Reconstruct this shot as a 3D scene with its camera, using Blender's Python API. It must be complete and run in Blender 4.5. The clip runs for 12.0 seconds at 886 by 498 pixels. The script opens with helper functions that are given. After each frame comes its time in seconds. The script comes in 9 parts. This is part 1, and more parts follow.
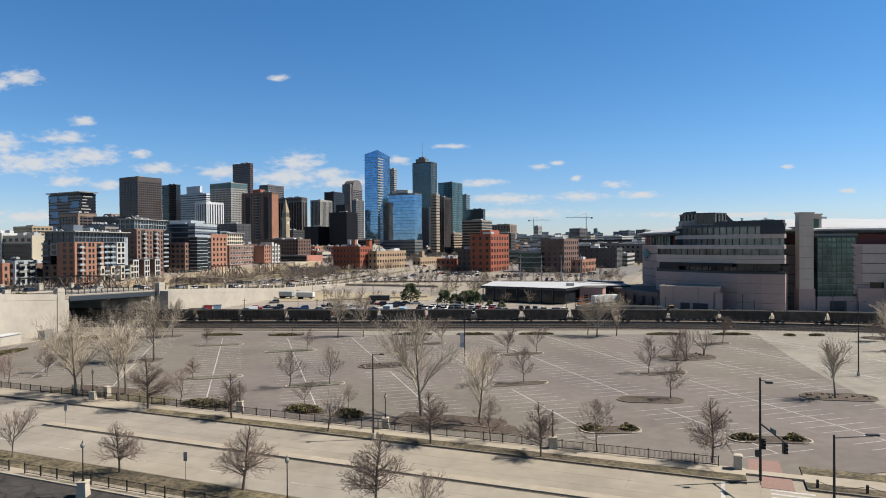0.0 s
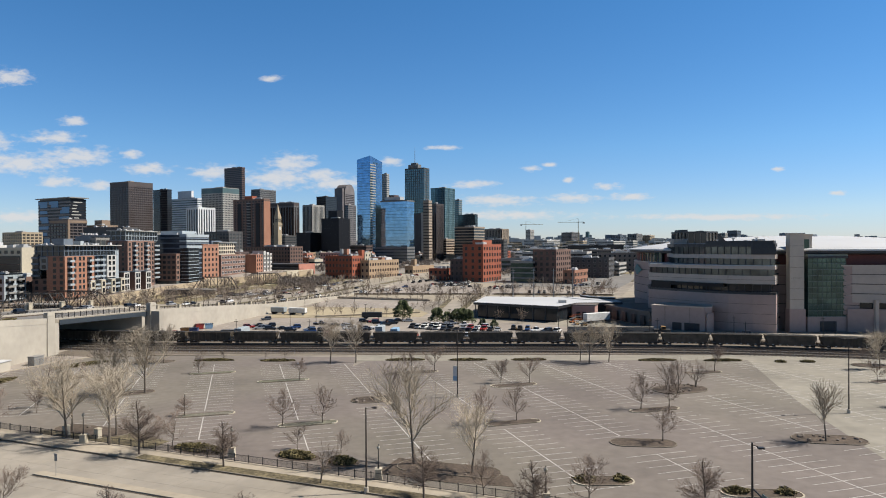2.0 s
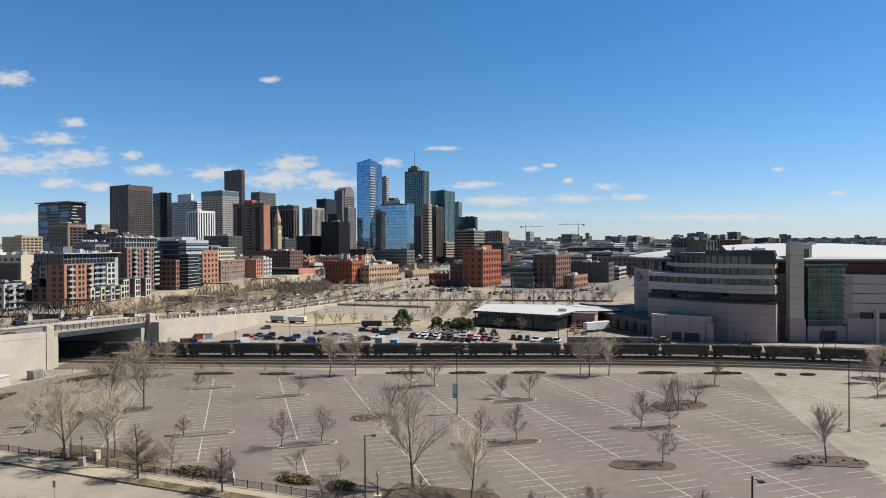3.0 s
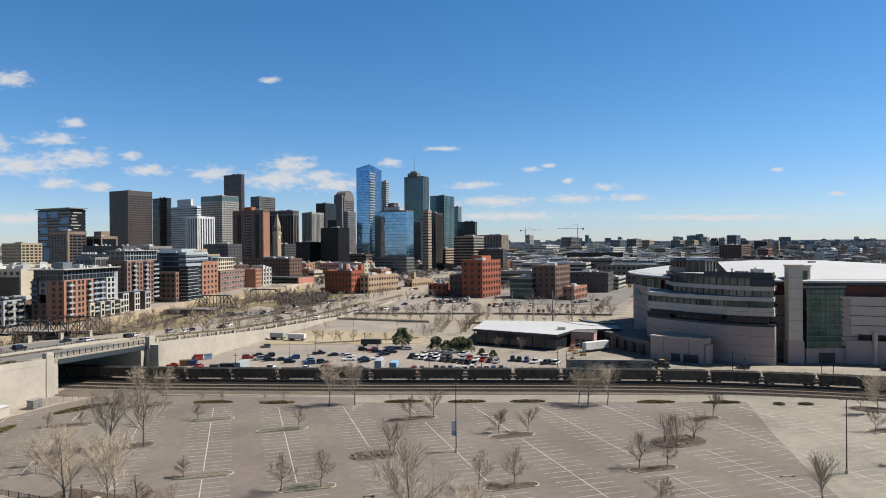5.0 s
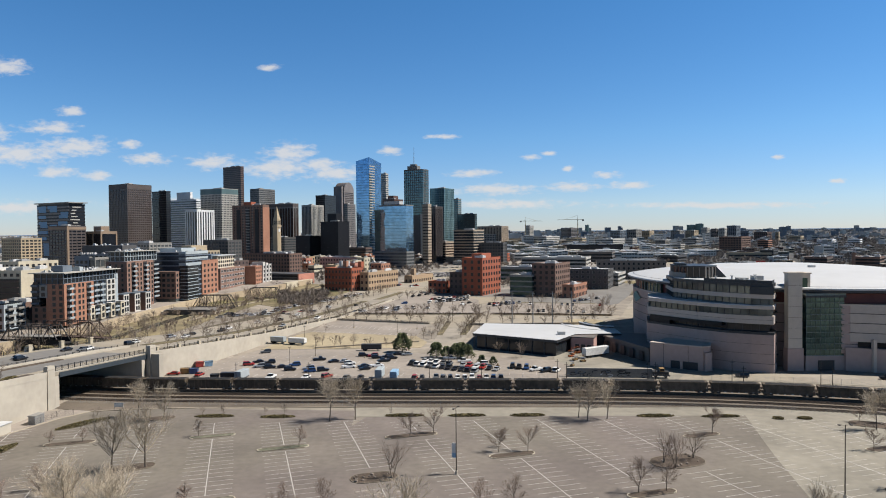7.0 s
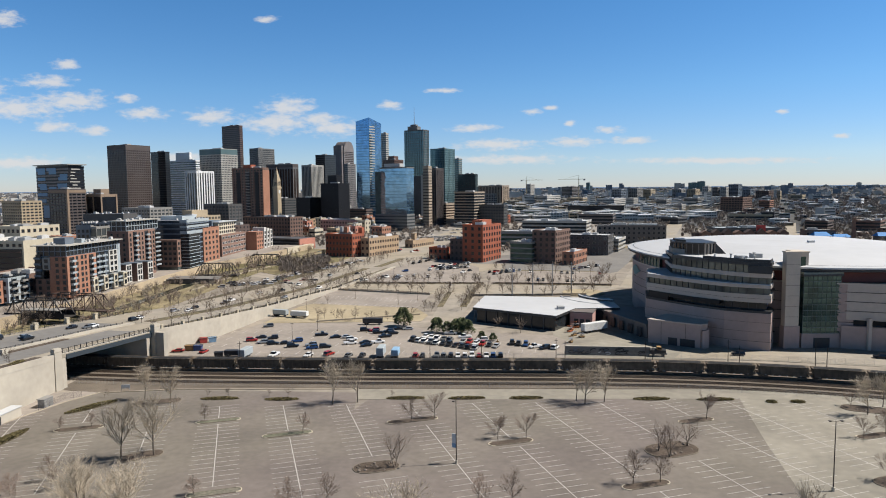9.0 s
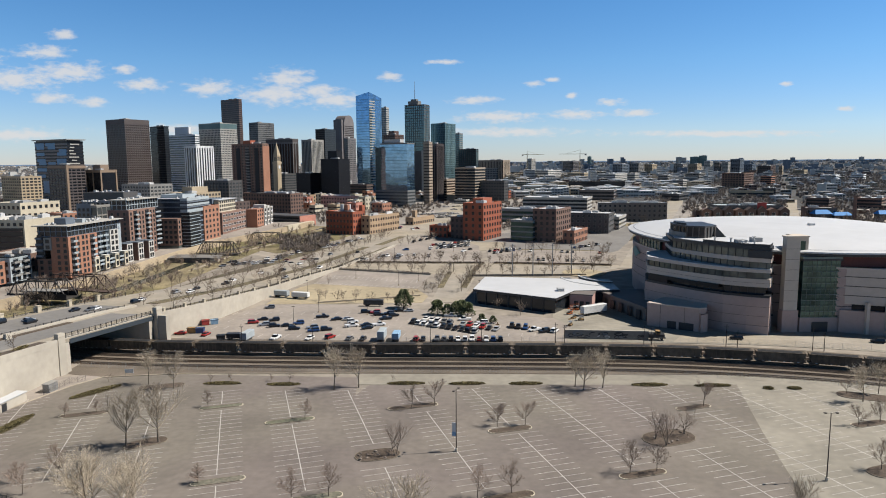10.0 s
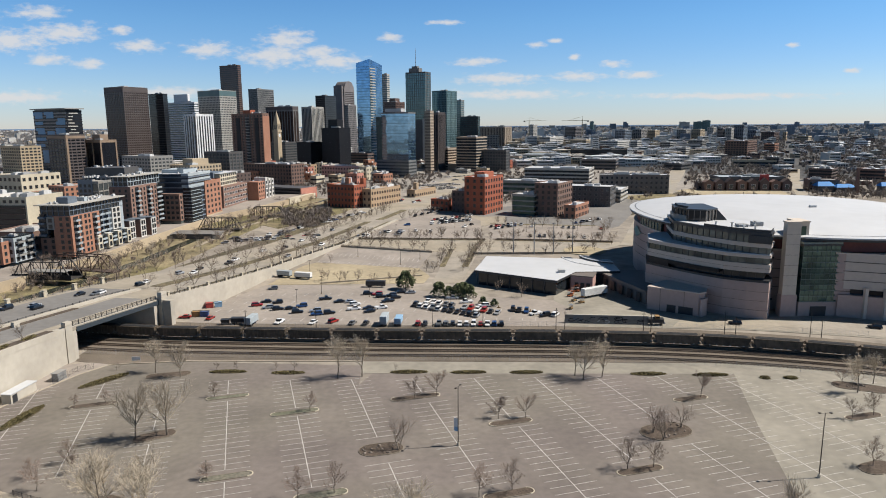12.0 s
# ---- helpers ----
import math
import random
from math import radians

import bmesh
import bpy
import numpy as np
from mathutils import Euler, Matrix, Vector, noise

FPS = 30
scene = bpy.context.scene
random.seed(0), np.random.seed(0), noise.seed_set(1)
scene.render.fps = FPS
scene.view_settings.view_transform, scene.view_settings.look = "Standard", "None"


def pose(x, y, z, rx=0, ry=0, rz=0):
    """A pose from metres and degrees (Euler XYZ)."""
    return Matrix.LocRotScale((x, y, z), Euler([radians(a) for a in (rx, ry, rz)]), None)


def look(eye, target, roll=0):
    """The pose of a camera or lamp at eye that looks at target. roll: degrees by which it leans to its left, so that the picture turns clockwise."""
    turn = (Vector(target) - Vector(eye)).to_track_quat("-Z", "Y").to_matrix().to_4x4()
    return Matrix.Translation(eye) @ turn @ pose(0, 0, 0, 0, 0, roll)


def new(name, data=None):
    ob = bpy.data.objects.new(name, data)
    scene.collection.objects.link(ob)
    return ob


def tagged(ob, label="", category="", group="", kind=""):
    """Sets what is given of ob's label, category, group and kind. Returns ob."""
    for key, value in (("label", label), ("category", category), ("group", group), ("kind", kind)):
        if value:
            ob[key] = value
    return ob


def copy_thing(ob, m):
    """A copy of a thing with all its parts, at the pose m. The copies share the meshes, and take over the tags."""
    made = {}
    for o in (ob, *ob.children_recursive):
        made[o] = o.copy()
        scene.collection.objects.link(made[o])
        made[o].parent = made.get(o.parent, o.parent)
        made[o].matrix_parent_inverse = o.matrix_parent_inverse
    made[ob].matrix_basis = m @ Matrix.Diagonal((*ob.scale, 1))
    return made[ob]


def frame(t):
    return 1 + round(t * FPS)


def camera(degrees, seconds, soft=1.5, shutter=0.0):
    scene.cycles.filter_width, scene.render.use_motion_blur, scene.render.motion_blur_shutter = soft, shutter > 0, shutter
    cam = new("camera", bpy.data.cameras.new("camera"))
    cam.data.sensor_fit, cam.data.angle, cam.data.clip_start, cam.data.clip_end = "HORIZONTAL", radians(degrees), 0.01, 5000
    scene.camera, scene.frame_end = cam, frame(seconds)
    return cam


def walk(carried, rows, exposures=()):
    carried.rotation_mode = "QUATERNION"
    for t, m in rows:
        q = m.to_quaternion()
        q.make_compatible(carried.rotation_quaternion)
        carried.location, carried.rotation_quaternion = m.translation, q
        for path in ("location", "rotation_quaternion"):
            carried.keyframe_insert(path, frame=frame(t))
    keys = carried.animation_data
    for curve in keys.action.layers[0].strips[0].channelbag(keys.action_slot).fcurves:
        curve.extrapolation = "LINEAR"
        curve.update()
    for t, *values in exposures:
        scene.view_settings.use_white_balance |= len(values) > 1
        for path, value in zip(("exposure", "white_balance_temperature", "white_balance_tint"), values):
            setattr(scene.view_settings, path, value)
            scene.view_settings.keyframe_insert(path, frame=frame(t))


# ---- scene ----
cam = camera(66.6, 12.0, soft=1.0)
PATH = [
    (0, (-0.075, -0.005, 26.036), (-0.076, 1.994, 26.021), -0.4),
    (0.5, (-0.106, 0.002, 27.661), (-0.097, 2.002, 27.648), -0.3),
    (1, (-0.009, 0.104, 29.408), (0.008, 2.104, 29.395), -0.3),
    (1.5, (-0.122, 0.138, 31.187), (-0.1, 2.138, 31.175), -0.3),
    (2, (-0.199, 0.076, 32.964), (-0.177, 2.075, 32.953), -0.3),
    (2.5, (-0.117, 0.176, 34.742), (-0.095, 2.176, 34.733), -0.3),
    (3, (-0.025, 0.312, 36.508), (-0.003, 2.312, 36.499), -0.4),
    (5, (0.177, -0.055, 44.667), (0.2, 1.945, 44.659), -0.4),
    (5.5, (0.217, -0.061, 46.507), (0.239, 1.939, 46.5), -0.4),
    (6, (0.237, -0.007, 48.461), (0.26, 1.993, 48.452), -0.5),
    (6.5, (0.251, 0.084, 50.396), (0.273, 2.084, 50.371), -0.5),
    (7, (0.231, 0.188, 52.198), (0.254, 2.188, 52.155), -0.5),
    (9, (0.349, -0.369, 60.999), (0.369, 1.624, 60.825), -0.5),
    (9.5, (0.354, -0.33, 62.998), (0.373, 1.659, 62.784), -0.5),
    (10, (0.357, -0.412, 65.096), (0.375, 1.571, 64.843), -0.4),
    (10.5, (0.231, -0.539, 67.271), (0.248, 1.44, 66.979), -0.4),
    (11, (0.164, -0.619, 69.451), (0.18, 1.354, 69.119), -0.4),
    (11.5, (0.274, -0.421, 71.637), (0.289, 1.546, 71.276), -0.4),
    (12, (0.133, -0.423, 73.259), (0.147, 1.545, 72.9), -0.4),
]
walk(cam, [(t, look(eye, target, roll)) for t, eye, target, roll in PATH])

# ---- light ----
SUN_AZ, SUN_EL = 84.0, 49.5
SKY_SAT, CLOUD = 1.20, 5.9
world = bpy.data.worlds.new("sky")
scene.world = world
world.use_nodes = True
wn, wl_ = world.node_tree.nodes, world.node_tree.links
sky = wn.new("ShaderNodeTexSky")
sky.sky_type = "NISHITA"
sky.sun_disc = False
sky.sun_elevation, sky.sun_rotation = radians(SUN_EL), radians(SUN_AZ)
sky.altitude, sky.air_density, sky.dust_density, sky.ozone_density = 1600, 1.0, 0.1, 1.6
bg = wn["Background"]
bg.inputs["Strength"].default_value = 0.0915
# fair-weather clouds: (bearing, height, half width, half height) as tangents of the angles from the street's view
CLOUDS = (
    (-0.624, 0.251, 0.026, 0.011), (-0.657, 0.241, 0.012, 0.009), (-0.531, 0.186, 0.018, 0.006), (-0.655, 0.152, 0.030, 0.016),
    (-0.610, 0.124, 0.068, 0.013), (-0.531, 0.133, 0.048, 0.012), (-0.563, 0.162, 0.032, 0.008), (-0.556, 0.097, 0.024, 0.007),
    (-0.423, 0.115, 0.028, 0.008), (-0.448, 0.136, 0.014, 0.006), (-0.498, 0.091, 0.020, 0.006), (-0.326, 0.109, 0.030, 0.010),
    (-0.213, 0.122, 0.034, 0.012), (-0.230, 0.100, 0.046, 0.013), (-0.171, 0.106, 0.027, 0.007), (-0.146, 0.092, 0.038, 0.010),
    (-0.242, 0.248, 0.013, 0.0045),
)
CLOUDS_B = (
    (-0.065, 0.124, 0.018, 0.007), (0.013, 0.145, 0.024, 0.004), (0.055, 0.090, 0.034, 0.007), (0.090, 0.066, 0.058, 0.010),
    (0.143, 0.113, 0.013, 0.005), (0.171, 0.119, 0.013, 0.004), (0.198, 0.096, 0.010, 0.005), (0.255, 0.086, 0.022, 0.006),
    (0.290, 0.071, 0.030, 0.007), (0.202, 0.069, 0.038, 0.008), (0.512, 0.111, 0.010, 0.004), (0.600, 0.075, 0.014, 0.005),
    (-0.606, 0.045, 0.060, 0.012), (0.100, 0.044, 0.100, 0.008), (-0.400, 0.050, 0.080, 0.010), (0.420, 0.040, 0.150, 0.006),
)


def math_node(op, a, b=None, clamp=False):
    q = wn.new("ShaderNodeMath")
    q.operation, q.use_clamp = op, clamp
    for k, v in enumerate((a, b)):
        if v is None:
            continue
        if isinstance(v, (int, float)):
            q.inputs[k].default_value = v
        else:
            wl_.new(v, q.inputs[k])
    return q.outputs[0]


way = wn.new("ShaderNodeTexCoord")
sep = wn.new("ShaderNodeSeparateXYZ")
wl_.new(way.outputs["Generated"], sep.inputs[0])
ahead = math_node("MAXIMUM", sep.outputs[1], 0.05)
comb = wn.new("ShaderNodeCombineXYZ")
wl_.new(math_node("DIVIDE", sep.outputs[0], ahead), comb.inputs[0])
wl_.new(math_node("DIVIDE", sep.outputs[2], ahead), comb.inputs[1])
stretch = wn.new("ShaderNodeMapping")
stretch.inputs["Scale"].default_value = (26, 62, 1)
wl_.new(comb.outputs[0], stretch.inputs[0])
puff = wn.new("ShaderNodeTexNoise")
puff.inputs["Scale"].default_value, puff.inputs["Detail"].default_value, puff.inputs["Roughness"].default_value = 2.0, 6, 0.58
wl_.new(stretch.outputs[0], puff.inputs["Vector"])
near_cloud = None
for az, el, ha, he in [(a, e, 1.1 * h, 1.1 * v) for a, e, h, v in CLOUDS] + [(a, e, 0.95 * h, 0.8 * v) for a, e, h, v in CLOUDS_B]:
    q = wn.new("ShaderNodeVectorMath")
    q.operation = "MULTIPLY_ADD"
    q.inputs[1].default_value, q.inputs[2].default_value = (1 / ha, 1 / he, 0), (-az / ha, -el / he, 0)
    wl_.new(comb.outputs[0], q.inputs[0])
    d = wn.new("ShaderNodeVectorMath")
    d.operation = "LENGTH"
    wl_.new(q.outputs[0], d.inputs[0])
    near_cloud = d.outputs["Value"] if near_cloud is None else math_node("MINIMUM", near_cloud, d.outputs["Value"])
edge = math_node("ADD", near_cloud, math_node("MULTIPLY", math_node("SUBTRACT", puff.outputs["Fac"], 0.5), 2.7))
dense = wn.new("ShaderNodeMapRange")
dense.interpolation_type = "SMOOTHSTEP"
for k, v in enumerate((1.4, 0.1, 0.0, 0.84)):
    dense.inputs[k + 1].default_value = v
wl_.new(edge, dense.inputs[0])
vivid = wn.new("ShaderNodeHueSaturation")
vivid.inputs["Saturation"].default_value, vivid.inputs["Value"].default_value = SKY_SAT, 1.0
wl_.new(sky.outputs[0], vivid.inputs["Color"])
# thin dry air at a mile's height: a deep zenith and a pale blue horizon
tone = wn.new("ShaderNodeValToRGB")
el = tone.color_ramp.elements
el[0].position, el[0].color = 0.0, (0.585, 0.62, 0.85, 1)
el[1].position, el[1].color = 1.0, (0.14, 0.118, 0.09, 1)
for at_, col_ in ((0.045, (0.68, 0.735, 0.895, 1)), (0.085, (0.675, 0.785, 0.955, 1)), (0.14, (0.675, 0.86, 1.0, 1)), (0.34, (0.60, 0.915, 1.05, 1)), (0.40, (0.55, 0.82, 0.94, 1)), (0.56, (0.36, 0.37, 0.35, 1))):
    e_ = el.new(at_)
    e_.color = col_
wl_.new(sep.outputs[2], tone.inputs[0])
toned = wn.new("ShaderNodeMix")
toned.data_type, toned.blend_type = "RGBA", "MULTIPLY"
toned.inputs[0].default_value = 1.0
wl_.new(vivid.outputs[0], toned.inputs[6])
wl_.new(tone.outputs[0], toned.inputs[7])
cover = wn.new("ShaderNodeMix")
cover.data_type = "RGBA"
wl_.new(dense.outputs[0], cover.inputs[0])
wl_.new(toned.outputs[2], cover.inputs[6])
cover.inputs[7].default_value = (CLOUD * 0.98, CLOUD * 0.97, CLOUD * 0.97, 1)
wl_.new(cover.outputs[2], bg.inputs["Color"])

sun = new("sun", bpy.data.lights.new("sun", "SUN"))
sun.data.energy, sun.data.angle, sun.data.color = 5.4, radians(0.53), (1.0, 0.94, 0.86)
sun_way = Vector((math.sin(radians(SUN_AZ)) * math.cos(radians(SUN_EL)), math.cos(radians(SUN_AZ)) * math.cos(radians(SUN_EL)), math.sin(radians(SUN_EL))))
sun.matrix_world = look(sun_way * 400, (0, 0, 0))
scene.view_settings.exposure = 0.45

# ---- materials ----


def mat(name, col, rough=0.75, metal=0.0, fine=1.5, var=0.12, broad=0.05, bvar=0.12, bump=0.0, rnd=0.0, island=0.0, spec=0.4, tint=None, crack=0.0):
    """A painted or mineral surface: two scales of tone, relief, and a tone of its own for each piece."""
    m = bpy.data.materials.new(name)
    m.use_nodes = True
    nt, n, l = m.node_tree, m.node_tree.nodes, m.node_tree.links
    p = n["Principled BSDF"]
    p.inputs["Roughness"].default_value, p.inputs["Metallic"].default_value = rough, metal
    p.inputs["Specular IOR Level"].default_value = spec
    geo = n.new("ShaderNodeNewGeometry")

    def layer(scale, amount, detail):
        t = n.new("ShaderNodeTexNoise")
        t.inputs["Scale"].default_value, t.inputs["Detail"].default_value = scale, detail
        l.new(geo.outputs["Position"], t.inputs["Vector"])
        r = n.new("ShaderNodeMapRange")
        r.inputs[1].default_value, r.inputs[2].default_value = 0.3, 0.7
        r.inputs[3].default_value, r.inputs[4].default_value = 1 - amount, 1 + amount
        l.new(t.outputs["Fac"], r.inputs[0])
        return t, r.outputs[0]

    ta, a = layer(fine, var, 4)
    tb, b = layer(broad, bvar, 3)
    mul = n.new("ShaderNodeMath")
    mul.operation = "MULTIPLY"
    l.new(a, mul.inputs[0]), l.new(b, mul.inputs[1])
    out = mul.outputs[0]
    for amount, socket in ((rnd, "obj"), (island, "isl")):
        if amount:
            src = n.new("ShaderNodeObjectInfo").outputs["Random"] if socket == "obj" else geo.outputs["Random Per Island"]
            r = n.new("ShaderNodeMapRange")
            r.inputs[3].default_value, r.inputs[4].default_value = 1 - amount, 1 + amount
            l.new(src, r.inputs[0])
            q = n.new("ShaderNodeMath")
            q.operation = "MULTIPLY"
            l.new(out, q.inputs[0]), l.new(r.outputs[0], q.inputs[1])
            out = q.outputs[0]
    v = n.new("ShaderNodeVectorMath")
    v.operation = "SCALE"
    v.inputs[0].default_value = col
    if tint:
        tc, c_ = layer(0.016, 0.0, 2)
        ramp = n.new("ShaderNodeMapRange")
        ramp.inputs[1].default_value, ramp.inputs[2].default_value = 0.42, 0.58
        l.new(tc.outputs["Fac"], ramp.inputs[0])
        mx = n.new("ShaderNodeMix")
        mx.data_type = "RGBA"
        mx.inputs[6].default_value, mx.inputs[7].default_value = (*col, 1), (*tint, 1)
        l.new(ramp.outputs[0], mx.inputs[0])
        l.new(mx.outputs[2], v.inputs[0])
    if crack:
        # hairline cracks, wandering and broken
        tw, _ = layer(0.25, 0.0, 3)
        wv = n.new("ShaderNodeVectorMath")
        wv.operation = "MULTIPLY_ADD"
        wv.inputs[1].default_value = (5, 5, 0)
        l.new(tw.outputs["Color"], wv.inputs[0])
        l.new(geo.outputs["Position"], wv.inputs[2])
        vo = n.new("ShaderNodeTexVoronoi")
        vo.feature = "DISTANCE_TO_EDGE"
        vo.inputs["Scale"].default_value = crack
        l.new(wv.outputs[0], vo.inputs["Vector"])
        edge_ = n.new("ShaderNodeMapRange")
        edge_.inputs[1].default_value, edge_.inputs[2].default_value = 0.06 * crack, 0.2 * crack
        edge_.inputs[3].default_value, edge_.inputs[4].default_value = 0.66, 1.0
        l.new(vo.outputs["Distance"], edge_.inputs[0])
        q = n.new("ShaderNodeMath")
        q.operation = "MULTIPLY"
        l.new(out, q.inputs[0]), l.new(edge_.outputs[0], q.inputs[1])
        out = q.outputs[0]
    l.new(out, v.inputs["Scale"])
    l.new(v.outputs[0], p.inputs["Base Color"])
    if bump:
        bm_ = n.new("ShaderNodeBump")
        bm_.inputs["Strength"].default_value = bump
        bm_.inputs["Distance"].default_value = 0.03
        l.new(ta.outputs["Fac"], bm_.inputs["Height"])
        l.new(bm_.outputs[0], p.inputs["Normal"])
    return m


def glass_mat(name, col, metal=0.0, rough=0.08, rnd=0.25):
    """Coated facade glass: dark or mirror-like, each pane a little different in tone and tilt."""
    m = bpy.data.materials.new(name)
    m.use_nodes = True
    n, l = m.node_tree.nodes, m.node_tree.links
    p = n["Principled BSDF"]
    p.inputs["Roughness"].default_value, p.inputs["Metallic"].default_value = rough, metal
    p.inputs["Specular IOR Level"].default_value = 0.45
    geo = n.new("ShaderNodeNewGeometry")
    t = n.new("ShaderNodeTexNoise")
    t.inputs["Scale"].default_value, t.inputs["Detail"].default_value = 0.18, 3
    l.new(geo.outputs["Position"], t.inputs["Vector"])
    r = n.new("ShaderNodeMapRange")
    r.inputs[1].default_value, r.inputs[2].default_value = 0.3, 0.7
    r.inputs[3].default_value, r.inputs[4].default_value = 1 - rnd, 1 + rnd
    l.new(t.outputs["Fac"], r.inputs[0])
    v = n.new("ShaderNodeVectorMath")
    v.operation = "SCALE"
    v.inputs[0].default_value = col
    l.new(r.outputs[0], v.inputs["Scale"])
    l.new(v.outputs[0], p.inputs["Base Color"])
    w = n.new("ShaderNodeTexNoise")
    w.inputs["Scale"].default_value = 0.05
    l.new(geo.outputs["Position"], w.inputs["Vector"])
    b = n.new("ShaderNodeBump")
    b.inputs["Strength"].default_value, b.inputs["Distance"].default_value = 0.25, 0.6
    l.new(w.outputs["Fac"], b.inputs["Height"])
    l.new(b.outputs[0], p.inputs["Normal"])
    return m


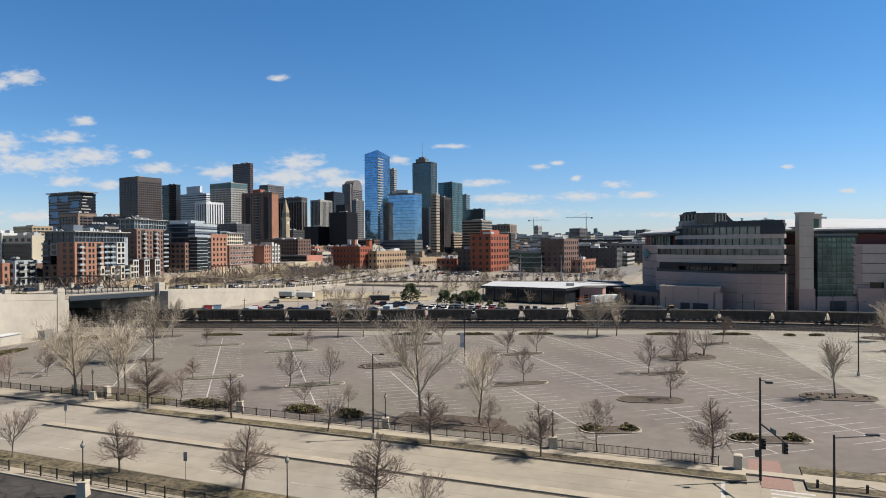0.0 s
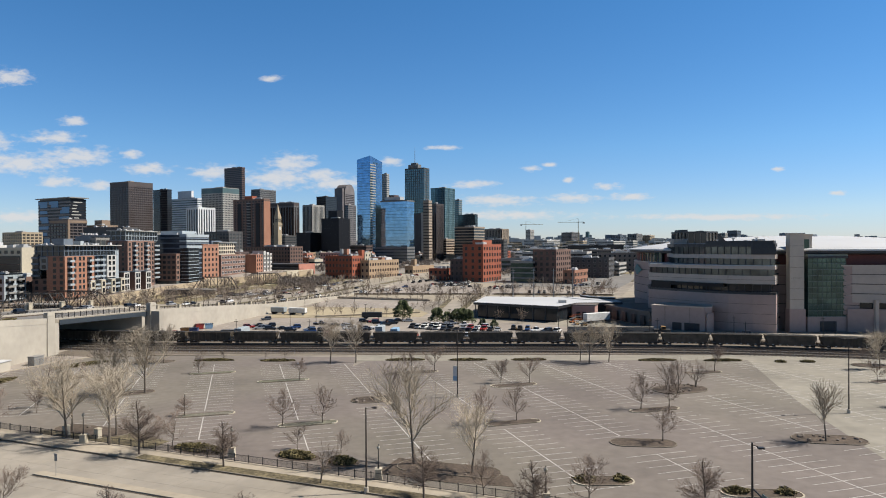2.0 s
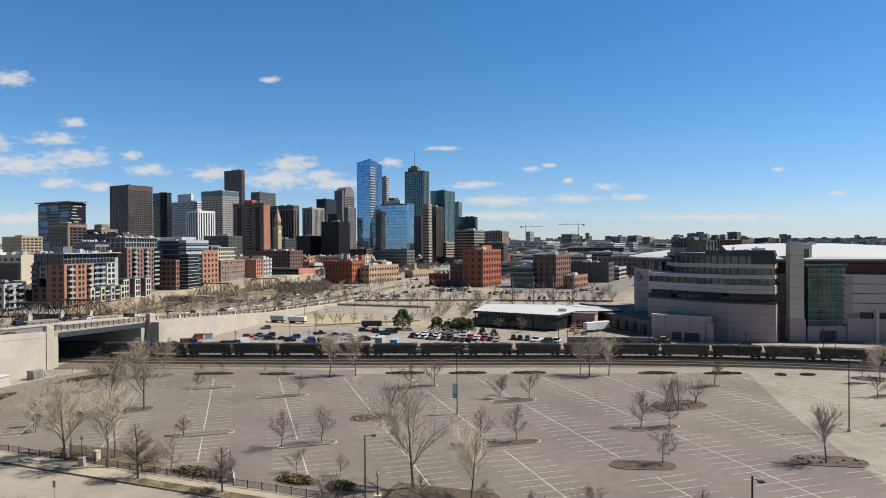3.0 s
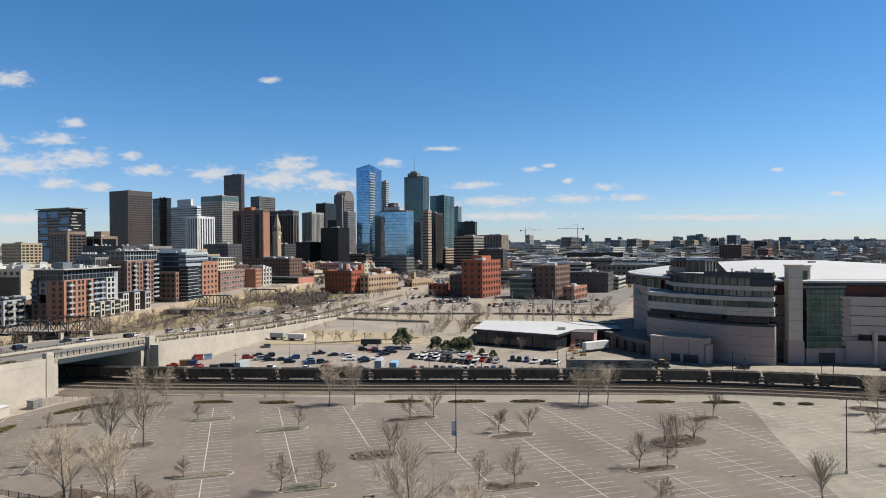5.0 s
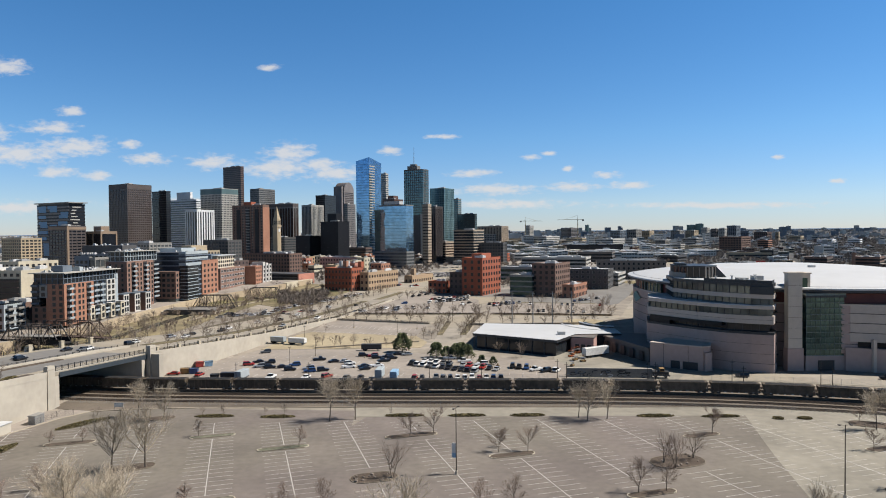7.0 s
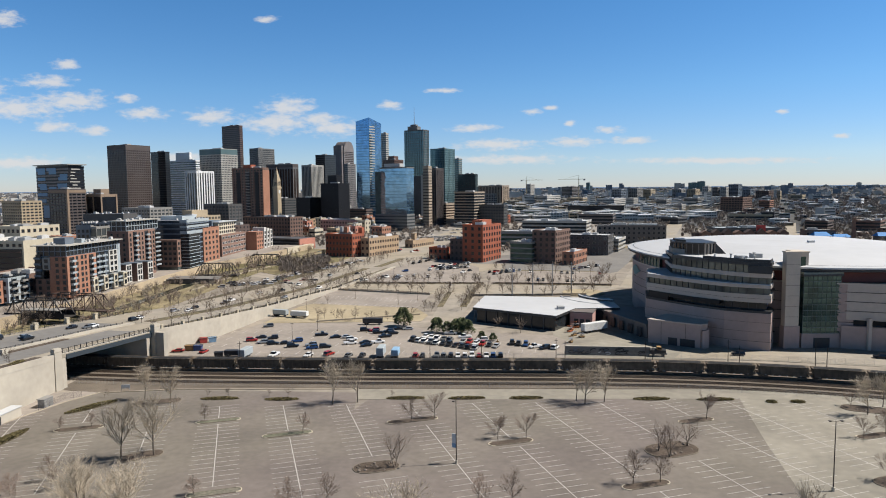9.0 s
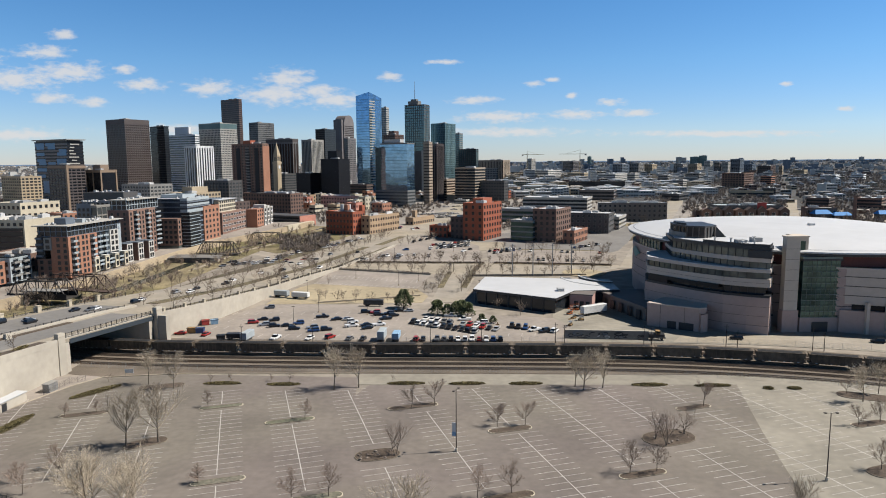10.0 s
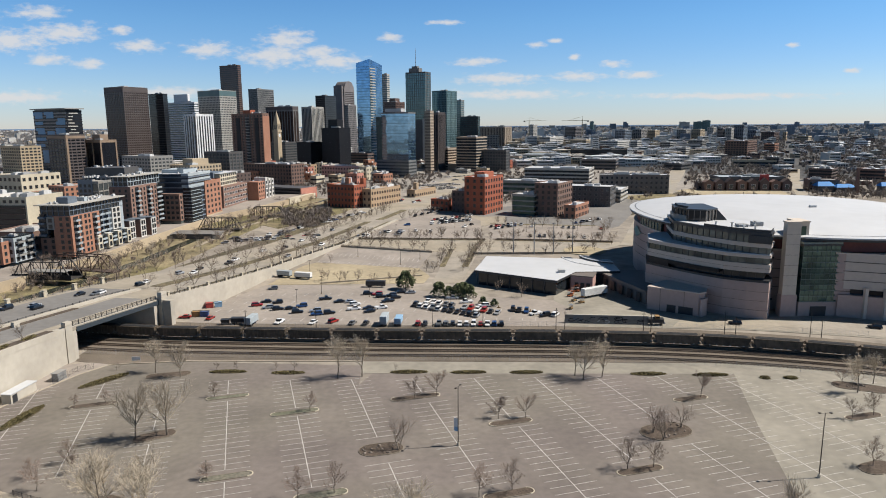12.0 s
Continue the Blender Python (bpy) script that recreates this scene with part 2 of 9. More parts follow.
M = {}
for name, col, kw in (
    ("asphalt_lot", (0.149, 0.126, 0.111), dict(rough=0.9, fine=0.55, var=0.11, broad=0.05, bvar=0.15, bump=0.2, tint=(0.15, 0.132, 0.108))),
    ("asphalt_dark", (0.049, 0.0442, 0.0411), dict(rough=0.95, fine=0.8, var=0.2, broad=0.09, bvar=0.2, bump=0.2, spec=0.2, crack=0.28)),
    ("gutter_dirt", (0.0751, 0.0592, 0.0435), dict(rough=1.0, fine=2, var=0.35, broad=0.2, bvar=0.35)),
    ("kerb", (0.17, 0.145, 0.11), dict(rough=0.9, fine=0.8, var=0.12)),
    ("asphalt_grey", (0.249, 0.217, 0.186), dict(rough=0.9, fine=0.5, var=0.1, broad=0.05, bvar=0.15)),
    ("concrete_lot", (0.227, 0.207, 0.168), dict(rough=0.9, fine=0.4, var=0.1, broad=0.05, bvar=0.18)),
    ("concrete_road", (0.262, 0.233, 0.192), dict(rough=0.85, fine=0.5, var=0.08, broad=0.09, bvar=0.14, tint=(0.272, 0.235, 0.178))),
    ("concrete_grey", (0.205, 0.19, 0.17), dict(rough=0.9, fine=0.6, var=0.15, broad=0.1, bvar=0.15)),
    ("sidewalk", (0.324, 0.278, 0.213), dict(rough=0.85, fine=0.8, var=0.08, broad=0.1, bvar=0.1)),
    ("concrete_wall", (0.385, 0.348, 0.287), dict(rough=0.85, fine=0.5, var=0.06, broad=0.08, bvar=0.10)),
    ("grass", (0.118, 0.097, 0.055), dict(rough=1.0, fine=2.2, var=0.6, broad=0.4, bvar=0.45, bump=0.6, tint=(0.079, 0.0632, 0.0395))),
    ("island_fill", (0.138, 0.126, 0.0988), dict(rough=1.0, fine=1.6, var=0.35, broad=0.3, bvar=0.25, bump=0.5, tint=(0.118, 0.118, 0.079))),
    ("mulch", (0.079, 0.0592, 0.0435), dict(rough=1.0, fine=2.5, var=0.4, broad=0.3, bvar=0.2, bump=0.8)),
    ("shrub", (0.115, 0.095, 0.042), dict(rough=1.0, fine=3.0, var=0.5, bump=0.8, island=0.3)),
    ("ballast", (0.13, 0.107, 0.0829), dict(rough=1.0, fine=3.0, var=0.3, broad=0.08, bvar=0.2, bump=0.6)),
    ("rail_steel", (0.174, 0.142, 0.118), dict(rough=0.45, metal=0.8)),
    ("tie", (0.079, 0.0592, 0.0435), dict(rough=0.95, rnd=0.2, island=0.25)),
    ("paint_white", (0.411, 0.387, 0.356), dict(rough=0.7, fine=2.0, var=0.22, broad=0.2, bvar=0.18)),
    ("brick_paver", (0.235, 0.145, 0.118), dict(rough=0.9, fine=5.0, var=0.2)),
    ("ground_earth", (0.235, 0.205, 0.168), dict(rough=1.0, fine=0.15, var=0.25, broad=0.012, bvar=0.25)),
    ("bark", (0.10, 0.078, 0.062), dict(rough=0.95, fine=6, var=0.25, rnd=0.25)),
    ("bark_mid", (0.14, 0.115, 0.09), dict(rough=0.95, fine=5, var=0.25, rnd=0.2)),
    ("twig", (0.215, 0.163, 0.13), dict(rough=0.95, fine=5, var=0.2, rnd=0.25)),
    ("twig_pale", (0.41, 0.348, 0.265), dict(rough=0.95, fine=5, var=0.2, rnd=0.2)),
    ("twig_far", (0.20, 0.168, 0.142), dict(rough=1, fine=1, var=0.2, island=0.4)),
    ("grass_olive", (0.133, 0.115, 0.051), dict(rough=1.0, fine=1.4, var=0.4, broad=0.12, bvar=0.35, bump=0.5, tint=(0.19, 0.155, 0.09))),
    ("field_tan", (0.30, 0.25, 0.165), dict(rough=1.0, fine=0.4, var=0.12, broad=0.03, bvar=0.18)),
    ("tarp_orange", (0.52, 0.15, 0.05), dict(rough=0.6)),
    ("needles", (0.079, 0.0909, 0.0395), dict(rough=0.9, fine=3, var=0.4, island=0.4)),
    ("iron_black", (0.0142, 0.0142, 0.0158), dict(rough=0.5)),
    ("pole_brown", (0.0355, 0.0277, 0.0237), dict(rough=0.6)),
    ("steel_grey", (0.237, 0.245, 0.253), dict(rough=0.5, metal=0.4)),
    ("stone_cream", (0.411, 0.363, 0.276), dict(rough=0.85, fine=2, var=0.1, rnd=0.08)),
    ("hopper", (0.0829, 0.0632, 0.0435), dict(rough=0.7, fine=0.7, var=0.35, broad=0.1, bvar=0.2, rnd=0.3)),
    ("hopper_end", (0.15, 0.13, 0.107), dict(rough=0.7, fine=2, var=0.3)),
    ("coal", (0.0158, 0.0158, 0.0166), dict(rough=0.9, fine=2, var=0.4, bump=1.0)),
    ("rubber", (0.0158, 0.0158, 0.0158), dict(rough=0.85)),
    ("roof_white", (0.45, 0.455, 0.46), dict(rough=0.6, fine=0.2, var=0.03, broad=0.03, bvar=0.05)),
    ("roof_gravel", (0.40, 0.37, 0.325), dict(rough=0.95, fine=0.4, var=0.12, island=0.5)),
    ("roof_grey", (0.316, 0.296, 0.273), dict(rough=0.85, fine=0.5, var=0.12, broad=0.06, bvar=0.2, rnd=0.25)),
    ("roof_unit", (0.395, 0.395, 0.387), dict(rough=0.6, rnd=0.35, fine=1, var=0.1)),
    ("arena_stone", (0.371, 0.275, 0.242), dict(rough=0.8, fine=0.6, var=0.05, broad=0.05, bvar=0.07, rnd=0.04)),
    ("arena_light", (0.459, 0.390, 0.335), dict(rough=0.8, fine=0.6, var=0.05, broad=0.05, bvar=0.06)),
    ("arena_pale", (0.5, 0.43, 0.355), dict(rough=0.8, fine=0.6, var=0.05, broad=0.05, bvar=0.06)),
    ("arena_red", (0.103, 0.0277, 0.0237), dict(rough=0.6)),
    ("dark_metal", (0.0395, 0.0411, 0.0442), dict(rough=0.45, metal=0.3)),
    ("atrium_frame", (0.16, 0.19, 0.18), dict(rough=0.5, metal=0.3)),
    ("joint", (0.079, 0.0672, 0.0616), dict(rough=0.9)),
    ("asphalt_deck", (0.160, 0.151, 0.139), dict(rough=0.9, fine=0.5, var=0.1, broad=0.06, bvar=0.12)),
    ("city_ground", (0.062, 0.06, 0.057), dict(rough=1.0, fine=0.06, var=0.35, broad=0.006, bvar=0.3)),
    ("sealant", (0.245, 0.217, 0.178), dict(rough=0.9, fine=0.6, var=0.25)),
    ("twig_small", (0.19, 0.15, 0.118), dict(rough=0.95, fine=5, var=0.2, rnd=0.3)),
    ("logo_teal", (0.0395, 0.174, 0.19), dict(rough=0.5)),
    ("bridge_blue", (0.0332, 0.0427, 0.0521), dict(rough=0.5)),
    ("truss_rust", (0.0672, 0.0435, 0.0332), dict(rough=0.8, fine=1.0, var=0.25)),
    ("brick_tower", (0.195, 0.118, 0.09), dict(rough=0.9, fine=1.0, var=0.14, broad=0.1, bvar=0.12)),
    ("truss_steel", (0.0395, 0.0355, 0.0316), dict(rough=0.6)),
    ("water", (0.0395, 0.0435, 0.0316), dict(rough=0.15)),
    ("brick_red", (0.284, 0.0829, 0.0442), dict(rough=0.9, fine=1.2, var=0.12, broad=0.1, bvar=0.12)),
    ("brick_orange", (0.299, 0.146, 0.093), dict(rough=0.9, fine=1.0, var=0.12, broad=0.1, bvar=0.1)),
    ("brick_brown", (0.15, 0.0932, 0.0727), dict(rough=0.9, fine=1.0, var=0.12, broad=0.1, bvar=0.12)),
    ("brick_dark", (0.0948, 0.0672, 0.0592), dict(rough=0.9, fine=1.0, var=0.12)),
    ("stucco_white", (0.474, 0.458, 0.419), dict(rough=0.85, fine=0.6, var=0.05)),
    ("stucco_cream", (0.442, 0.395, 0.3), dict(rough=0.85, fine=0.6, var=0.06)),
    ("stucco_tan", (0.363, 0.292, 0.198), dict(rough=0.85, fine=0.6, var=0.06)),
    ("panel_grey", (0.225, 0.217, 0.201), dict(rough=0.7, fine=0.6, var=0.06)),
    ("panel_dark", (0.0695, 0.0656, 0.0632), dict(rough=0.6, fine=0.6, var=0.1)),
    ("panel_blue", (0.316, 0.352, 0.367), dict(rough=0.6, fine=0.6, var=0.05)),
    ("panel_slate", (0.118, 0.142, 0.17), dict(rough=0.55, fine=0.6, var=0.08)),
    ("panel_sea", (0.035, 0.15, 0.30), dict(rough=0.3, fine=0.6, var=0.15, spec=0.5)),
    ("panel_mid", (0.142, 0.122, 0.107), dict(rough=0.7, fine=0.6, var=0.06)),
    ("brick_tan", (0.332, 0.237, 0.15), dict(rough=0.9, fine=1.0, var=0.12, broad=0.1, bvar=0.1)),
    ("paint_coral", (0.395, 0.174, 0.126), dict(rough=0.85, fine=0.6, var=0.08)),
    ("paint_pink", (0.435, 0.269, 0.237), dict(rough=0.85, fine=0.6, var=0.06)),
    ("paint_yellow", (0.474, 0.411, 0.237), dict(rough=0.85, fine=0.6, var=0.06)),
    ("black_facade", (0.00948, 0.00948, 0.0111), dict(rough=0.5, fine=0.3, var=0.2, spec=0.25)),
    ("tower_tan2", (0.284, 0.229, 0.174), dict(rough=0.75, fine=0.3, var=0.05)),
    ("street_town", (0.235, 0.212, 0.184), dict(rough=0.9, fine=0.12, var=0.22, broad=0.02, bvar=0.2)),
    ("car_mix", (0.213, 0.205, 0.198), dict(rough=0.5, island=0.95)),
    ("tower_brown", (0.075, 0.061, 0.057), dict(rough=0.6, fine=0.3, var=0.05)),
    ("tower_tan", (0.213, 0.154, 0.107), dict(rough=0.7, fine=0.3, var=0.05)),
    ("tower_black", (0.0158, 0.0158, 0.0182), dict(rough=0.35, fine=0.3, var=0.1)),
    ("tower_grey", (0.134, 0.133, 0.13), dict(rough=0.7, fine=0.3, var=0.05)),
    ("tower_conc", (0.34, 0.324, 0.292), dict(rough=0.8, fine=0.3, var=0.05)),
    ("tower_white", (0.616, 0.616, 0.608), dict(rough=0.7, fine=0.3, var=0.03)),
    ("tower_pink", (0.16, 0.143, 0.138), dict(rough=0.6, fine=0.3, var=0.05)),
    ("tower_redbrown", (0.0948, 0.0553, 0.0435), dict(rough=0.5, fine=0.3, var=0.05)),
    ("tower_teal", (0.075, 0.125, 0.13), dict(rough=0.5, fine=0.3, var=0.05)),
    ("far_mix", (0.34, 0.32, 0.30), dict(rough=0.9, fine=0.2, var=0.15, island=0.75)),
    ("hazy_hill", (0.13, 0.195, 0.29), dict(rough=1.0, fine=0.005, var=0.25, broad=0.001, bvar=0.1)),
    ("canvas_blue", (0.0237, 0.174, 0.435), dict(rough=0.7)),
    ("crane_paint", (0.316, 0.261, 0.158), dict(rough=0.6)),
    ("lamp_globe", (0.269, 0.253, 0.213), dict(rough=0.3)),
    ("sign_blue", (0.221, 0.356, 0.49), dict(rough=0.5)),
    ("signal_body", (0.0237, 0.0237, 0.0221), dict(rough=0.5)),
    ("rock", (0.17, 0.14, 0.115), dict(rough=0.9, fine=2, var=0.2, rnd=0.3)),
    ("paint_ochre", (0.261, 0.158, 0.0632), dict(rough=0.7, fine=1, var=0.2)),
    ("container_blue", (0.0395, 0.0711, 0.19), dict(rough=0.6, fine=1, var=0.2)),
    ("tarp_red", (0.356, 0.0474, 0.0395), dict(rough=0.6)),
    ("trim_white", (0.569, 0.569, 0.553), dict(rough=0.6)),
):
    M[name] = mat(name, col, **kw)
for name, col, kw in (
    ("glass_dark", (0.02, 0.024, 0.028), dict()),
    ("glass_grey", (0.07, 0.08, 0.085), dict(metal=0.3)),
    ("glass_blue", (0.15, 0.27, 0.42), dict(metal=0.85, rough=0.05)),
    ("glass_sky", (0.144, 0.259, 0.396), dict(metal=0.9, rough=0.04)),
    ("glass_black", (0.008, 0.009, 0.012), dict(rough=0.25)),
    ("glass_slate", (0.045, 0.055, 0.07), dict(metal=0.3)),
    ("glass_teal", (0.10, 0.16, 0.17), dict(metal=0.6)),
    ("glass_ribbon", (0.10, 0.115, 0.11), dict(metal=0.35, rnd=0.5)),
    ("glass_atrium", (0.07, 0.12, 0.105), dict(metal=0.5, rnd=0.6)),
    ("glass_green", (0.035, 0.07, 0.06), dict(metal=0.35)),
    ("glass_brown", (0.05, 0.035, 0.03), dict(metal=0.3)),
    ("car_glass", (0.015, 0.017, 0.02), dict(rough=0.05)),
):
    M[name] = glass_mat(name, col, **kw)
for name, col in (("black", (0.0118, 0.0118, 0.0134)), ("white", (0.593, 0.593, 0.585)), ("silver", (0.332, 0.34, 0.348)), ("grey", (0.0948, 0.0988, 0.103)), ("red", (0.261, 0.0198, 0.0158)), ("blue", (0.0237, 0.0632, 0.174))):
    M["car_" + name] = mat("car_" + name, col, rough=0.3, metal=0.3 if name in ("silver", "blue") else 0.0, var=0.03, bvar=0.03, spec=0.35)

# ---- mesh helpers ----


class Shape:
    """Collects vertices and faces, with a material slot for each face."""

    def __init__(self):
        self.v, self.f, self.s = [], [], []

    def add(self, verts, faces, slot=0):
        k = len(self.v)
        self.v.extend(verts)
        self.f.extend([tuple(i + k for i in f) for f in faces])
        self.s.extend([slot] * len(faces))
        return self

    def box(self, x0, x1, y0, y1, z0, z1, slot=0, m=None):
        vs = [(x, y, z) for z in (z0, z1) for x, y in ((x0, y0), (x1, y0), (x1, y1), (x0, y1))]
        if m is not None:
            vs = [tuple(m @ Vector(q)) for q in vs]
        return self.add(vs, [(3, 2, 1, 0), (4, 5, 6, 7), (0, 1, 5, 4), (1, 2, 6, 5), (2, 3, 7, 6), (3, 0, 4, 7)], slot)

    def prism(self, pts, z0, z1, slot=0, top=None):
        """An upright prism over a plan counter-clockwise; z0, z1: numbers, or functions of x and y."""
        n = len(pts)
        a = z0 if callable(z0) else (lambda x, y: z0)
        b = z1 if callable(z1) else (lambda x, y: z1)
        vs = [(x, y, a(x, y)) for x, y in pts] + [(x, y, b(x, y)) for x, y in pts]
        self.add(vs, [(i, (i + 1) % n, n + (i + 1) % n, n + i) for i in range(n)], slot)
        self.add(vs, [tuple(range(n, 2 * n))], slot if top is None else top)
        return self.add(vs, [tuple(range(n - 1, -1, -1))], slot)

    def tube(self, p, q, ra, rb, sides=6, slot=0, cap=False):
        p, q = Vector(p), Vector(q)
        d = (q - p)
        if d.length < 1e-6:
            return self
        d.normalize()
        u = d.orthogonal().normalized()
        w = d.cross(u)
        ring = [(math.cos(2 * math.pi * i / sides), math.sin(2 * math.pi * i / sides)) for i in range(sides)]
        vs = [tuple(p + (u * c + w * s) * ra) for c, s in ring] + [tuple(q + (u * c + w * s) * rb) for c, s in ring]
        self.add(vs, [(i, (i + 1) % sides, sides + (i + 1) % sides, sides + i) for i in range(sides)], slot)
        if cap:
            self.add(vs, [tuple(range(sides, 2 * sides)), tuple(range(sides - 1, -1, -1))], slot)
        return self

    def loft(self, rings, slot=0, closed=True, caps=True):
        n = len(rings[0])
        vs = [tuple(q) for r in rings for q in r]
        fs = []
        for k in range(len(rings) - 1):
            for i in range(n if closed else n - 1):
                j = (i + 1) % n
                fs.append((k * n + i, k * n + j, (k + 1) * n + j, (k + 1) * n + i))
        if caps and closed:
            fs += [tuple(range(n - 1, -1, -1)), tuple(range((len(rings) - 1) * n, len(rings) * n))]
        return self.add(vs, fs, slot)

    def mesh(self, name, *mats):
        me = bpy.data.meshes.new(name)
        me.from_pydata(self.v, [], self.f)
        for m in mats:
            me.materials.append(M[m])
        if len(mats) > 1:
            me.polygons.foreach_set("material_index", self.s)
        me.update()
        return me


def thing(name, label, category, place=None, group="", kind=""):
    """An empty at the base of a thing, which parents its parts."""
    ob = new(name)
    if place is not None:
        ob.matrix_basis = place
    return tagged(ob, label, category, group, kind)


def part(name, shape, mats, parent, label="", place=None):
    me = shape if isinstance(shape, bpy.types.Mesh) else shape.mesh(name, *([mats] if isinstance(mats, str) else mats))
    ob = new(name, me)
    ob.parent = parent
    if place is not None:
        ob.matrix_basis = place
    if label:
        ob["label"] = label
    return ob


def solo(name, shape, mats, label, category, place=None, group="", kind=""):
    ob = part(name, shape, mats, None, "", place)
    return tagged(ob, label, category, group, kind)


RISE, FOOT = 0.0175, 310.0


def land(x, y):
    """Height of the ground: level in the foreground, a gentle slope up behind, level again far off."""
    return max(0.0, (min(y, 3700.0) - FOOT) * RISE)


def slab(name, pts, mats, label, category, lift=0.03, thick=0.3, kind="structure", parent=None):
    sh = Shape().prism(pts, lambda x, y: land(x, y) + lift - thick, lambda x, y: land(x, y) + lift)
    if parent:
        return part(name, sh, mats, parent)
    return solo(name, sh, mats, label, category, kind=kind)


def along(pts, step):
    """Points every step metres along a line of points, with the heading."""
    out, left = [], 0.0
    for (ax, ay), (bx, by) in zip(pts, pts[1:]):
        d = math.hypot(bx - ax, by - ay)
        s = left
        while s < d:
            out.append((ax + (bx - ax) * s / d, ay + (by - ay) * s / d, math.degrees(math.atan2(by - ay, bx - ax))))
            s += step
        left = s - d
    return out


def strip(pts, width, side=0.0):
    """Plan of a band along a line of points; side shifts it to the left of the line."""
    L, R = [], []
    for i, (x, y) in enumerate(pts):
        ax, ay = pts[max(i - 1, 0)]
        bx, by = pts[min(i + 1, len(pts) - 1)]
        d = math.hypot(bx - ax, by - ay)
        nx, ny = -(by - ay) / d, (bx - ax) / d
        L.append((x + nx * (side + width / 2), y + ny * (side + width / 2)))
        R.append((x + nx * (side - width / 2), y + ny * (side - width / 2)))
    return R + L[::-1]


# the near street's own axes: u along it, n across it towards the car park
def street(u, n):
    return (-20 + 0.926 * u + 0.378 * n, 98 - 0.378 * u + 0.926 * n)


def band(u0, u1, n0, n1):
    return [street(u0, n0), street(u1, n0), street(u1, n1), street(u0, n1)]


# ---- the large structure: ground, car parks, roads ----
g = Shape()
ys = [-500, FOOT] + [FOOT + 4600 * (i / 12) ** 1.5 for i in range(1, 13)]
xs = [-4800 + 9600 * i / 16 for i in range(17)]
gv = [(x, y, land(x, y) - 0.06) for y in ys for x in xs]
g.add(gv, [(r * 17 + c, r * 17 + c + 1, (r + 1) * 17 + c + 1, (r + 1) * 17 + c) for r in range(len(ys) - 1) for c in range(16)])
solo("ground", g, "ground_earth", "dry brown earth and dust of the city's ground", "ground", kind="structure")

slab("car_park", [street(-75, 0.9), street(66, 1.0), street(85, 14), (72.8, 128.9), (79, 155.9), (88, 190), (-20, 193), (-23, 184), (-24, 200), (-80, 205), (-103.5, 202.4), (-109, 194.1), (-114, 180.2), (-118, 168), (-118, 150)],
     "asphalt_lot", "worn purplish-grey asphalt of an empty car park", "car park", 0.02)
slab("concrete_lot", [street(85, 14), street(150, 14), (190, 165), (170, 175), (122, 190), (88, 190), (79, 155.9), (72.8, 128.9)], "concrete_lot", "pale worn concrete part of the car park", "car park", 0.02)
slab("lot_border", [(-24, 193.5), (88, 188), (122, 190), (170, 172), (176, 180), (122, 197), (88, 199), (-24, 203.5)], "concrete_lot", "dusty concrete strip along the railway fence", "pavement", 0.012)
slab("kerb", strip([(-119, 165), (-114, 180.2), (-109, 194.1), (-103.5, 202.8), (-80, 205.6), (-24, 203.9)], 0.5), "sidewalk", "tan concrete kerb round the car park's corner", "kerb", 0.16)
slab("wall_drive", [(-119.5, 165), (-114.3, 180.2), (-109.3, 194.1), (-104, 202.9), (-108, 206), (-118, 203), (-124, 165)], "asphalt_grey", "narrow worn drive along the foot of the wall", "road", 0.03)
slab("road", band(-160, 160, -25, -3.8), "concrete_road", "pale jointed concrete street", "road", 0.0)
slab("side_street", [street(58, -25), street(66, -25), street(140, -25), street(140, -80), street(58, -80)], "concrete_road", "pale concrete side street", "road", 0.0)
slab("pavement", band(-160, 58.2, -1.5, 0.9), "sidewalk", "tan concrete pavement beside the street", "pavement", 0.16)
slab("pavement", band(64, 160, -1.6, 1.2), "sidewalk", "tan concrete pavement beside the street", "pavement", 0.16)
slab("verge", band(-28, 58.2, -3.62, -1.5), "grass", "dry brown grass strip between pavement and kerb", "grass", 0.15)
slab("pavement", band(-160, -28, -3.62, -1.5), "sidewalk", "tan concrete pavement out to the kerb", "pavement", 0.155)
slab("verge", band(64, 160, -3.62, -1.6), "grass", "dry brown grass strip with low posts", "grass", 0.15)
slab("verge", band(64, 160, 1.2, 4.0), "grass", "dry grass edge of the car park", "grass", 0.12)
slab("kerb", band(-160, 58.2, -3.85, -3.62), "kerb", "concrete kerb of the street", "kerb", 0.17)
slab("kerb", band(64, 160, -3.85, -3.62), "kerb", "concrete kerb of the street", "kerb", 0.17)
slab("kerb", band(-160, 40, -25.2, -25), "kerb", "concrete kerb of the street", "kerb", 0.17)
slab("verge", band(-160, 40, -29.2, -25.2), "grass", "dry brown grass verge with trees", "grass", 0.15)
slab("pavement", band(-160, 40, -31, -29.2), "sidewalk", "tan concrete footing under the railing", "pavement", 0.16)
slab("lower_yard", band(-160, 160, -130, -31), "asphalt_dark", "dark cracked asphalt yard", "road", 0.02)
slab("median", band(-36, 70, -14.4, -12.9), "sidewalk", "raised tan concrete median with kerbs", "median", 0.17)
slab("crosswalk", band(58.6, 62, 0.6, 5.5), "brick_paver", "red brick ramp of a pedestrian crossing", "crossing", 0.03)
slab("crosswalk", band(59.6, 62.8, -4.6, -0.8), "brick_paver", "red brick band of a pedestrian crossing", "crossing", 0.03)
slab("ramp_plate", band(58.2, 64, -0.8, 0.6), "sidewalk", "tan concrete corner of the pavement", "pavement", 0.17)

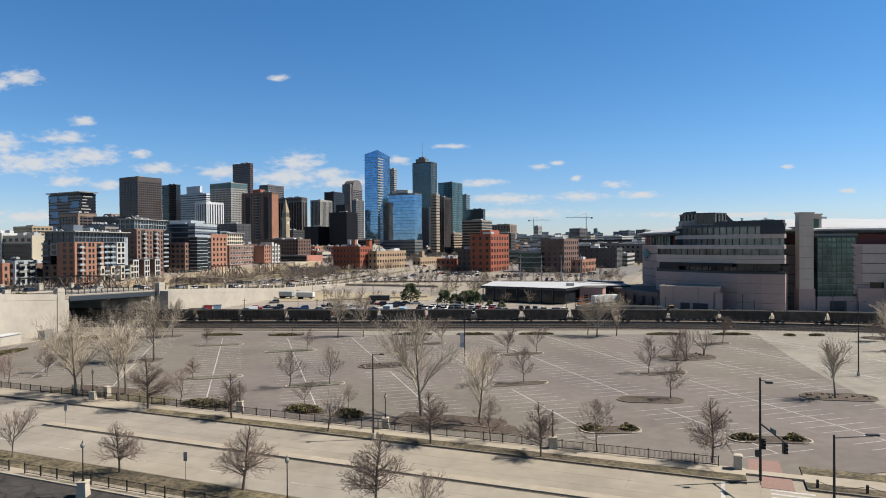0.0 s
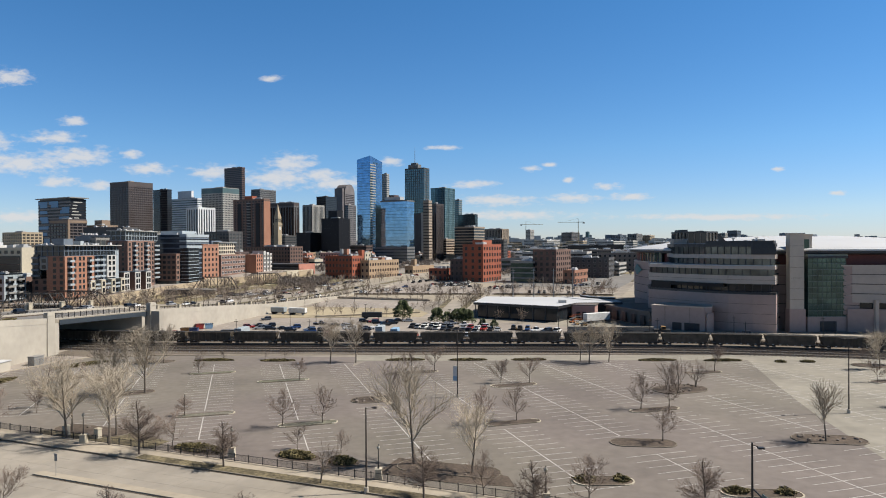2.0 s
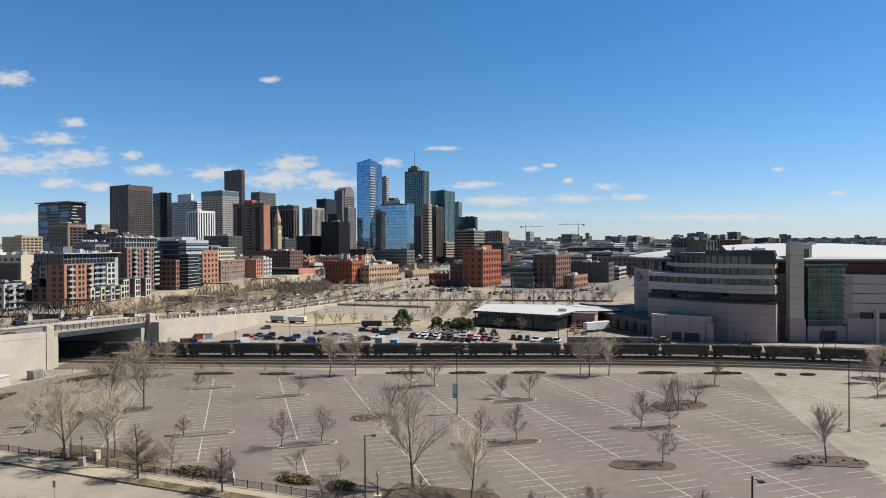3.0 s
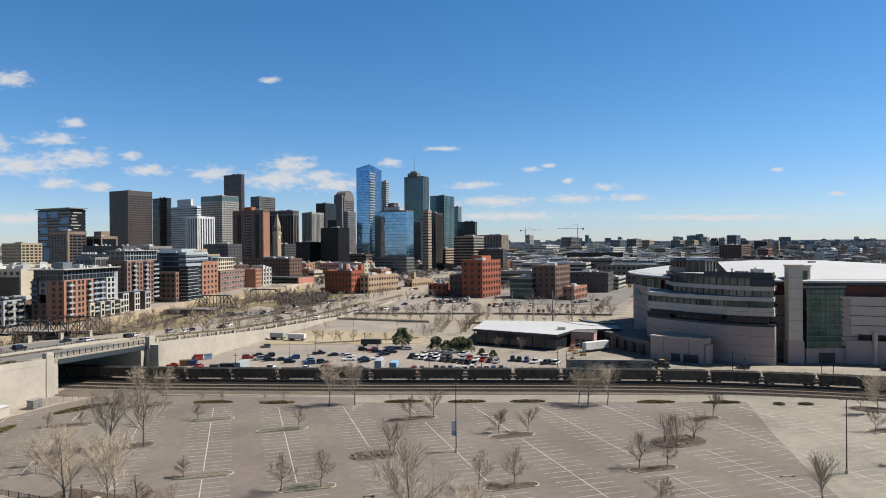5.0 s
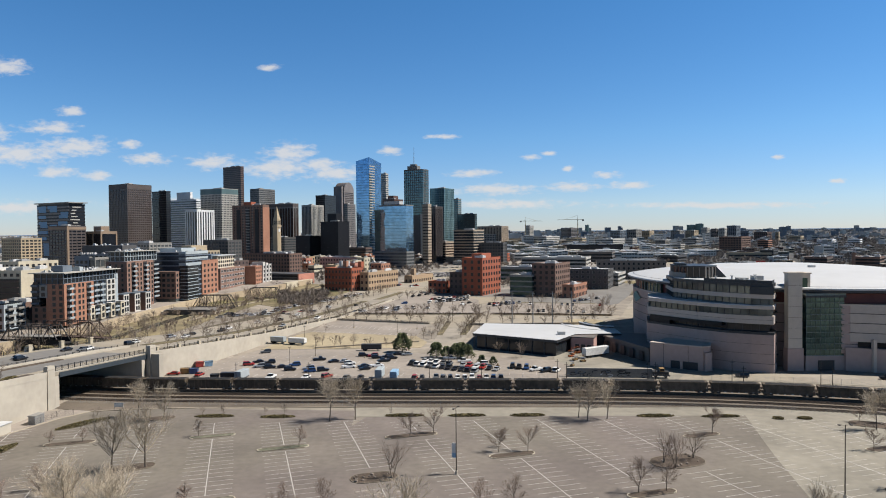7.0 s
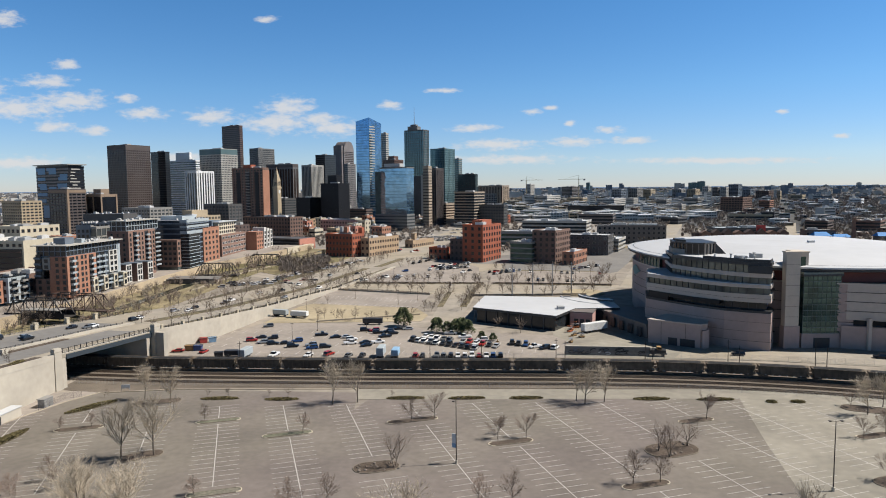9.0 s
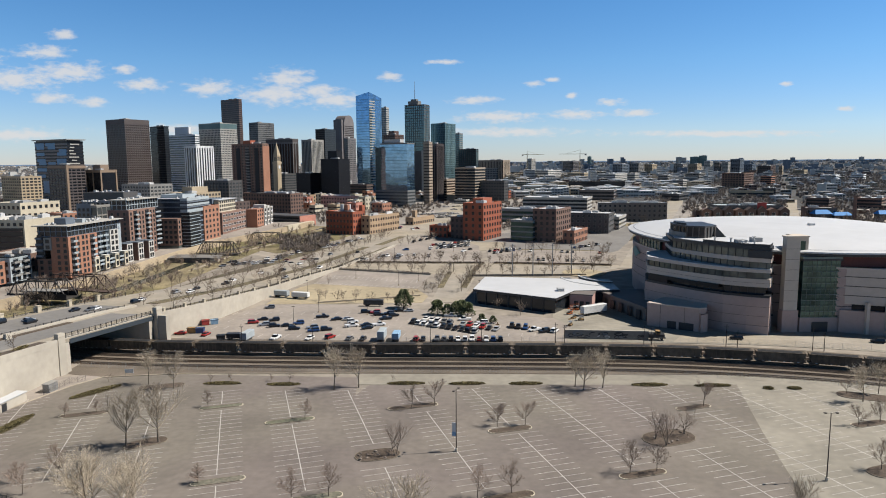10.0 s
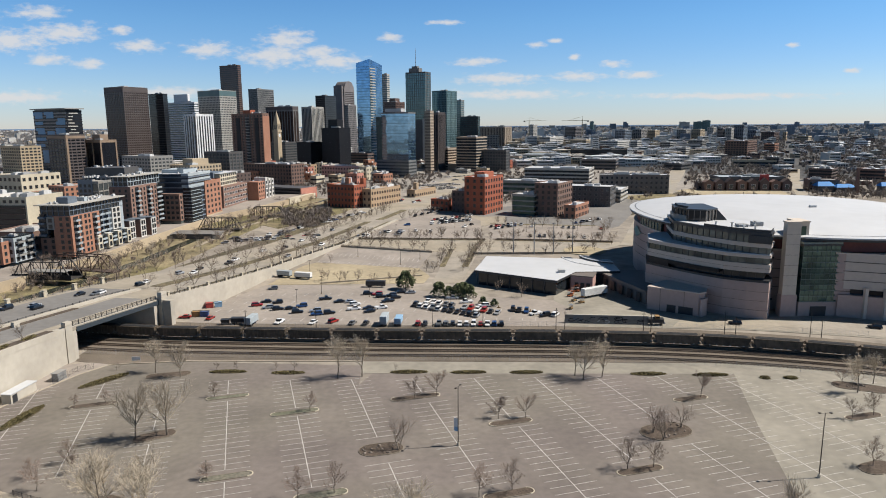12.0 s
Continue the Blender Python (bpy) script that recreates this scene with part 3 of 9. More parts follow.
for u0, u1, n0, n1 in ((-160, 58.2, -4.12, -3.86), (64, 160, -4.12, -3.86), (-36, 70, -14.75, -14.41), (-36, 70, -12.89, -12.7)):
    slab("gutter", band(u0, u1, n0, n1), "gutter_dirt", "dark dirt gathered along the kerb", "gutter", 0.012)
# joints of the concrete street
j = Shape()
for k in range(-22, 23):
    j.prism(band(k * 6.6, k * 6.6 + 0.05, -25, -3.9), 0.0, 0.008)
for n in (-7.4, -10.6, -17.8, -21.4):
    j.prism(band(-160, 160, n, n + 0.05), 0.0, 0.008)
solo("road_joints", j, "sealant", "faintly dark sealed joints between the street's concrete slabs", "road joints", kind="stuff")
w = Shape()
for k in range(-12, 12):
    w.prism(band(k * 12, k * 12 + 3, -21.4, -21.26), 0.0, 0.012)
for n in (-10.0, -8.8, -7.6, -6.4, -5.3):
    w.prism(band(60.4, 64.6, n, n + 0.5), 0.0, 0.012)
w.prism(band(55.6, 56, -12.5, -4), 0.0, 0.012)
solo("road_markings", w, "paint_white", "worn white paint of lane dashes and crossing bars", "road marking", kind="stuff")

# rows of parking bays: a long spine line with bays on both sides
lines = Shape()
SK = -0.2895
d_row = Vector((SK, 1.0)).normalized()
d_bay = Vector((d_row.y, -d_row.x))


def in_lot(x, y):
    rx, ry = x + 20, y - 98
    n = 0.378 * rx + 0.926 * ry
    if n < 7 or y > 190.5:
        return False
    return x > -118 + 0.1 * (y - 150)


def stripe(ax, ay, bx, by, wd):
    d = Vector((bx - ax, by - ay)).normalized()
    o = Vector((-d.y, d.x)) * wd / 2
    lines.prism([(ax + o.x, ay + o.y), (ax - o.x, ay - o.y), (bx - o.x, by - o.y), (bx + o.x, by + o.y)], 0.0, 0.032)


rnd = random.Random(4)
# islands that break the rows: place, and half length of the gap along the row
BREAKS = ((-13.4, 144.4, 5), (-4, 174.6, 2.0), (-37.6, 165.4, 2.0), (-58.4, 176, 1.9), (-45.4, 132.6, 1.9), (18, 158.2, 2.2), (43.2, 133.6, 2.2), (68.3, 171.8, 2.2), (55, 152.2, 6), (-68.8, 152.4, 3.4),
          (-93, 171.4, 2.2), (94.6, 133.6, 4), (34, 111.2, 4), (65.6, 112.2, 4.5), (14, 124.6, 2.2), (-24, 125, 2.2))
for i in range(-3, 11):
    base = -62.4 + 18.05 * i
    y = 60.0
    run = []
    while y < 192:
        x = base + SK * (y - 190)
        ok = in_lot(x, y) and not (i in (9, 10) and y > 188)
        if ok:
            run.append((x, y))
        y += 2.62 * d_row.y
    if len(run) < 3:
        continue
    part_run = []
    for k, (x, y) in enumerate(run):
        stop = any(abs((x - ix) * d_row.x + (y - iy) * d_row.y) < gw and abs((x - ix) * d_bay.x + (y - iy) * d_bay.y) < 7 for ix, iy, gw in BREAKS)
        if not stop:
            a, b = 5.3 + rnd.uniform(-0.1, 0.1), 5.3 + rnd.uniform(-0.1, 0.1)
            stripe(x - d_bay.x * a, y - d_bay.y * a, x + d_bay.x * b, y + d_bay.y * b, 0.11)
            part_run.append((x, y))
        if (stop or k == len(run) - 1) and len(part_run) > 1:
            stripe(*part_run[0], *part_run[-1], 0.19)
        if stop:
            part_run = []
solo("bay_lines", lines, "paint_white", "worn white painted parking bay lines on asphalt", "road marking", kind="stuff")

# ---- railway ----
TRAIN = [(-260, 262), (-190, 246), (-140, 237), (-115, 232.5), (-94, 229.2), (-50, 225.6), (-18, 223.4), (12, 222), (43, 220.2), (71, 217.4), (87, 214.8), (102, 211.6), (117, 207.6), (131, 203), (160, 191), (200, 171)]
slab("rail_verge", [(-118, 207), (-104, 203.2), (-80, 206), (-24, 204.2), (60, 200.6), (88, 199.4), (122, 197.4), (150, 188), (176, 180.5), (190, 176), (160, 192), (131, 204), (102, 212), (71, 218), (12, 222.6), (-50, 226), (-94, 229.6), (-118, 233)], "ballast", "brown dusty ground before the railway", "ground", 0.035)
slab("railway_bed", strip(TRAIN, 33, 3.0), "ballast", "brown ballast bed of a railway", "railway bed", 0.05)


def offset(pts, s):
    st = strip(pts, 0.0, s)
    return st[:len(pts)]


track_set = []
for s in (-14.5, -9.5, -4.8, 0.0, 7.5, 12.0):
    path = offset(TRAIN, s)
    sh = Shape()
    for e in (-0.72, 0.72):
        sh.prism(strip(path, 0.13, e), 0.1, 0.42)
    tr = thing("railway_track", "rusty steel rails on dark timber sleepers", "railway track", kind="structure")
    part("rails", sh, "rail_steel", tr)
    ties = Shape()
    for x, y, a in along(path, 1.2):
        if -150 < x < 175:
            m = pose(x, y, 0, 0, 0, a)
            ties.box(-0.13, 0.13, -1.3, 1.3, 0.05, 0.22, m=m)
    part("sleepers", ties, "tie", tr)["kind"] = "stuff"

# ---- viaduct road over the railway ----
EDGE_R = [(-128, 120), (-122, 150), (-119.5, 175), (-117.4, 206), (-105, 247), (-92, 284), (-81.4, 329), (-71.5, 363), (-58, 405), (-30, 505)]
EDGE_L = [(-182, 120), (-176, 150), (-171, 175), (-166, 210), (-153, 255), (-140, 295), (-128, 335), (-118, 368), (-104, 410), (-75, 505)]
DECK_Z = [16.5, 15.0, 13.4, 11.0, 9.7, 7.6, 4.6, 3.7, 2.6, 3.9]


def deck(fr, k):
    """A place on the viaduct: fr across it from its railing (0) to its far edge (1), at station k (may be between two)."""
    i = min(int(k), len(EDGE_R) - 2)
    f = k - i
    p = [EDGE_R[i][c] * (1 - f) + EDGE_R[i + 1][c] * f for c in (0, 1)]
    q = [EDGE_L[i][c] * (1 - f) + EDGE_L[i + 1][c] * f for c in (0, 1)]
    return Vector((p[0] + (q[0] - p[0]) * fr, p[1] + (q[1] - p[1]) * fr, DECK_Z[i] * (1 - f) + DECK_Z[i + 1] * f))


def deck_strip(f0, f1, k0, k1, up, thick, steps=1):
    rings = []
    n = int((k1 - k0) * steps) or 1
    for s in range(n + 1):
        k = k0 + (k1 - k0) * s / n
        a, b = deck(f0, k), deck(f1, k)
        rings.append([(a.x, a.y, a.z + up - thick), (b.x, b.y, b.z + up - thick), (b.x, b.y, b.z + up), (a.x, a.y, a.z + up)])
    return Shape().loft(rings)


via = thing("viaduct", "pale concrete road viaduct with railing over the railway", "bridge", kind="structure")
part("roadway", deck_strip(0.0, 1.0, 0, 9, 0.0, 1.2, 5), "concrete_road", via)
part("girder", deck_strip(-0.004, 0.02, 3.08, 3.98, -0.3, 1.5), "bridge_blue", via, "blue-grey painted steel edge girder")
# inner girders added to block light and darken the space below
for f0 in (0.08, 0.16, 0.24, 0.32, 0.45, 0.55, 0.65, 0.78, 0.9, 0.985):
    part("girder", deck_strip(f0, f0 + 0.015, 3.08, 3.98, -1.1, 1.3), "bridge_blue", via)
part("kerb", deck_strip(0.0, 0.05, 3.0, 9, 0.22, 0.3), "concrete_wall", via)
part("kerb", deck_strip(0.0, 0.05, 0, 3.0, 0.22, 0.3), "concrete_wall", via)
part("median_strip", deck_strip(0.42, 0.47, 0.0, 4.4, 0.7, 0.7, 5), "concrete_wall", via)
part("asphalt", deck_strip(0.14, 0.37, 0.0, 4.0, 0.05, 0.09, 5), "asphalt_deck", via)
part("asphalt", deck_strip(0.5, 0.9, 0.0, 4.4, 0.05, 0.09, 5), "asphalt_deck", via)
part("verge", deck_strip(0.02, 0.08, 0.0, 2.85, 0.3, 0.5, 5), "mulch", via, "dark planting strip on the wall")
part("verge", deck_strip(0.375, 0.415, 0.0, 3.6, 0.25, 0.4, 5), "mulch", via, "dark planting strip beside the median")
part("verge", deck_strip(0.36, 0.47, 4.6, 8.9, 0.2, 0.4, 4), "grass", via, "dry grass median")
part("verge", deck_strip(0.03, 0.1, 4.2, 8.9, 0.15, 0.4, 4), "grass", via, "dry planting strip behind the wall")


def wall_run(k0, k1, f0=0.0, f1=1.0, top=-1.2, steps=3):
    rings = []
    n = max(1, int((k1 - k0) * steps))
    for s in range(n + 1):
        k = k0 + (k1 - k0) * s / n
        a, b = deck(f0, k), deck(f1, k)
        rings.append([(a.x, a.y, -1.0), (b.x, b.y, -1.0), (b.x, b.y, b.z + top), (a.x, a.y, a.z + top)])
    return Shape().loft(rings)


part("embankment", wall_run(0, 3.0), "concrete_wall", via, "smooth cream concrete retaining wall")
part("embankment", wall_run(4.0, 9.0), "concrete_wall", via, "smooth cream concrete retaining wall")
part("parapet", deck_strip(-0.0012, 0.012, 0, 3.0, 0.45, 1.8), "concrete_wall", via)
part("parapet", deck_strip(-0.0012, 0.012, 4.0, 9.0, 0.45, 1.8, 3), "concrete_wall", via)
for x, y, z, wd in ((-117.6, 206, 13.2, 2.6), (-104.2, 247.5, 12.6, 3.0), (-135, 208, 12.8, 2.0), (-152.5, 254, 11.6, 2.4)):
    sh = Shape()
    m = pose(x, y, 0, 0, 0, 72)
    rings = [[tuple(m @ Vector((sx * wd * s, sy * wd * 0.62 * s, zz))) for sx, sy in ((-.5, -.5), (.5, -.5), (.5, .5), (-.5, .5))] for zz, s in ((-0.5, 1.12), (z - 1.2, 1.0), (z - 1.0, 1.08), (z, 0.92))]
    part("pylon", sh.loft(rings), "concrete_wall", via, "tapered concrete bridge pylon")
pier = Shape()
for k in (3.06, 3.94):
    a, b = deck(0.0, k), deck(1.0, k)
    pier.prism(strip([(a.x, a.y), (b.x, b.y)], 2.0), -0.5, a.z - 1.3)
part("abutment", pier, "concrete_wall", via)
# the short return wall beside the far pylon
part("return_wall", Shape().prism([(-104.5, 246.3), (-100.4, 245.4), (-99.6, 247.2), (-104, 248)], -0.5, 9.6), "concrete_wall", via)

# ---- buildings ----


def rect_ring(x0, x1, y0, y1, z0, z1, t, slot=0):
    """A closed wall round a rectangle, t thick inward."""
    a = [(x0, y0), (x1, y0), (x1, y1), (x0, y1)]
    c = [(x0 + t, y0 + t), (x1 - t, y0 + t), (x1 - t, y1 - t), (x0 + t, y1 - t)]
    rings = [[(*a[k], z0), (*a[k], z1), (*c[k], z1), (*c[k], z0)] for k in (0, 1, 2, 3, 0)]
    s = Shape()
    vs = [q for r in rings[:4] for q in r]
    s.add(vs, [(k * 4 + e, ((k + 1) % 4) * 4 + e, ((k + 1) % 4) * 4 + (e + 1) % 4, k * 4 + (e + 1) % 4) for k in range(4) for e in range(4)], slot)
    return s


def window_shape(wd, ht):
    """A framed window, facing -y, its middle at the bottom: frame, reveal and pane in one skin."""
    f, o, w = 0.11, 0.15, wd / 2
    def loop(e, y):
        return [(-w - e, y, -e), (w + e, y, -e), (w + e, y, ht + e), (-w - e, y, ht + e)]
    s = Shape()
    vs = loop(f, 0.05) + loop(f, -o) + loop(0, -o) + loop(-0.02, -0.03)
    s.v = vs
    for r in range(3):
        for k in range(4):
            s.f.append((r * 4 + k, r * 4 + (k + 1) % 4, (r + 1) * 4 + (k + 1) % 4, (r + 1) * 4 + k))
            s.s.append(0)
    s.f.append((12, 13, 14, 15))
    s.s.append(1)
    return s


def window_row(s, xs):
    """Several windows of one storey in one strip."""
    out = Shape()
    for x in xs:
        out.add([(p + x, q, r) for p, q, r in s.v], s.f)
    out.s = s.s * len(xs)
    return out


def roof_kit(b, W, D, h, seed, roof="roof_grey", n=3, parapet="tower_conc", pent=0.0):
    r = random.Random(seed)
    part("roof", Shape().box(0.3, W - 0.3, 0.3, D - 0.3, h - 0.4, h + 0.02), roof, b)
    if parapet:
        part("parapet", rect_ring(-0.05, W + 0.05, -0.05, D + 0.05, h - 0.1, h + 0.8, 0.35), parapet, b)
    for k in range(n):
        w, d, u = r.uniform(0.1, 0.25) * W, r.uniform(0.1, 0.25) * D, r.uniform(1.2, 2.6)
        x, y = r.uniform(0.1, 0.65) * W, r.uniform(0.1, 0.65) * D
        s = Shape().box(x, x + w, y, y + d, h, h + u)
        s.box(x + w * 0.2, x + w * 0.8, y + d * 0.2, y + d * 0.8, h + u, h + u + 0.35)
        part("rooftop_unit", s, "roof_unit", b)
    if pent:
        s = Shape().box(0.25 * W, 0.75 * W, 0.25 * D, 0.75 * D, h, h + pent)
        part("penthouse", s, parapet or "tower_conc", b)


def building(name, label, X, Y, wl, wr, h, th=None, wall="tower_conc", glass="glass_dark", style="grid", fl=3.9, bay=4.0, sp=0.45, pw=0.28, proud=0.25,
             roof="roof_grey", units=2, pent=0.0, cat="building", seed=1, base=None, group="", crown=0.0, crown_mat=None, top_mat=None, wf=(0.45, 0.54), blank=""):
    """A block whose near corner stands at X, Y; wl: its face running back to the left, wr: its face running back to the right."""
    W, D = max(wr, 8.0), max(wl, 8.0)
    th = (6 if X < -120 and Y < 545 else 30) if th is None else th
    z = land(X, Y)
    if base is None and X < -120 and Y < 545:
        base = max(z, quay(Y))
    if base is not None:
        h, z = h - (base - z), base
    b = thing(name, label, cat, pose(X, Y, z - 0.3, 0, 0, 90 - th), group)
    body_h = h + 0.3
    if style == "solid":
        part("wall", Shape().box(0, W, 0, D, 0, body_h), wall, b)
        nf = max(1, int(body_h / fl))
        ws = window_shape(bay * wf[0], fl * wf[1])
        wm = ws.mesh("window", top_mat or "trim_white", glass)
        step = body_h / nf
        for face, run, turn in (("a", W, 0), ("b", D, -90)):
            if face in blank:
                continue
            nb = max(1, int(run / bay))
            xs = [(k + 0.5) * run / nb for k in range(nb)]
            row = window_row(ws, xs).mesh("ribbon_window", top_mat or "trim_white", glass) if Y > 555 else None
            for f in range(nf):
                zz = f * step + step * (0.9 - wf[1]) * 0.6
                if row:
                    tagged(part("ribbon_window", row, None, b, "", pose(0, 0, zz, 0, 0, turn) if face == "a" else pose(0, run, zz, 0, 0, -90)), kind="stuff")
                    continue
                for x in xs:
                    part("window", wm, None, b, "", pose(x, 0, zz) if face == "a" else pose(0, x, zz, 0, 0, -90))
    else:
        i = proud
        part("glazing", Shape().box(i, W - i, i, D - i, 0, body_h - 0.5), glass, b, "dark window glass")
        nf = max(2, round((h - crown) / fl))
        step = (h - crown) / nf
        if style in ("grid", "ribbon", "glass"):
            th_ = step * sp
            ring = rect_ring(0, W, 0, D, 0, th_, i + 0.05)
            if Y > 1100:
                stack = Shape()
                for f in range(nf):
                    stack.add([(x, y, z_ + f * step + 0.3 + (step - th_)) for x, y, z_ in ring.v], ring.f)
                tagged(part("facade_band", stack, wall, b), kind="stuff")
            else:
                ring = ring.mesh("spandrel", wall)
                for f in range(nf):
                    part("spandrel", ring, None, b, "", pose(0, 0, f * step + 0.3 + (step - th_)))
            part("base_band", rect_ring(0.02, W - 0.02, 0.02, D - 0.02, 0, 0.6, i + 0.05), wall, b)
        else:
            part("base_band", rect_ring(0.02, W - 0.02, 0.02, D - 0.02, 0, 4.0, i + 0.05), wall, b)
            part("cornice", rect_ring(0.02, W - 0.02, 0.02, D - 0.02, h - crown - 2.2, h - crown + 0.3, i + 0.05), wall, b)
        if style in ("grid", "piers"):
            q = 0.12 if style == "grid" else 0.35
            n1, n2 = max(1, round(W / bay)), max(1, round(D / bay))
            e = pw * bay / 2
            at_a = [min(max(k * W / n1, e), W - e) for k in range(n1 + 1)]
            at_b = [min(k * D / n2, D - e) for k in range(1, n2 + 1)]
            if Y > 1100:
                stack = Shape()
                for s in at_a:
                    stack.box(s - e, s + e, -q, i + 0.02, 0, body_h - crown)
                for s in at_b:
                    stack.box(-q, i + 0.02, s - e, s + e, 0, body_h - crown)
                tagged(part("facade_rib", stack, wall, b), kind="stuff")
            else:
                pa = Shape().box(-e, e, -q, i + 0.02, 0, body_h - crown).mesh("pier", wall)
                pb = Shape().box(-q, i + 0.02, -e, e, 0, body_h - crown).mesh("pier", wall)
                for s in at_a:
                    part("pier", pa, None, b, "", pose(s, 0, 0))
                for s in at_b:
                    part("pier", pb, None, b, "", pose(0, s, 0))
        if crown:
            part("crown", Shape().box(-0.1, W + 0.1, -0.1, D + 0.1, body_h - crown, body_h - 0.3), crown_mat or wall, b)
    roof_kit(b, W, D, body_h, seed, roof, units, wall if top_mat is None or style == "solid" else top_mat, pent)
    return b


T = "tower"


def quay(y):
    """Level of the paved quarter above the creek."""
    return 7.0 if y < 380 else max(5.0, 7.0 - (y - 380) * 0.03)


building("office_tower", "tall dark brown office tower with gridded windows", -481, 1063, 46, 44, 122, wall="tower_brown", glass="glass_brown", style="grid", bay=3.8, pw=0.2, fl=3.6, sp=0.42, crown=6, crown_mat="tower_brown", cat=T)
b = building("office_tower", "navy glass office block with patchy panels under a flat dark roof", -484, 900, 74, 22, 86, wall="black_facade", glass="glass_black", style="ribbon", sp=0.4, fl=4.2, cat=T, units=0)
part("roof_overhang", Shape().box(-3, 24, -3, 76, 88.4, 89.6), "panel_grey", b)
part("attic", Shape().box(1, 20, 2, 72, 86, 88.4), "glass_black", b)
rw = random.Random(5)
for f in range(20):
    z0 = 2.5 + f * 4.2
    part("side_stripe", Shape().box(-0.12, 0.3, 0.5, 73.5, z0, z0 + 1.5), "tower_pink", b)
    if f > 7:
        for y0 in (2, 26, 50):
            if rw.random() < 0.62:
                part("side_panel", Shape().box(-0.22, 0.3, y0 + rw.uniform(0, 3), y0 + rw.uniform(16, 24), z0 - 1.4, z0 + 2.8), "panel_sea", b, "blue glass panel")
    elif f > 3:
        part("side_panel", Shape().box(-0.22, 0.3, 36, 60, z0 - 1.4, z0 + 2.8), "panel_sea", b, "blue glass panel")
    x0 = rw.uniform(1, 6)
    part("front_stripe", Shape().box(x0, x0 + rw.uniform(6, 14), -0.22, 0.2, z0, z0 + 1.4), "tower_conc", b)
b = building("office_block", "dark brown gridded office block with a tan corner column", -433, 800, 37, 23, 57, wall="tower_brown", glass="glass_black", style="grid", bay=5.8, pw=0.16, sp=0.4, fl=3.6, cat="office")
part("corner_column", Shape().box(-0.5, 2.0, -0.5, 2.2, 0, 57.5), "tower_tan", b, "tan stone corner column")
part("top_band", rect_ring(-0.4, 23.4, -0.4, 37.4, 53.6, 56.6, 0.5), "tower_tan", b)
building("office_block", "dark glass office block framed in tan stone", -404, 820, 29, 22, 50, wall="tower_tan", glass="glass_black", style="piers", bay=18, pw=0.1, cat="office", pent=7)
building("office_tower", "tall black glass office tower", -443, 1120, 36, 9, 113, wall="tower_black", glass="glass_dark", style="ribbon", sp=0.3, cat=T)
building("office_tower", "white and grey striped office tower", -404, 1150, 69, 9, 100, wall="tower_white", glass="glass_grey", style="ribbon", sp=0.5, cat=T, pent=14)
building("office_tower", "white office tower with bold vertical piers", -365, 1040, 26, 34, 80, wall="tower_white", glass="glass_dark", style="piers", bay=4.9, pw=0.42, cat=T)
building("office_tower", "grey gridded office tower with teal crown", -370, 1178, 53, 38, 120, wall="tower_conc", glass="glass_grey", style="grid", bay=3.6, crown=9, crown_mat="tower_teal", cat=T)
building("office_tower", "very tall dark red-brown office tower", -400, 1400, 51, 9, 177, wall="tower_redbrown", glass="glass_brown", style="ribbon", cat=T)
building("office_tower", "dark grey office tower with flat top", -350, 1350, 24, 45, 128, wall="tower_grey", glass="glass_dark", style="grid", bay=3, cat=T)
building("office_tower", "dark office tower with pale vertical piers", -241, 1150, 60, 14, 92, wall="tower_grey", glass="glass_brown", style="piers", bay=6, pw=0.25, crown=5, crown_mat="tower_brown", cat=T)
b = building("apartment_tower", "brown brick apartment tower with vertical bands and balcony stacks", -203, 800, 50, 10, 80, wall="brick_brown", glass="glass_dark", style="grid", sp=0.45, fl=3.4, bay=5.0, pw=0.5, cat=T)
# the end wall's orange stands in for sun on the brown brick
part("side_wall", Shape().box(-0.3, 10.3, -0.5, 0.6, 0, 78), "brick_orange", b, "brick end wall in a brighter sunlit tone")
part("stair_head", Shape().box(1, 9, 20, 32, 80, 85), "brick_red", b)
# black boxes paint the shade of balcony recesses onto the flat wall
for y0 in (7, 21, 37):
    part("recess", Shape().box(-0.25, 0.3, y0, y0 + 5.5, 3, 76), "black_facade", b, "black strip for the shade of a balcony recess")
for k in range(22):
    part("balcony", Shape().box(-1.6, 0.1, 21, 26.5, 4 + 3.4 * k, 5.1 + 3.4 * k), "panel_grey", b)
building("office_tower", "grey office tower with close vertical piers", -228, 1250, 23, 35, 92, wall="tower_conc", glass="glass_grey", style="piers", bay=3.4, pw=0.4, cat=T)
building("office_tower", "dark office tower behind others", -227, 1400, 25, 36, 116, wall="tower_black", glass="glass_dark", style="ribbon", cat=T)
building("office_tower", "pinkish granite office tower", -174, 1350, 9, 26, 96, wall="tower_pink", glass="glass_grey", style="grid", cat=T)
building("office_block", "squat black glass office block", -136, 950, 32, 26, 60, wall="black_facade", glass="black_facade", style="ribbon", sp=0.3, cat="office", pent=12)
building("office_block", "lower black wing of an office block", -178, 960, 26, 34, 40, wall="black_facade", glass="black_facade", style="ribbon", sp=0.3, cat="office")
building("office_block", "dark grey banded office block", -240, 1079, 30, 34, 36, wall="panel_dark", glass="glass_grey", style="ribbon", sp=0.5, cat="office", units=3)
building("office_tower", "slim pale grey office tower", -90, 1250, 11, 9, 149, wall="tower_conc", glass="glass_grey", style="ribbon", sp=0.6, cat=T)
building("apartment_tower", "dark brown tower with stepped top", -69, 1150, 23, 28, 98, wall="tower_redbrown", glass="glass_brown", style="grid", cat=T, pent=7)
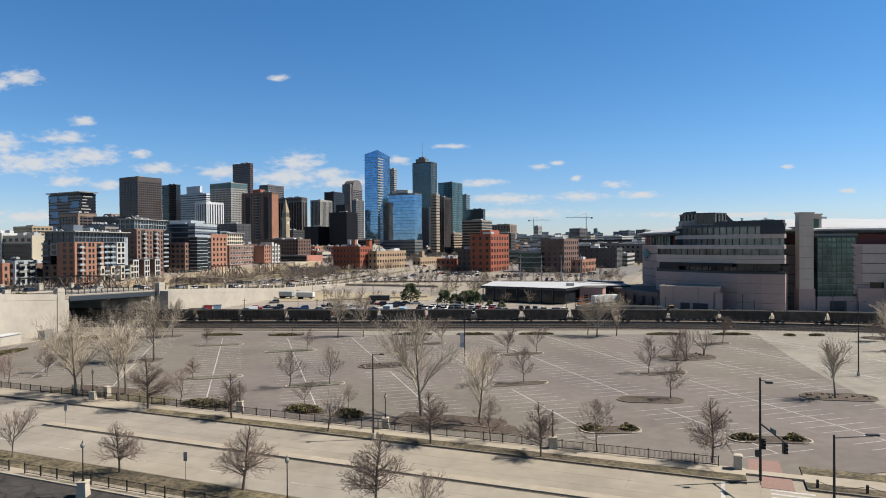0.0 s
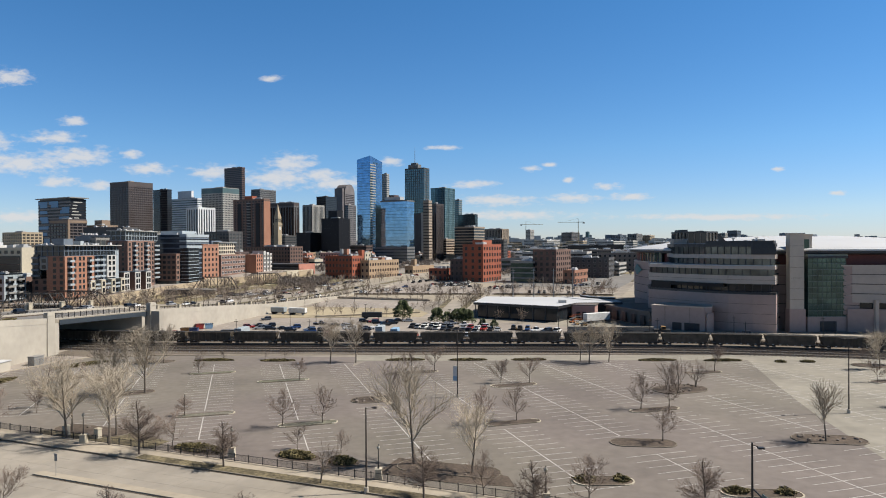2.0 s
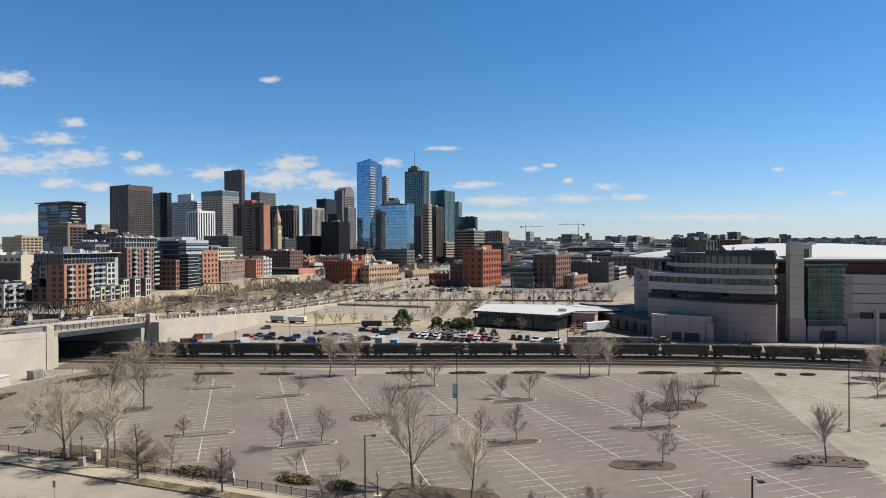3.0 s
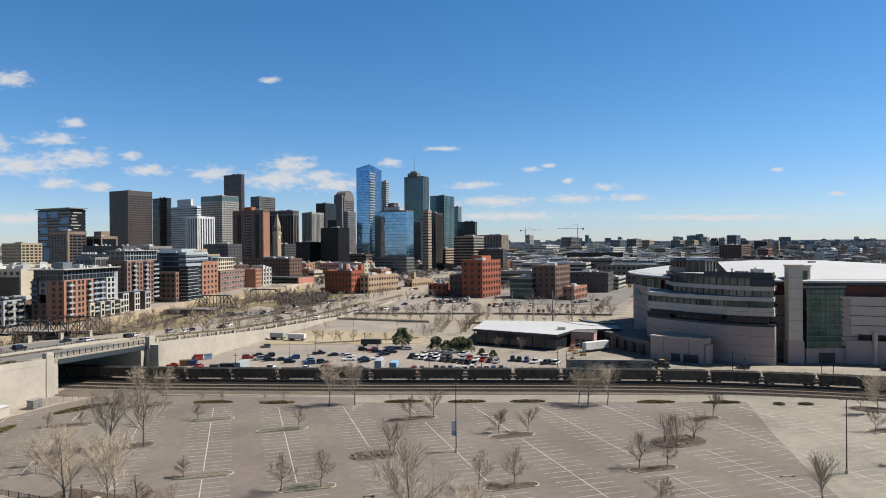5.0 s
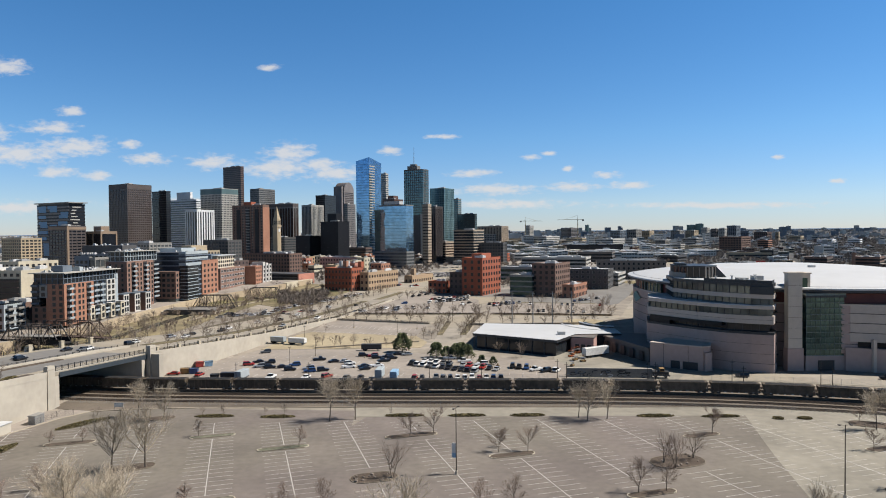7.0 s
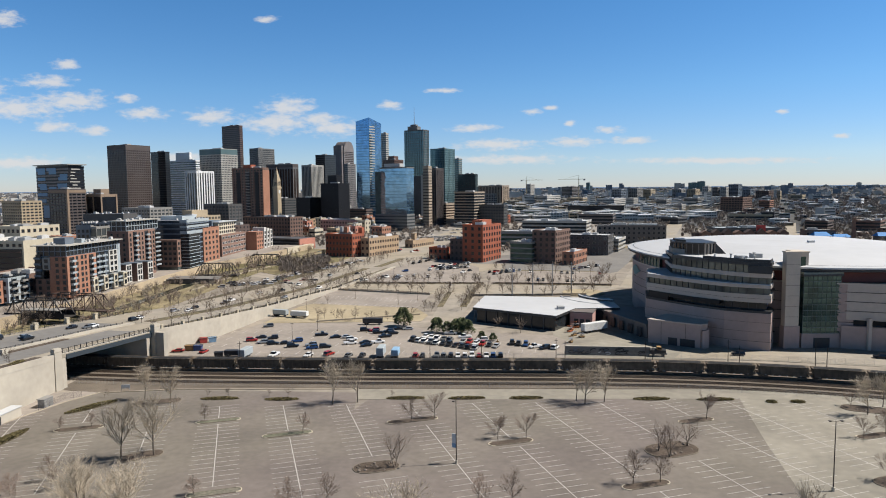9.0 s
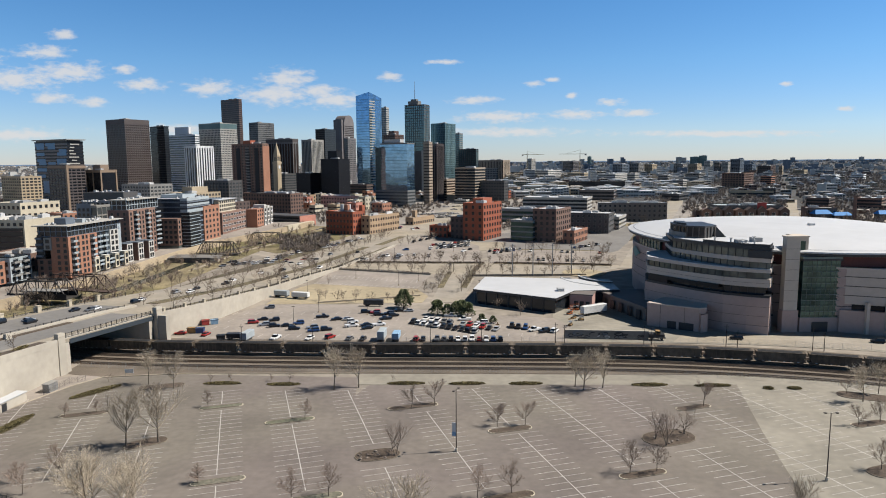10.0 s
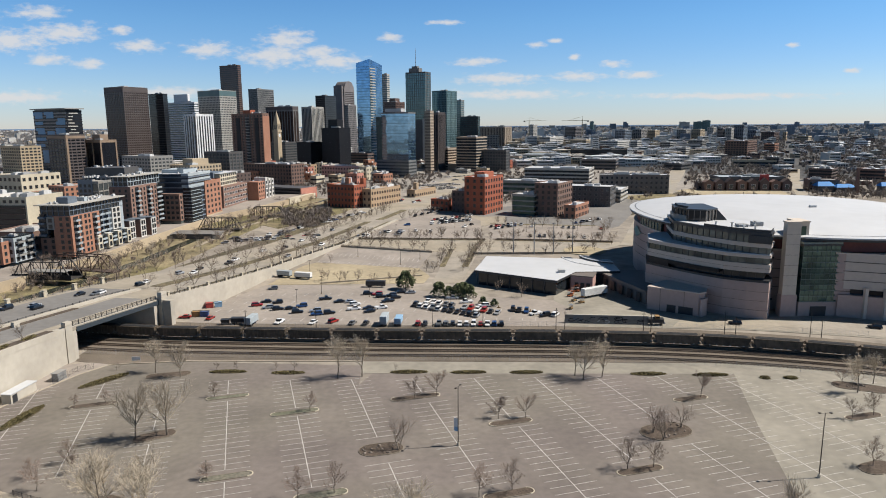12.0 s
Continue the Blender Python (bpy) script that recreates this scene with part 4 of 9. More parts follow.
building("apartment_tower", "teal glass apartment tower", 16, 1150, 28, 36, 116, wall="tower_teal", glass="glass_teal", style="grid", sp=0.2, pw=0.12, bay=4.5, cat=T)
building("office_block", "dark brown block with vertical stripes", 1, 950, 10, 21, 80, wall="tower_brown", glass="glass_dark", style="piers", bay=3.2, pw=0.35, cat=T)
building("office_block", "narrow cream stone tower block", -9, 900, 9, 9, 82, wall="tower_tan2", glass="glass_brown", style="ribbon", sp=0.72, cat=T)
building("apartment_tower", "slim grey glass apartment tower", 45, 1300, 10, 14, 103, wall="tower_grey", glass="glass_teal", style="ribbon", cat=T)
building("apartment_tower", "dark flat-topped glass block", 74, 1250, 37, 9, 73, wall="tower_black", glass="glass_teal", style="grid", sp=0.25, pw=0.15, cat=T)
b = building("office_block", "tan banded office block with stepped floors", 15, 967, 36, 41, 30, wall="tower_tan2", glass="glass_brown", style="ribbon", sp=0.5, cat="office", units=3)
part("stepped_wing", Shape().box(30, 41, -14, 0, 0, 24).box(0, 30, -14, 0, 0, 9), "tower_tan2", b)
building("office_block", "brown banded office block", 53, 926, 31, 33, 47, wall="tower_tan2", glass="glass_dark", style="ribbon", sp=0.35, cat="office")
building("apartment_block", "dark grey-green apartment block", 93, 922, 45, 13, 29, wall="panel_dark", glass="glass_grey", style="grid", bay=4, cat="apartments")
building("office_block", "beige striped slab block", 156, 1582, 63, 40, 48, wall="tower_tan2", glass="glass_brown", style="piers", bay=4, pw=0.5, cat="office")
building("office_block", "beige office block in a grid of windows", -518, 850, 44, 26, 42, wall="stucco_tan", glass="glass_dark", style="grid", bay=5, cat="office")

# blue mirror-glass tower with a sloping crown
b = thing("glass_tower", "tall blue mirror-glass office tower with sloping crown", T, pose(-102, 1055, land(-102, 1055) - 0.3, 0, 0, 60))
crown = [(0.0, 0.0, 161), (33, 0, 154), (33, 25, 150), (0, 25, 156)]
sh = Shape()
vs = [(x, y, 0) for x, y, z in crown] + [(x, y, z) for x, y, z in crown]
sh.add(vs, [(0, 1, 5, 4), (1, 2, 6, 5), (2, 3, 7, 6), (3, 0, 4, 7), (4, 5, 6, 7)])
part("glazing", sh, "glass_blue", b)
fin = Shape().box(-0.12, 33.1, -0.12, 0, 0, 0.35).box(-0.12, 0, 0, 25.1, 0, 0.35).mesh("mullion", "tower_teal")
bandm = Shape().box(0.5, 15, -0.3, 0.05, 0, 1.5).mesh("balcony_band", "tower_conc")
for f in range(1, 38):
    part("mullion", fin, None, b, "", pose(0, 0, f * 4.05))
    if 3 < f < 37:
        part("spandrel", bandm, None, b, "pale spandrel", pose(0, 0, f * 4.05 + 0.8))
for k in range(0, 34, 3):
    part("mullion", Shape().box(k - 0.1, k + 0.1, -0.2, 0, 0, 161 - k * 0.213), "tower_teal", b)
part("rooftop_unit", Shape().box(3, 22, 5, 25, 148, 153), "roof_unit", b)

# mid-rise blue glass block on a grey base
b = thing("glass_office", "blue mirror-glass office block on a grey base", "office", pose(-36, 850, land(0, 850) - 0.3, 0, 0, 60))
part("glazing", Shape().box(0.4, 17.5, 0.3, 40, 22, 80), "glass_sky", b)
part("base", Shape().box(0, 18.5, 0, 49, 0, 22), "tower_grey", b)
part("glazing", Shape().box(1.2, 16, 40, 49, 22, 76), "glass_teal", b)
part("roof", Shape().box(0.0, 18, -0.2, 41, 79.6, 81.2), "tower_grey", b)
for f in range(14):
    part("mullion", Shape().box(0.2, 17.6, 0.05, 40.1, 22 + f * 4.14, 22.25 + f * 4.14), "tower_teal", b)
for f in range(5):
    part("window_band", rect_ring(-0.08, 18.58, -0.08, 49.08, 2 + f * 4, 3.9 + f * 4, 0.3), "glass_grey", b)
part("rooftop_unit", Shape().box(3, 12, 12, 36, 82, 86), "roof_unit", b)

# tower with a mast
b = building("mast_tower", "dark teal apartment tower with penthouse and mast", -18, 1056, 35, 17, 141, wall="panel_dark", glass="glass_teal", style="grid", sp=0.28, pw=0.16, bay=4, cat=T, units=0)
part("shaft", Shape().box(-0.5, 17.6, -0.5, 5, 0, 72), "tower_conc", b, "pale concrete lower shaft")
part("fin", Shape().box(-0.6, 0.4, 5.2, 35.4, 0, 70), "panel_dark", b)
part("penthouse", Shape().box(2, 12, 12, 30, 141, 148).box(4, 10, 16, 26, 148, 151), "tower_grey", b)
part("mast", Shape().tube((6, 20, 150), (6, 20, 178), 0.6, 0.15, 6), "steel_grey", b)

# office tower with a rounded top
b = thing("round_top_tower", "pinkish office tower with a rounded vault top", T, pose(-201, 1500, land(0, 1500) - 0.3, 0, 0, 60))
prof = [(0, 0), (36, 0)] + [(18 + 18 * math.cos(a * math.pi / 14), 130 + 20 * math.sin(a * math.pi / 14)) for a in range(15)]
sh = Shape().loft([[(x, y, z) for x, z in prof] for y in (0, 26)])
part("body", sh, "tower_pink", b)
for f in range(32):
    part("window_band", Shape().box(2, 34, -0.15, 0.2, 4 + f * 3.9, 5.9 + f * 3.9), "glass_brown", b)
part("wing", Shape().box(-6, 0, 2, 24, 0, 140), "tower_pink", b)

# clock tower
b = thing("clock_tower", "slender cream stone clock tower with a spire", T, pose(-245, 1052, land(0, 1052) - 0.3, 0, 0, 60) @ Matrix.Diagonal((0.82, 0.82, 0.98, 1)))
part("shaft", Shape().box(0, 10, 0, 11, 0, 54), "stucco_tan", b)
part("belfry", Shape().box(-0.8, 10.8, -0.8, 11.8, 54, 57).box(0.6, 9.4, 0.6, 10.4, 57, 66), "stucco_tan", b)
for k in range(3):
    part("belfry_arch", Shape().box(1.6 + 2.6 * k, 3.0 + 2.6 * k, 0.5, 0.9, 58.5, 64.5).box(0.5, 0.9, 2.0 + 2.6 * k, 3.4 + 2.6 * k, 58.5, 64.5), "glass_dark", b)
part("spire", Shape().add([(0.2, 0.2, 66), (9.8, 0.2, 66), (9.8, 10.8, 66), (0.2, 10.8, 66), (5, 5.5, 88)], [(0, 1, 4), (1, 2, 4), (2, 3, 4), (3, 0, 4)]), "stucco_tan", b)
part("clock_face", Shape().tube((5, -0.1, 49), (5, -0.4, 49), 2.6, 2.6, 16, cap=True), "trim_white", b)

# ---- middle distance ----
building("brick_warehouse", "red brick warehouse with rows of arched windows", 37, 528, 18, 34, 29, wall="brick_red", style="solid", fl=4.6, bay=4.6, cat="warehouse", top_mat="brick_dark", pent=4, roof="roof_white")
building("brick_warehouse", "dark brick wing of a warehouse", 22, 540, 12, 9, 17, wall="brick_dark", style="solid", fl=4.3, bay=4, cat="warehouse", top_mat="brick_dark")
building("brick_shop", "low red brick shop building", 9, 550, 17, 9, 9, wall="brick_red", style="solid", fl=4.5, bay=4, cat="shop", top_mat="brick_dark")
building("glass_office", "green glass office with stepped white roof", 75, 520, 19, 18, 16, wall="panel_grey", glass="glass_green", style="ribbon", sp=0.25, cat="office", roof="roof_white")
building("brick_office", "brown brick office with punched windows", 92, 515, 19, 34, 25, wall="brick_brown", style="solid", fl=4.2, bay=4.4, cat="office", top_mat="brick_dark", roof="roof_white")
building("brick_shop", "low orange brick building with windows", 104, 505, 9, 33, 9.5, wall="brick_orange", style="solid", fl=4.5, bay=3.6, cat="shop", top_mat="brick_dark", roof="roof_white")

for lab, X, Y, wl, wr, h, th, wall, gl, st, roof, un in (
    ("long grey campus hall with white roof plant", 170, 758, 74, 45, 16.5, 20, "tower_conc", "glass_dark", "ribbon", "roof_white", 4),
    ("low green-glass hall with broad pale roof", 113, 655, 51, 25, 13, 20, "panel_grey", "glass_green", "ribbon", "roof_white", 3),
    ("dark grey hall with pale end wall and white roof", 146, 568, 38, 26, 16.5, 25, "panel_dark", "glass_grey", "solid", "roof_white", 2),
    ("pale concrete wing of a campus hall", 162, 594, 10, 38, 11, 25, "tower_conc", "glass_grey", "ribbon", "roof_white", 1),
    ("long taupe brick campus hall with many windows", 226, 657, 66, 20, 18, 12, "panel_mid", "glass_dark", "solid", "roof_white", 7),
    ("long black stadium stand with flat roof", 326, 1165, 96, 40, 16, 15, "black_facade", "glass_dark", "ribbon", "panel_grey", 2),
    ("low hall with green-grey metal roof", 210, 1095, 73, 60, 12, 15, "panel_grey", "glass_green", "ribbon", "panel_blue", 3),
    ("long brick campus building with grey glass roof", 358, 692, 66, 34, 12, 5, "panel_dark", "glass_grey", "ribbon", "panel_blue", 6),
    ("long low dark brick campus front", 359, 686, 91, 12, 7, 5, "brick_dark", "glass_dark", "solid", "roof_white", 0),
    ("low pale stone gatehouse with wide roof", 484, 964, 58, 20, 10, 15, "stucco_tan", "glass_dark", "ribbon", "roof_grey", 1),
    ("long white low building among trees", 537, 1387, 70, 30, 13, 15, "tower_conc", "glass_grey", "ribbon", "roof_white", 2),
    ("dark brick hall near blue canopies", 400, 668, 28, 20, 11, 15, "brick_brown", "glass_dark", "solid", "roof_grey", 2),
    ("low grey hall with rooftop boxes", 249, 945, 48, 40, 14, 20, "panel_mid", "glass_dark", "ribbon", "roof_white", 4)):
    building("campus_hall", lab, X, Y, wl, wr, h, th, wall=wall, glass=gl, style=st, roof=roof, units=un, cat="hall", fl=4.2, bay=4.6, top_mat="panel_grey" if st == "solid" else None, seed=int(X))
cg = thing("campus_gables", "row of dark brick gabled fronts with a red panel", "hall", pose(300, 688, land(300, 688), 0, 0, -5))
for k in range(8):
    x0 = -28 + 11 * k
    part("gable", Shape().loft([[(x0, y, -0.3), (x0 + 9, y, -0.3), (x0 + 9, y, 8.5), (x0 + 4.5, y, 11 + (k % 3)), (x0, y, 8.5)] for y in (-6, 3)]), "brick_dark" if k % 3 else "brick_brown", cg)
    part("window", window_shape(3.6, 4.2).mesh("window", "trim_white", "glass_grey"), None, cg, "", pose(x0 + 4.5, -6, 2))
part("red_panel", Shape().box(28, 37, -1, 0, 9, 16), "tarp_red", cg, "red panel above the roof")
ch = thing("chimney", "tall brown brick chimney behind the arena", "chimney", pose(400, 640, land(400, 640) - 0.3))
part("shaft", Shape().loft([[(sx * r, sy * r, z) for sx, sy in ((-1, -1), (1, -1), (1, 1), (-1, 1))] for r, z in ((1.5, 0), (1.05, 24), (1.3, 24.2), (1.3, 26))]), "brick_brown", ch)

# shops and small blocks at the edge of the centre
for nm, lab, X, Y, wl, wr, h, wall, roof, st in (
    ("shop", "coral-painted shop building with pale roof", -161, 845, 14, 11, 14, "paint_coral", "roof_white", "solid"),
    ("shop", "cream shop building with wide openings", -139, 775, 9, 15, 9, "stucco_cream", "roof_white", "ribbon"),
    ("shop", "white-roofed block with pink gable wall", -97, 847, 61, 15, 14, "paint_pink", "roof_white", "solid"),
    ("shop", "brick block with plain lit end wall", -104, 1020, 9, 16, 11, "brick_orange", "roof_grey", "solid"),
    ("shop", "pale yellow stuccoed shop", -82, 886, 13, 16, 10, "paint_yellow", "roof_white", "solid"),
    ("shop", "small white shop, flat roof", -69, 838, 8, 14, 7.7, "stucco_white", "roof_grey", "solid"),
    ("shop", "dark brick corner shop", -57, 867, 12, 28, 14.4, "brick_dark", "roof_white", "solid"),
    ("office_block", "brown block with roof vents", -106, 1031, 58, 17, 20, "brick_dark", "roof_grey", "ribbon"),
    ("shop", "low tan block beside the avenue", -118, 800, 14, 14, 8, "stucco_tan", "roof_white", "ribbon"),
    ("shop", "terracotta shop with awning", -150, 800, 12, 10, 10, "brick_orange", "roof_grey", "solid"),
    ("shop", "cream and brick row, two storeys", -176, 830, 26, 12, 12, "stucco_cream", "roof_grey", "solid"),
    ("shop", "pale grey flat-roofed block", -205, 870, 24, 16, 14, "tower_conc", "roof_white", "ribbon"),
    ("shop", "red brick block with grey roof", -225, 900, 22, 16, 18, "brick_red", "roof_grey", "solid"),
    ("shop", "small banded block, pale roof", 124, 1031, 41, 13, 14, "tower_tan2", "roof_white", "ribbon"),
    ("shop", "small red brick corner shop", 105, 979, 8, 9, 12, "brick_red", "roof_grey", "solid"),
    ("shop", "low pale garage by the avenue", 40, 905, 18, 10, 5, "tower_conc", "roof_white", "ribbon"),
    ("shop", "low tan pavilion block", 66, 905, 16, 9, 6, "stucco_tan", "roof_grey", "ribbon")):
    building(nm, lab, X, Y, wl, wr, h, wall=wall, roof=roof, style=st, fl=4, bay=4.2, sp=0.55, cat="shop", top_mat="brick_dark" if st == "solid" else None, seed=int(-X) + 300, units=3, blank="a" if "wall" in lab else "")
rs_ = random.Random(31)
TAKEN = [(-161, 845), (-139, 775), (-97, 847), (-82, 886), (-69, 838), (-57, 867), (-118, 800), (-150, 800), (-176, 830), (-205, 870), (-225, 900), (-162, 752), (-180, 770), (-136, 965), (-165, 965)]
for k in range(400):
    X, Y = rs_.uniform(-235, -62), rs_.uniform(765, 960)
    if len(TAKEN) > 37 or min(math.hypot(X - x, Y - y) for x, y in TAKEN) < 21:
        continue
    TAKEN.append((X, Y))
    wall, roof = rs_.choice((("brick_orange", "roof_white"), ("stucco_white", "roof_white"), ("brick_brown", "roof_white"), ("stucco_cream", "roof_grey"), ("paint_coral", "roof_white"), ("tower_conc", "roof_white"), ("brick_tan", "roof_grey")))
    building("shop", {"brick_orange": "orange brick shop with a pale roof", "stucco_white": "white stuccoed shop with a pale roof", "brick_brown": "brown brick shop with a pale roof", "stucco_cream": "cream stuccoed shop with grey roof", "paint_coral": "coral-painted shop with a pale roof", "tower_conc": "pale concrete shop with a flat roof", "brick_tan": "tan brick shop with a grey roof"}[wall],
             X, Y, rs_.uniform(9, 16), rs_.uniform(10, 20), rs_.uniform(7, 16), wall=wall, roof=roof, style="solid", fl=4.2, bay=4.2, cat="shop", top_mat="panel_dark", seed=k, units=2)
pk = thing("parking_deck", "low dark parking deck with open sides", "parking deck", pose(-130, 639, land(0, 639) - 0.3, 0, 0, 60))
for f in range(3):
    part("deck_slab", Shape().box(0, 22, 0, 58, 2.8 + 3.2 * f, 4.2 + 3.2 * f), "panel_dark", pk)
part("core", Shape().box(1, 21, 1, 57, 0, 10), "black_facade", pk)
part("end_wall", Shape().box(-0.2, 22.4, -1.2, 0, 0, 10.6), "paint_coral", pk)

# apartments beside the creek
def openings(b, face, cols, rows, wd, ht, off=0.0, frame_="panel_dark", pane="glass_dark"):
    """Framed windows on the lit face ("a") or the face towards the tracks ("b"), off: how far the wall stands out."""
    me = window_shape(wd, ht).mesh("window", frame_, pane)
    for z in rows:
        for c in cols:
            part("window", me, None, b, "", pose(c, -off, z) if face == "a" else pose(-off, c, z, 0, 0, -90))


def gallery(b, face, c, zs, wd, depth, rail="panel_blue", off=0.0):
    """A stack of open balconies: slab, three thin rail panels and a dark glazed door behind each."""
    s = Shape().box(-wd / 2, wd / 2, -depth, 0.05, 0, 0.18)
    s.box(-wd / 2, wd / 2, -depth, -depth + 0.06, 0.3, 1.1).box(-wd / 2, -wd / 2 + 0.06, -depth, 0, 0.3, 1.1).box(wd / 2 - 0.06, wd / 2, -depth, 0, 0.3, 1.1)
    me = s.mesh("balcony", rail)
    door = window_shape(wd * 0.7, 2.1).mesh("balcony_door", "panel_dark", "glass_dark")
    for z in zs:
        for name_, m_, dz in (("balcony", me, 0), ("balcony_door", door, 0.3)):
            part(name_, m_, None, b, "", pose(c, -off, z + dz) if face == "a" else pose(-off, c, z + dz, 0, 0, -90))


def storeys(b, x0, x1, y0, y1, z0, z1, n, post=3.2, glass="glass_dark", bar="panel_slate"):
    """Glazed storeys: glass box, floor edges and slim posts."""
    part("upper_glazing", Shape().box(x0 + 0.25, x1 - 0.25, y0 + 0.25, y1 - 0.25, z0, z1), glass, b, "dark glazed upper storeys")
    for k in range(n + 1):
        z = z0 + (z1 - z0) * k / n
        part("floor_edge", rect_ring(x0, x1, y0, y1, z - 0.2, z + 0.2, 0.5), bar, b)
    pm = Shape().box(-0.16, 0.16, -0.16, 0.16, z0, z1).mesh("upper_post", bar)
    for k in range(int((x1 - x0) / post) + 1):
        part("upper_post", pm, None, b, "", pose(x0 + 0.1 + k * post, y0 + 0.1, 0))
    for k in range(1, int((y1 - y0) / post) + 1):
        part("upper_post", pm, None, b, "", pose(x0 + 0.1, y0 + k * post, 0))


def clutter(b, x0, x1, y0, y1, z, n, seed, m="roof_unit"):
    r = random.Random(seed)
    for k in range(n):
        x, y, w, d, h = r.uniform(x0, x1), r.uniform(y0, y1), r.uniform(0.7, 2.2), r.uniform(0.7, 1.8), r.uniform(0.5, 1.5)
        part("rooftop_unit", Shape().box(x, x + w, y, y + d, z, z + h * 0.85).box(x + 0.15, x + w - 0.15, y + 0.15, y + d - 0.15, z + h * 0.85, z + h), m, b)


def block(name, label, X, Y, base, th=6, cat="apartments"):
    return thing(name, label, cat, pose(X, Y, base - 0.3, 0, 0, 90 - th))


# corner block of orange brick and white stucco under two glazed storeys
b = block("apartment_block", "orange brick and white apartment block with glazed top storeys", -191.2, 349.5, 7.0)
part("brick_wall", Shape().box(0, 25, 0, 10, 0, 21.6), "brick_orange", b)
part("brick_wall", Shape().box(0.1, 24, 10, 18, 0, 10.0), "brick_brown", b)
part("stucco_wall", Shape().box(25, 49, 1.6, 16, 0, 21.6), "panel_slate", b, "dark recessed wall behind balconies")
part("stucco_bay", Shape().box(37.5, 46, 0.2, 3, 9.0, 21.6), "stucco_white", b, "white stuccoed bay")
part("corner_column", Shape().box(46, 49.4, 0.6, 6, 0, 24.6), "panel_blue", b)
part("side_bay", Shape().box(-0.35, 6, 9.2, 13.4, 14.6, 21.2), "panel_grey", b, "grey panelled bay")
part("side_glazing", Shape().box(0.2, 8, 13.4, 18, 10, 21.5), "glass_dark", b)
zs7 = [3.2 + 3.05 * k for k in range(6)]
openings(b, "a", (8.3, 12.4), [1.0 + 3.05 * k for k in range(7)], 1.7, 1.8)
openings(b, "a", (15.6,), [1.0 + 3.05 * k for k in range(7)], 1.3, 1.8)
openings(b, "b", (1.9, 5.6), [1.0 + 3.05 * k for k in range(7)], 1.5, 1.7)
openings(b, "b", (11, 15.5), [1.2 + 3.1 * k for k in range(3)], 1.6, 1.7)
openings(b, "b", (11.3,), [15.3, 18.4], 1.9, 1.8, 0.35)
for c in (4.0, 20.6):
    part("glazed_bay", Shape().box(c - 2.0, c + 2.0, -0.12, 0.3, 0.4, 21.0), "glass_dark", b)
    gallery(b, "a", c, zs7, 3.7, 1.5, off=0.12)
gallery(b, "b", 15.8, [11.0 + 3.05 * k for k in range(4)], 3.6, 1.3, "panel_slate", -0.1)
for c in (28, 33.5):
    gallery(b, "a", c, [6.4 + 3.05 * k for k in range(5)], 4.8, 1.7, "panel_blue", -1.5)
openings(b, "a", (39.9, 43.8), [9.8, 13.0, 16.2, 19.2], 2.1, 1.9, -0.2)
gallery(b, "a", 42, [2.6, 5.8], 7.4, 1.2, "panel_blue", -1.5)
storeys(b, 0.5, 49, 0.6, 17.4, 21.6, 27.0, 2, 3.1)
part("roof_slab", Shape().box(-1.2, 50, -1.1, 19, 27.0, 27.45), "tower_conc", b, "thin pale overhanging roof")
part("stair_head", Shape().box(6.5, 14, 5, 11.5, 27.4, 30.8), "panel_slate", b)
part("stair_head", Shape().box(19, 22, 4, 8, 27.4, 29.6), "panel_blue", b)
clutter(b, 3, 47, 3, 16, 27.45, 26, 1)

# town houses along the creek: cream frames standing before dark recessed fronts
for k in range(7):
    X, Y = -188.4 + 0.62 * k, 368.6 + 4.5 * k
    if k % 2 == 0:
        b = block("town_house", "cream framed town house with a column of windows", X + 0.9, Y, 7.0, cat="house")
        part("wall", Shape().box(0, 3.9, 0, 7, 0, 8.0), "stucco_cream", b)
        openings(b, "a", (1.95,), [1.0, 4.6], 1.9, 2.3)
        openings(b, "b", (2.0,), [4.6], 1.4, 2.0)
        part("cap", Shape().box(-0.15, 4.05, -0.15, 7, 8.0, 8.25), "stucco_white", b)
    else:
        b = block("town_house", "recessed dark town house with blue balconies", X - 0.6, Y, 7.0, cat="house")
        part("wall", Shape().box(0, 4.9, 0, 6, 0, 7.3), "panel_slate", b)
        gallery(b, "a", 2.4, [2.9, 5.0], 4.3, 1.2)
        openings(b, "a", (2.4,), [0.5], 3.2, 2.1)
for k in range(3):
    X, Y = -187.0 + 2.9 * k, 406.5 + 8.6 * k
    b = block("town_house", "tall white framed town house with paired windows", X, Y, 6.8, cat="house")
    part("wall", Shape().box(0, 5.9, 0, 9, 0, 11.2), "stucco_white", b)
    part("party_wall", Shape().box(-0.2, 0.6, 0.3, 9, 0, 11.0), "brick_brown", b)
    part("recess", Shape().box(5.9, 8.6, 1.6, 9, 0, 10.6), "brick_dark", b)
    openings(b, "a", (1.7, 4.2), [0.9, 4.4, 7.9], 1.5, 2.4)
    part("cap", Shape().box(-0.3, 6.1, -0.15, 9, 11.2, 11.5), "panel_slate", b)

# brick tower with blue balcony stacks
b = block("apartment_tower", "brown brick apartment tower with stacks of blue balconies", -192.8, 424, 6.5)
part("wall", Shape().box(0, 32, 0, 14, 0, 30.8), "brick_tower", b)
rows = [3.0 + 3.05 * k for k in range(9)]
openings(b, "a", (2.4, 12.6, 16.4, 26.4, 30), rows, 1.4, 1.8)
openings(b, "b", (3, 7, 11), rows, 1.3, 1.7)
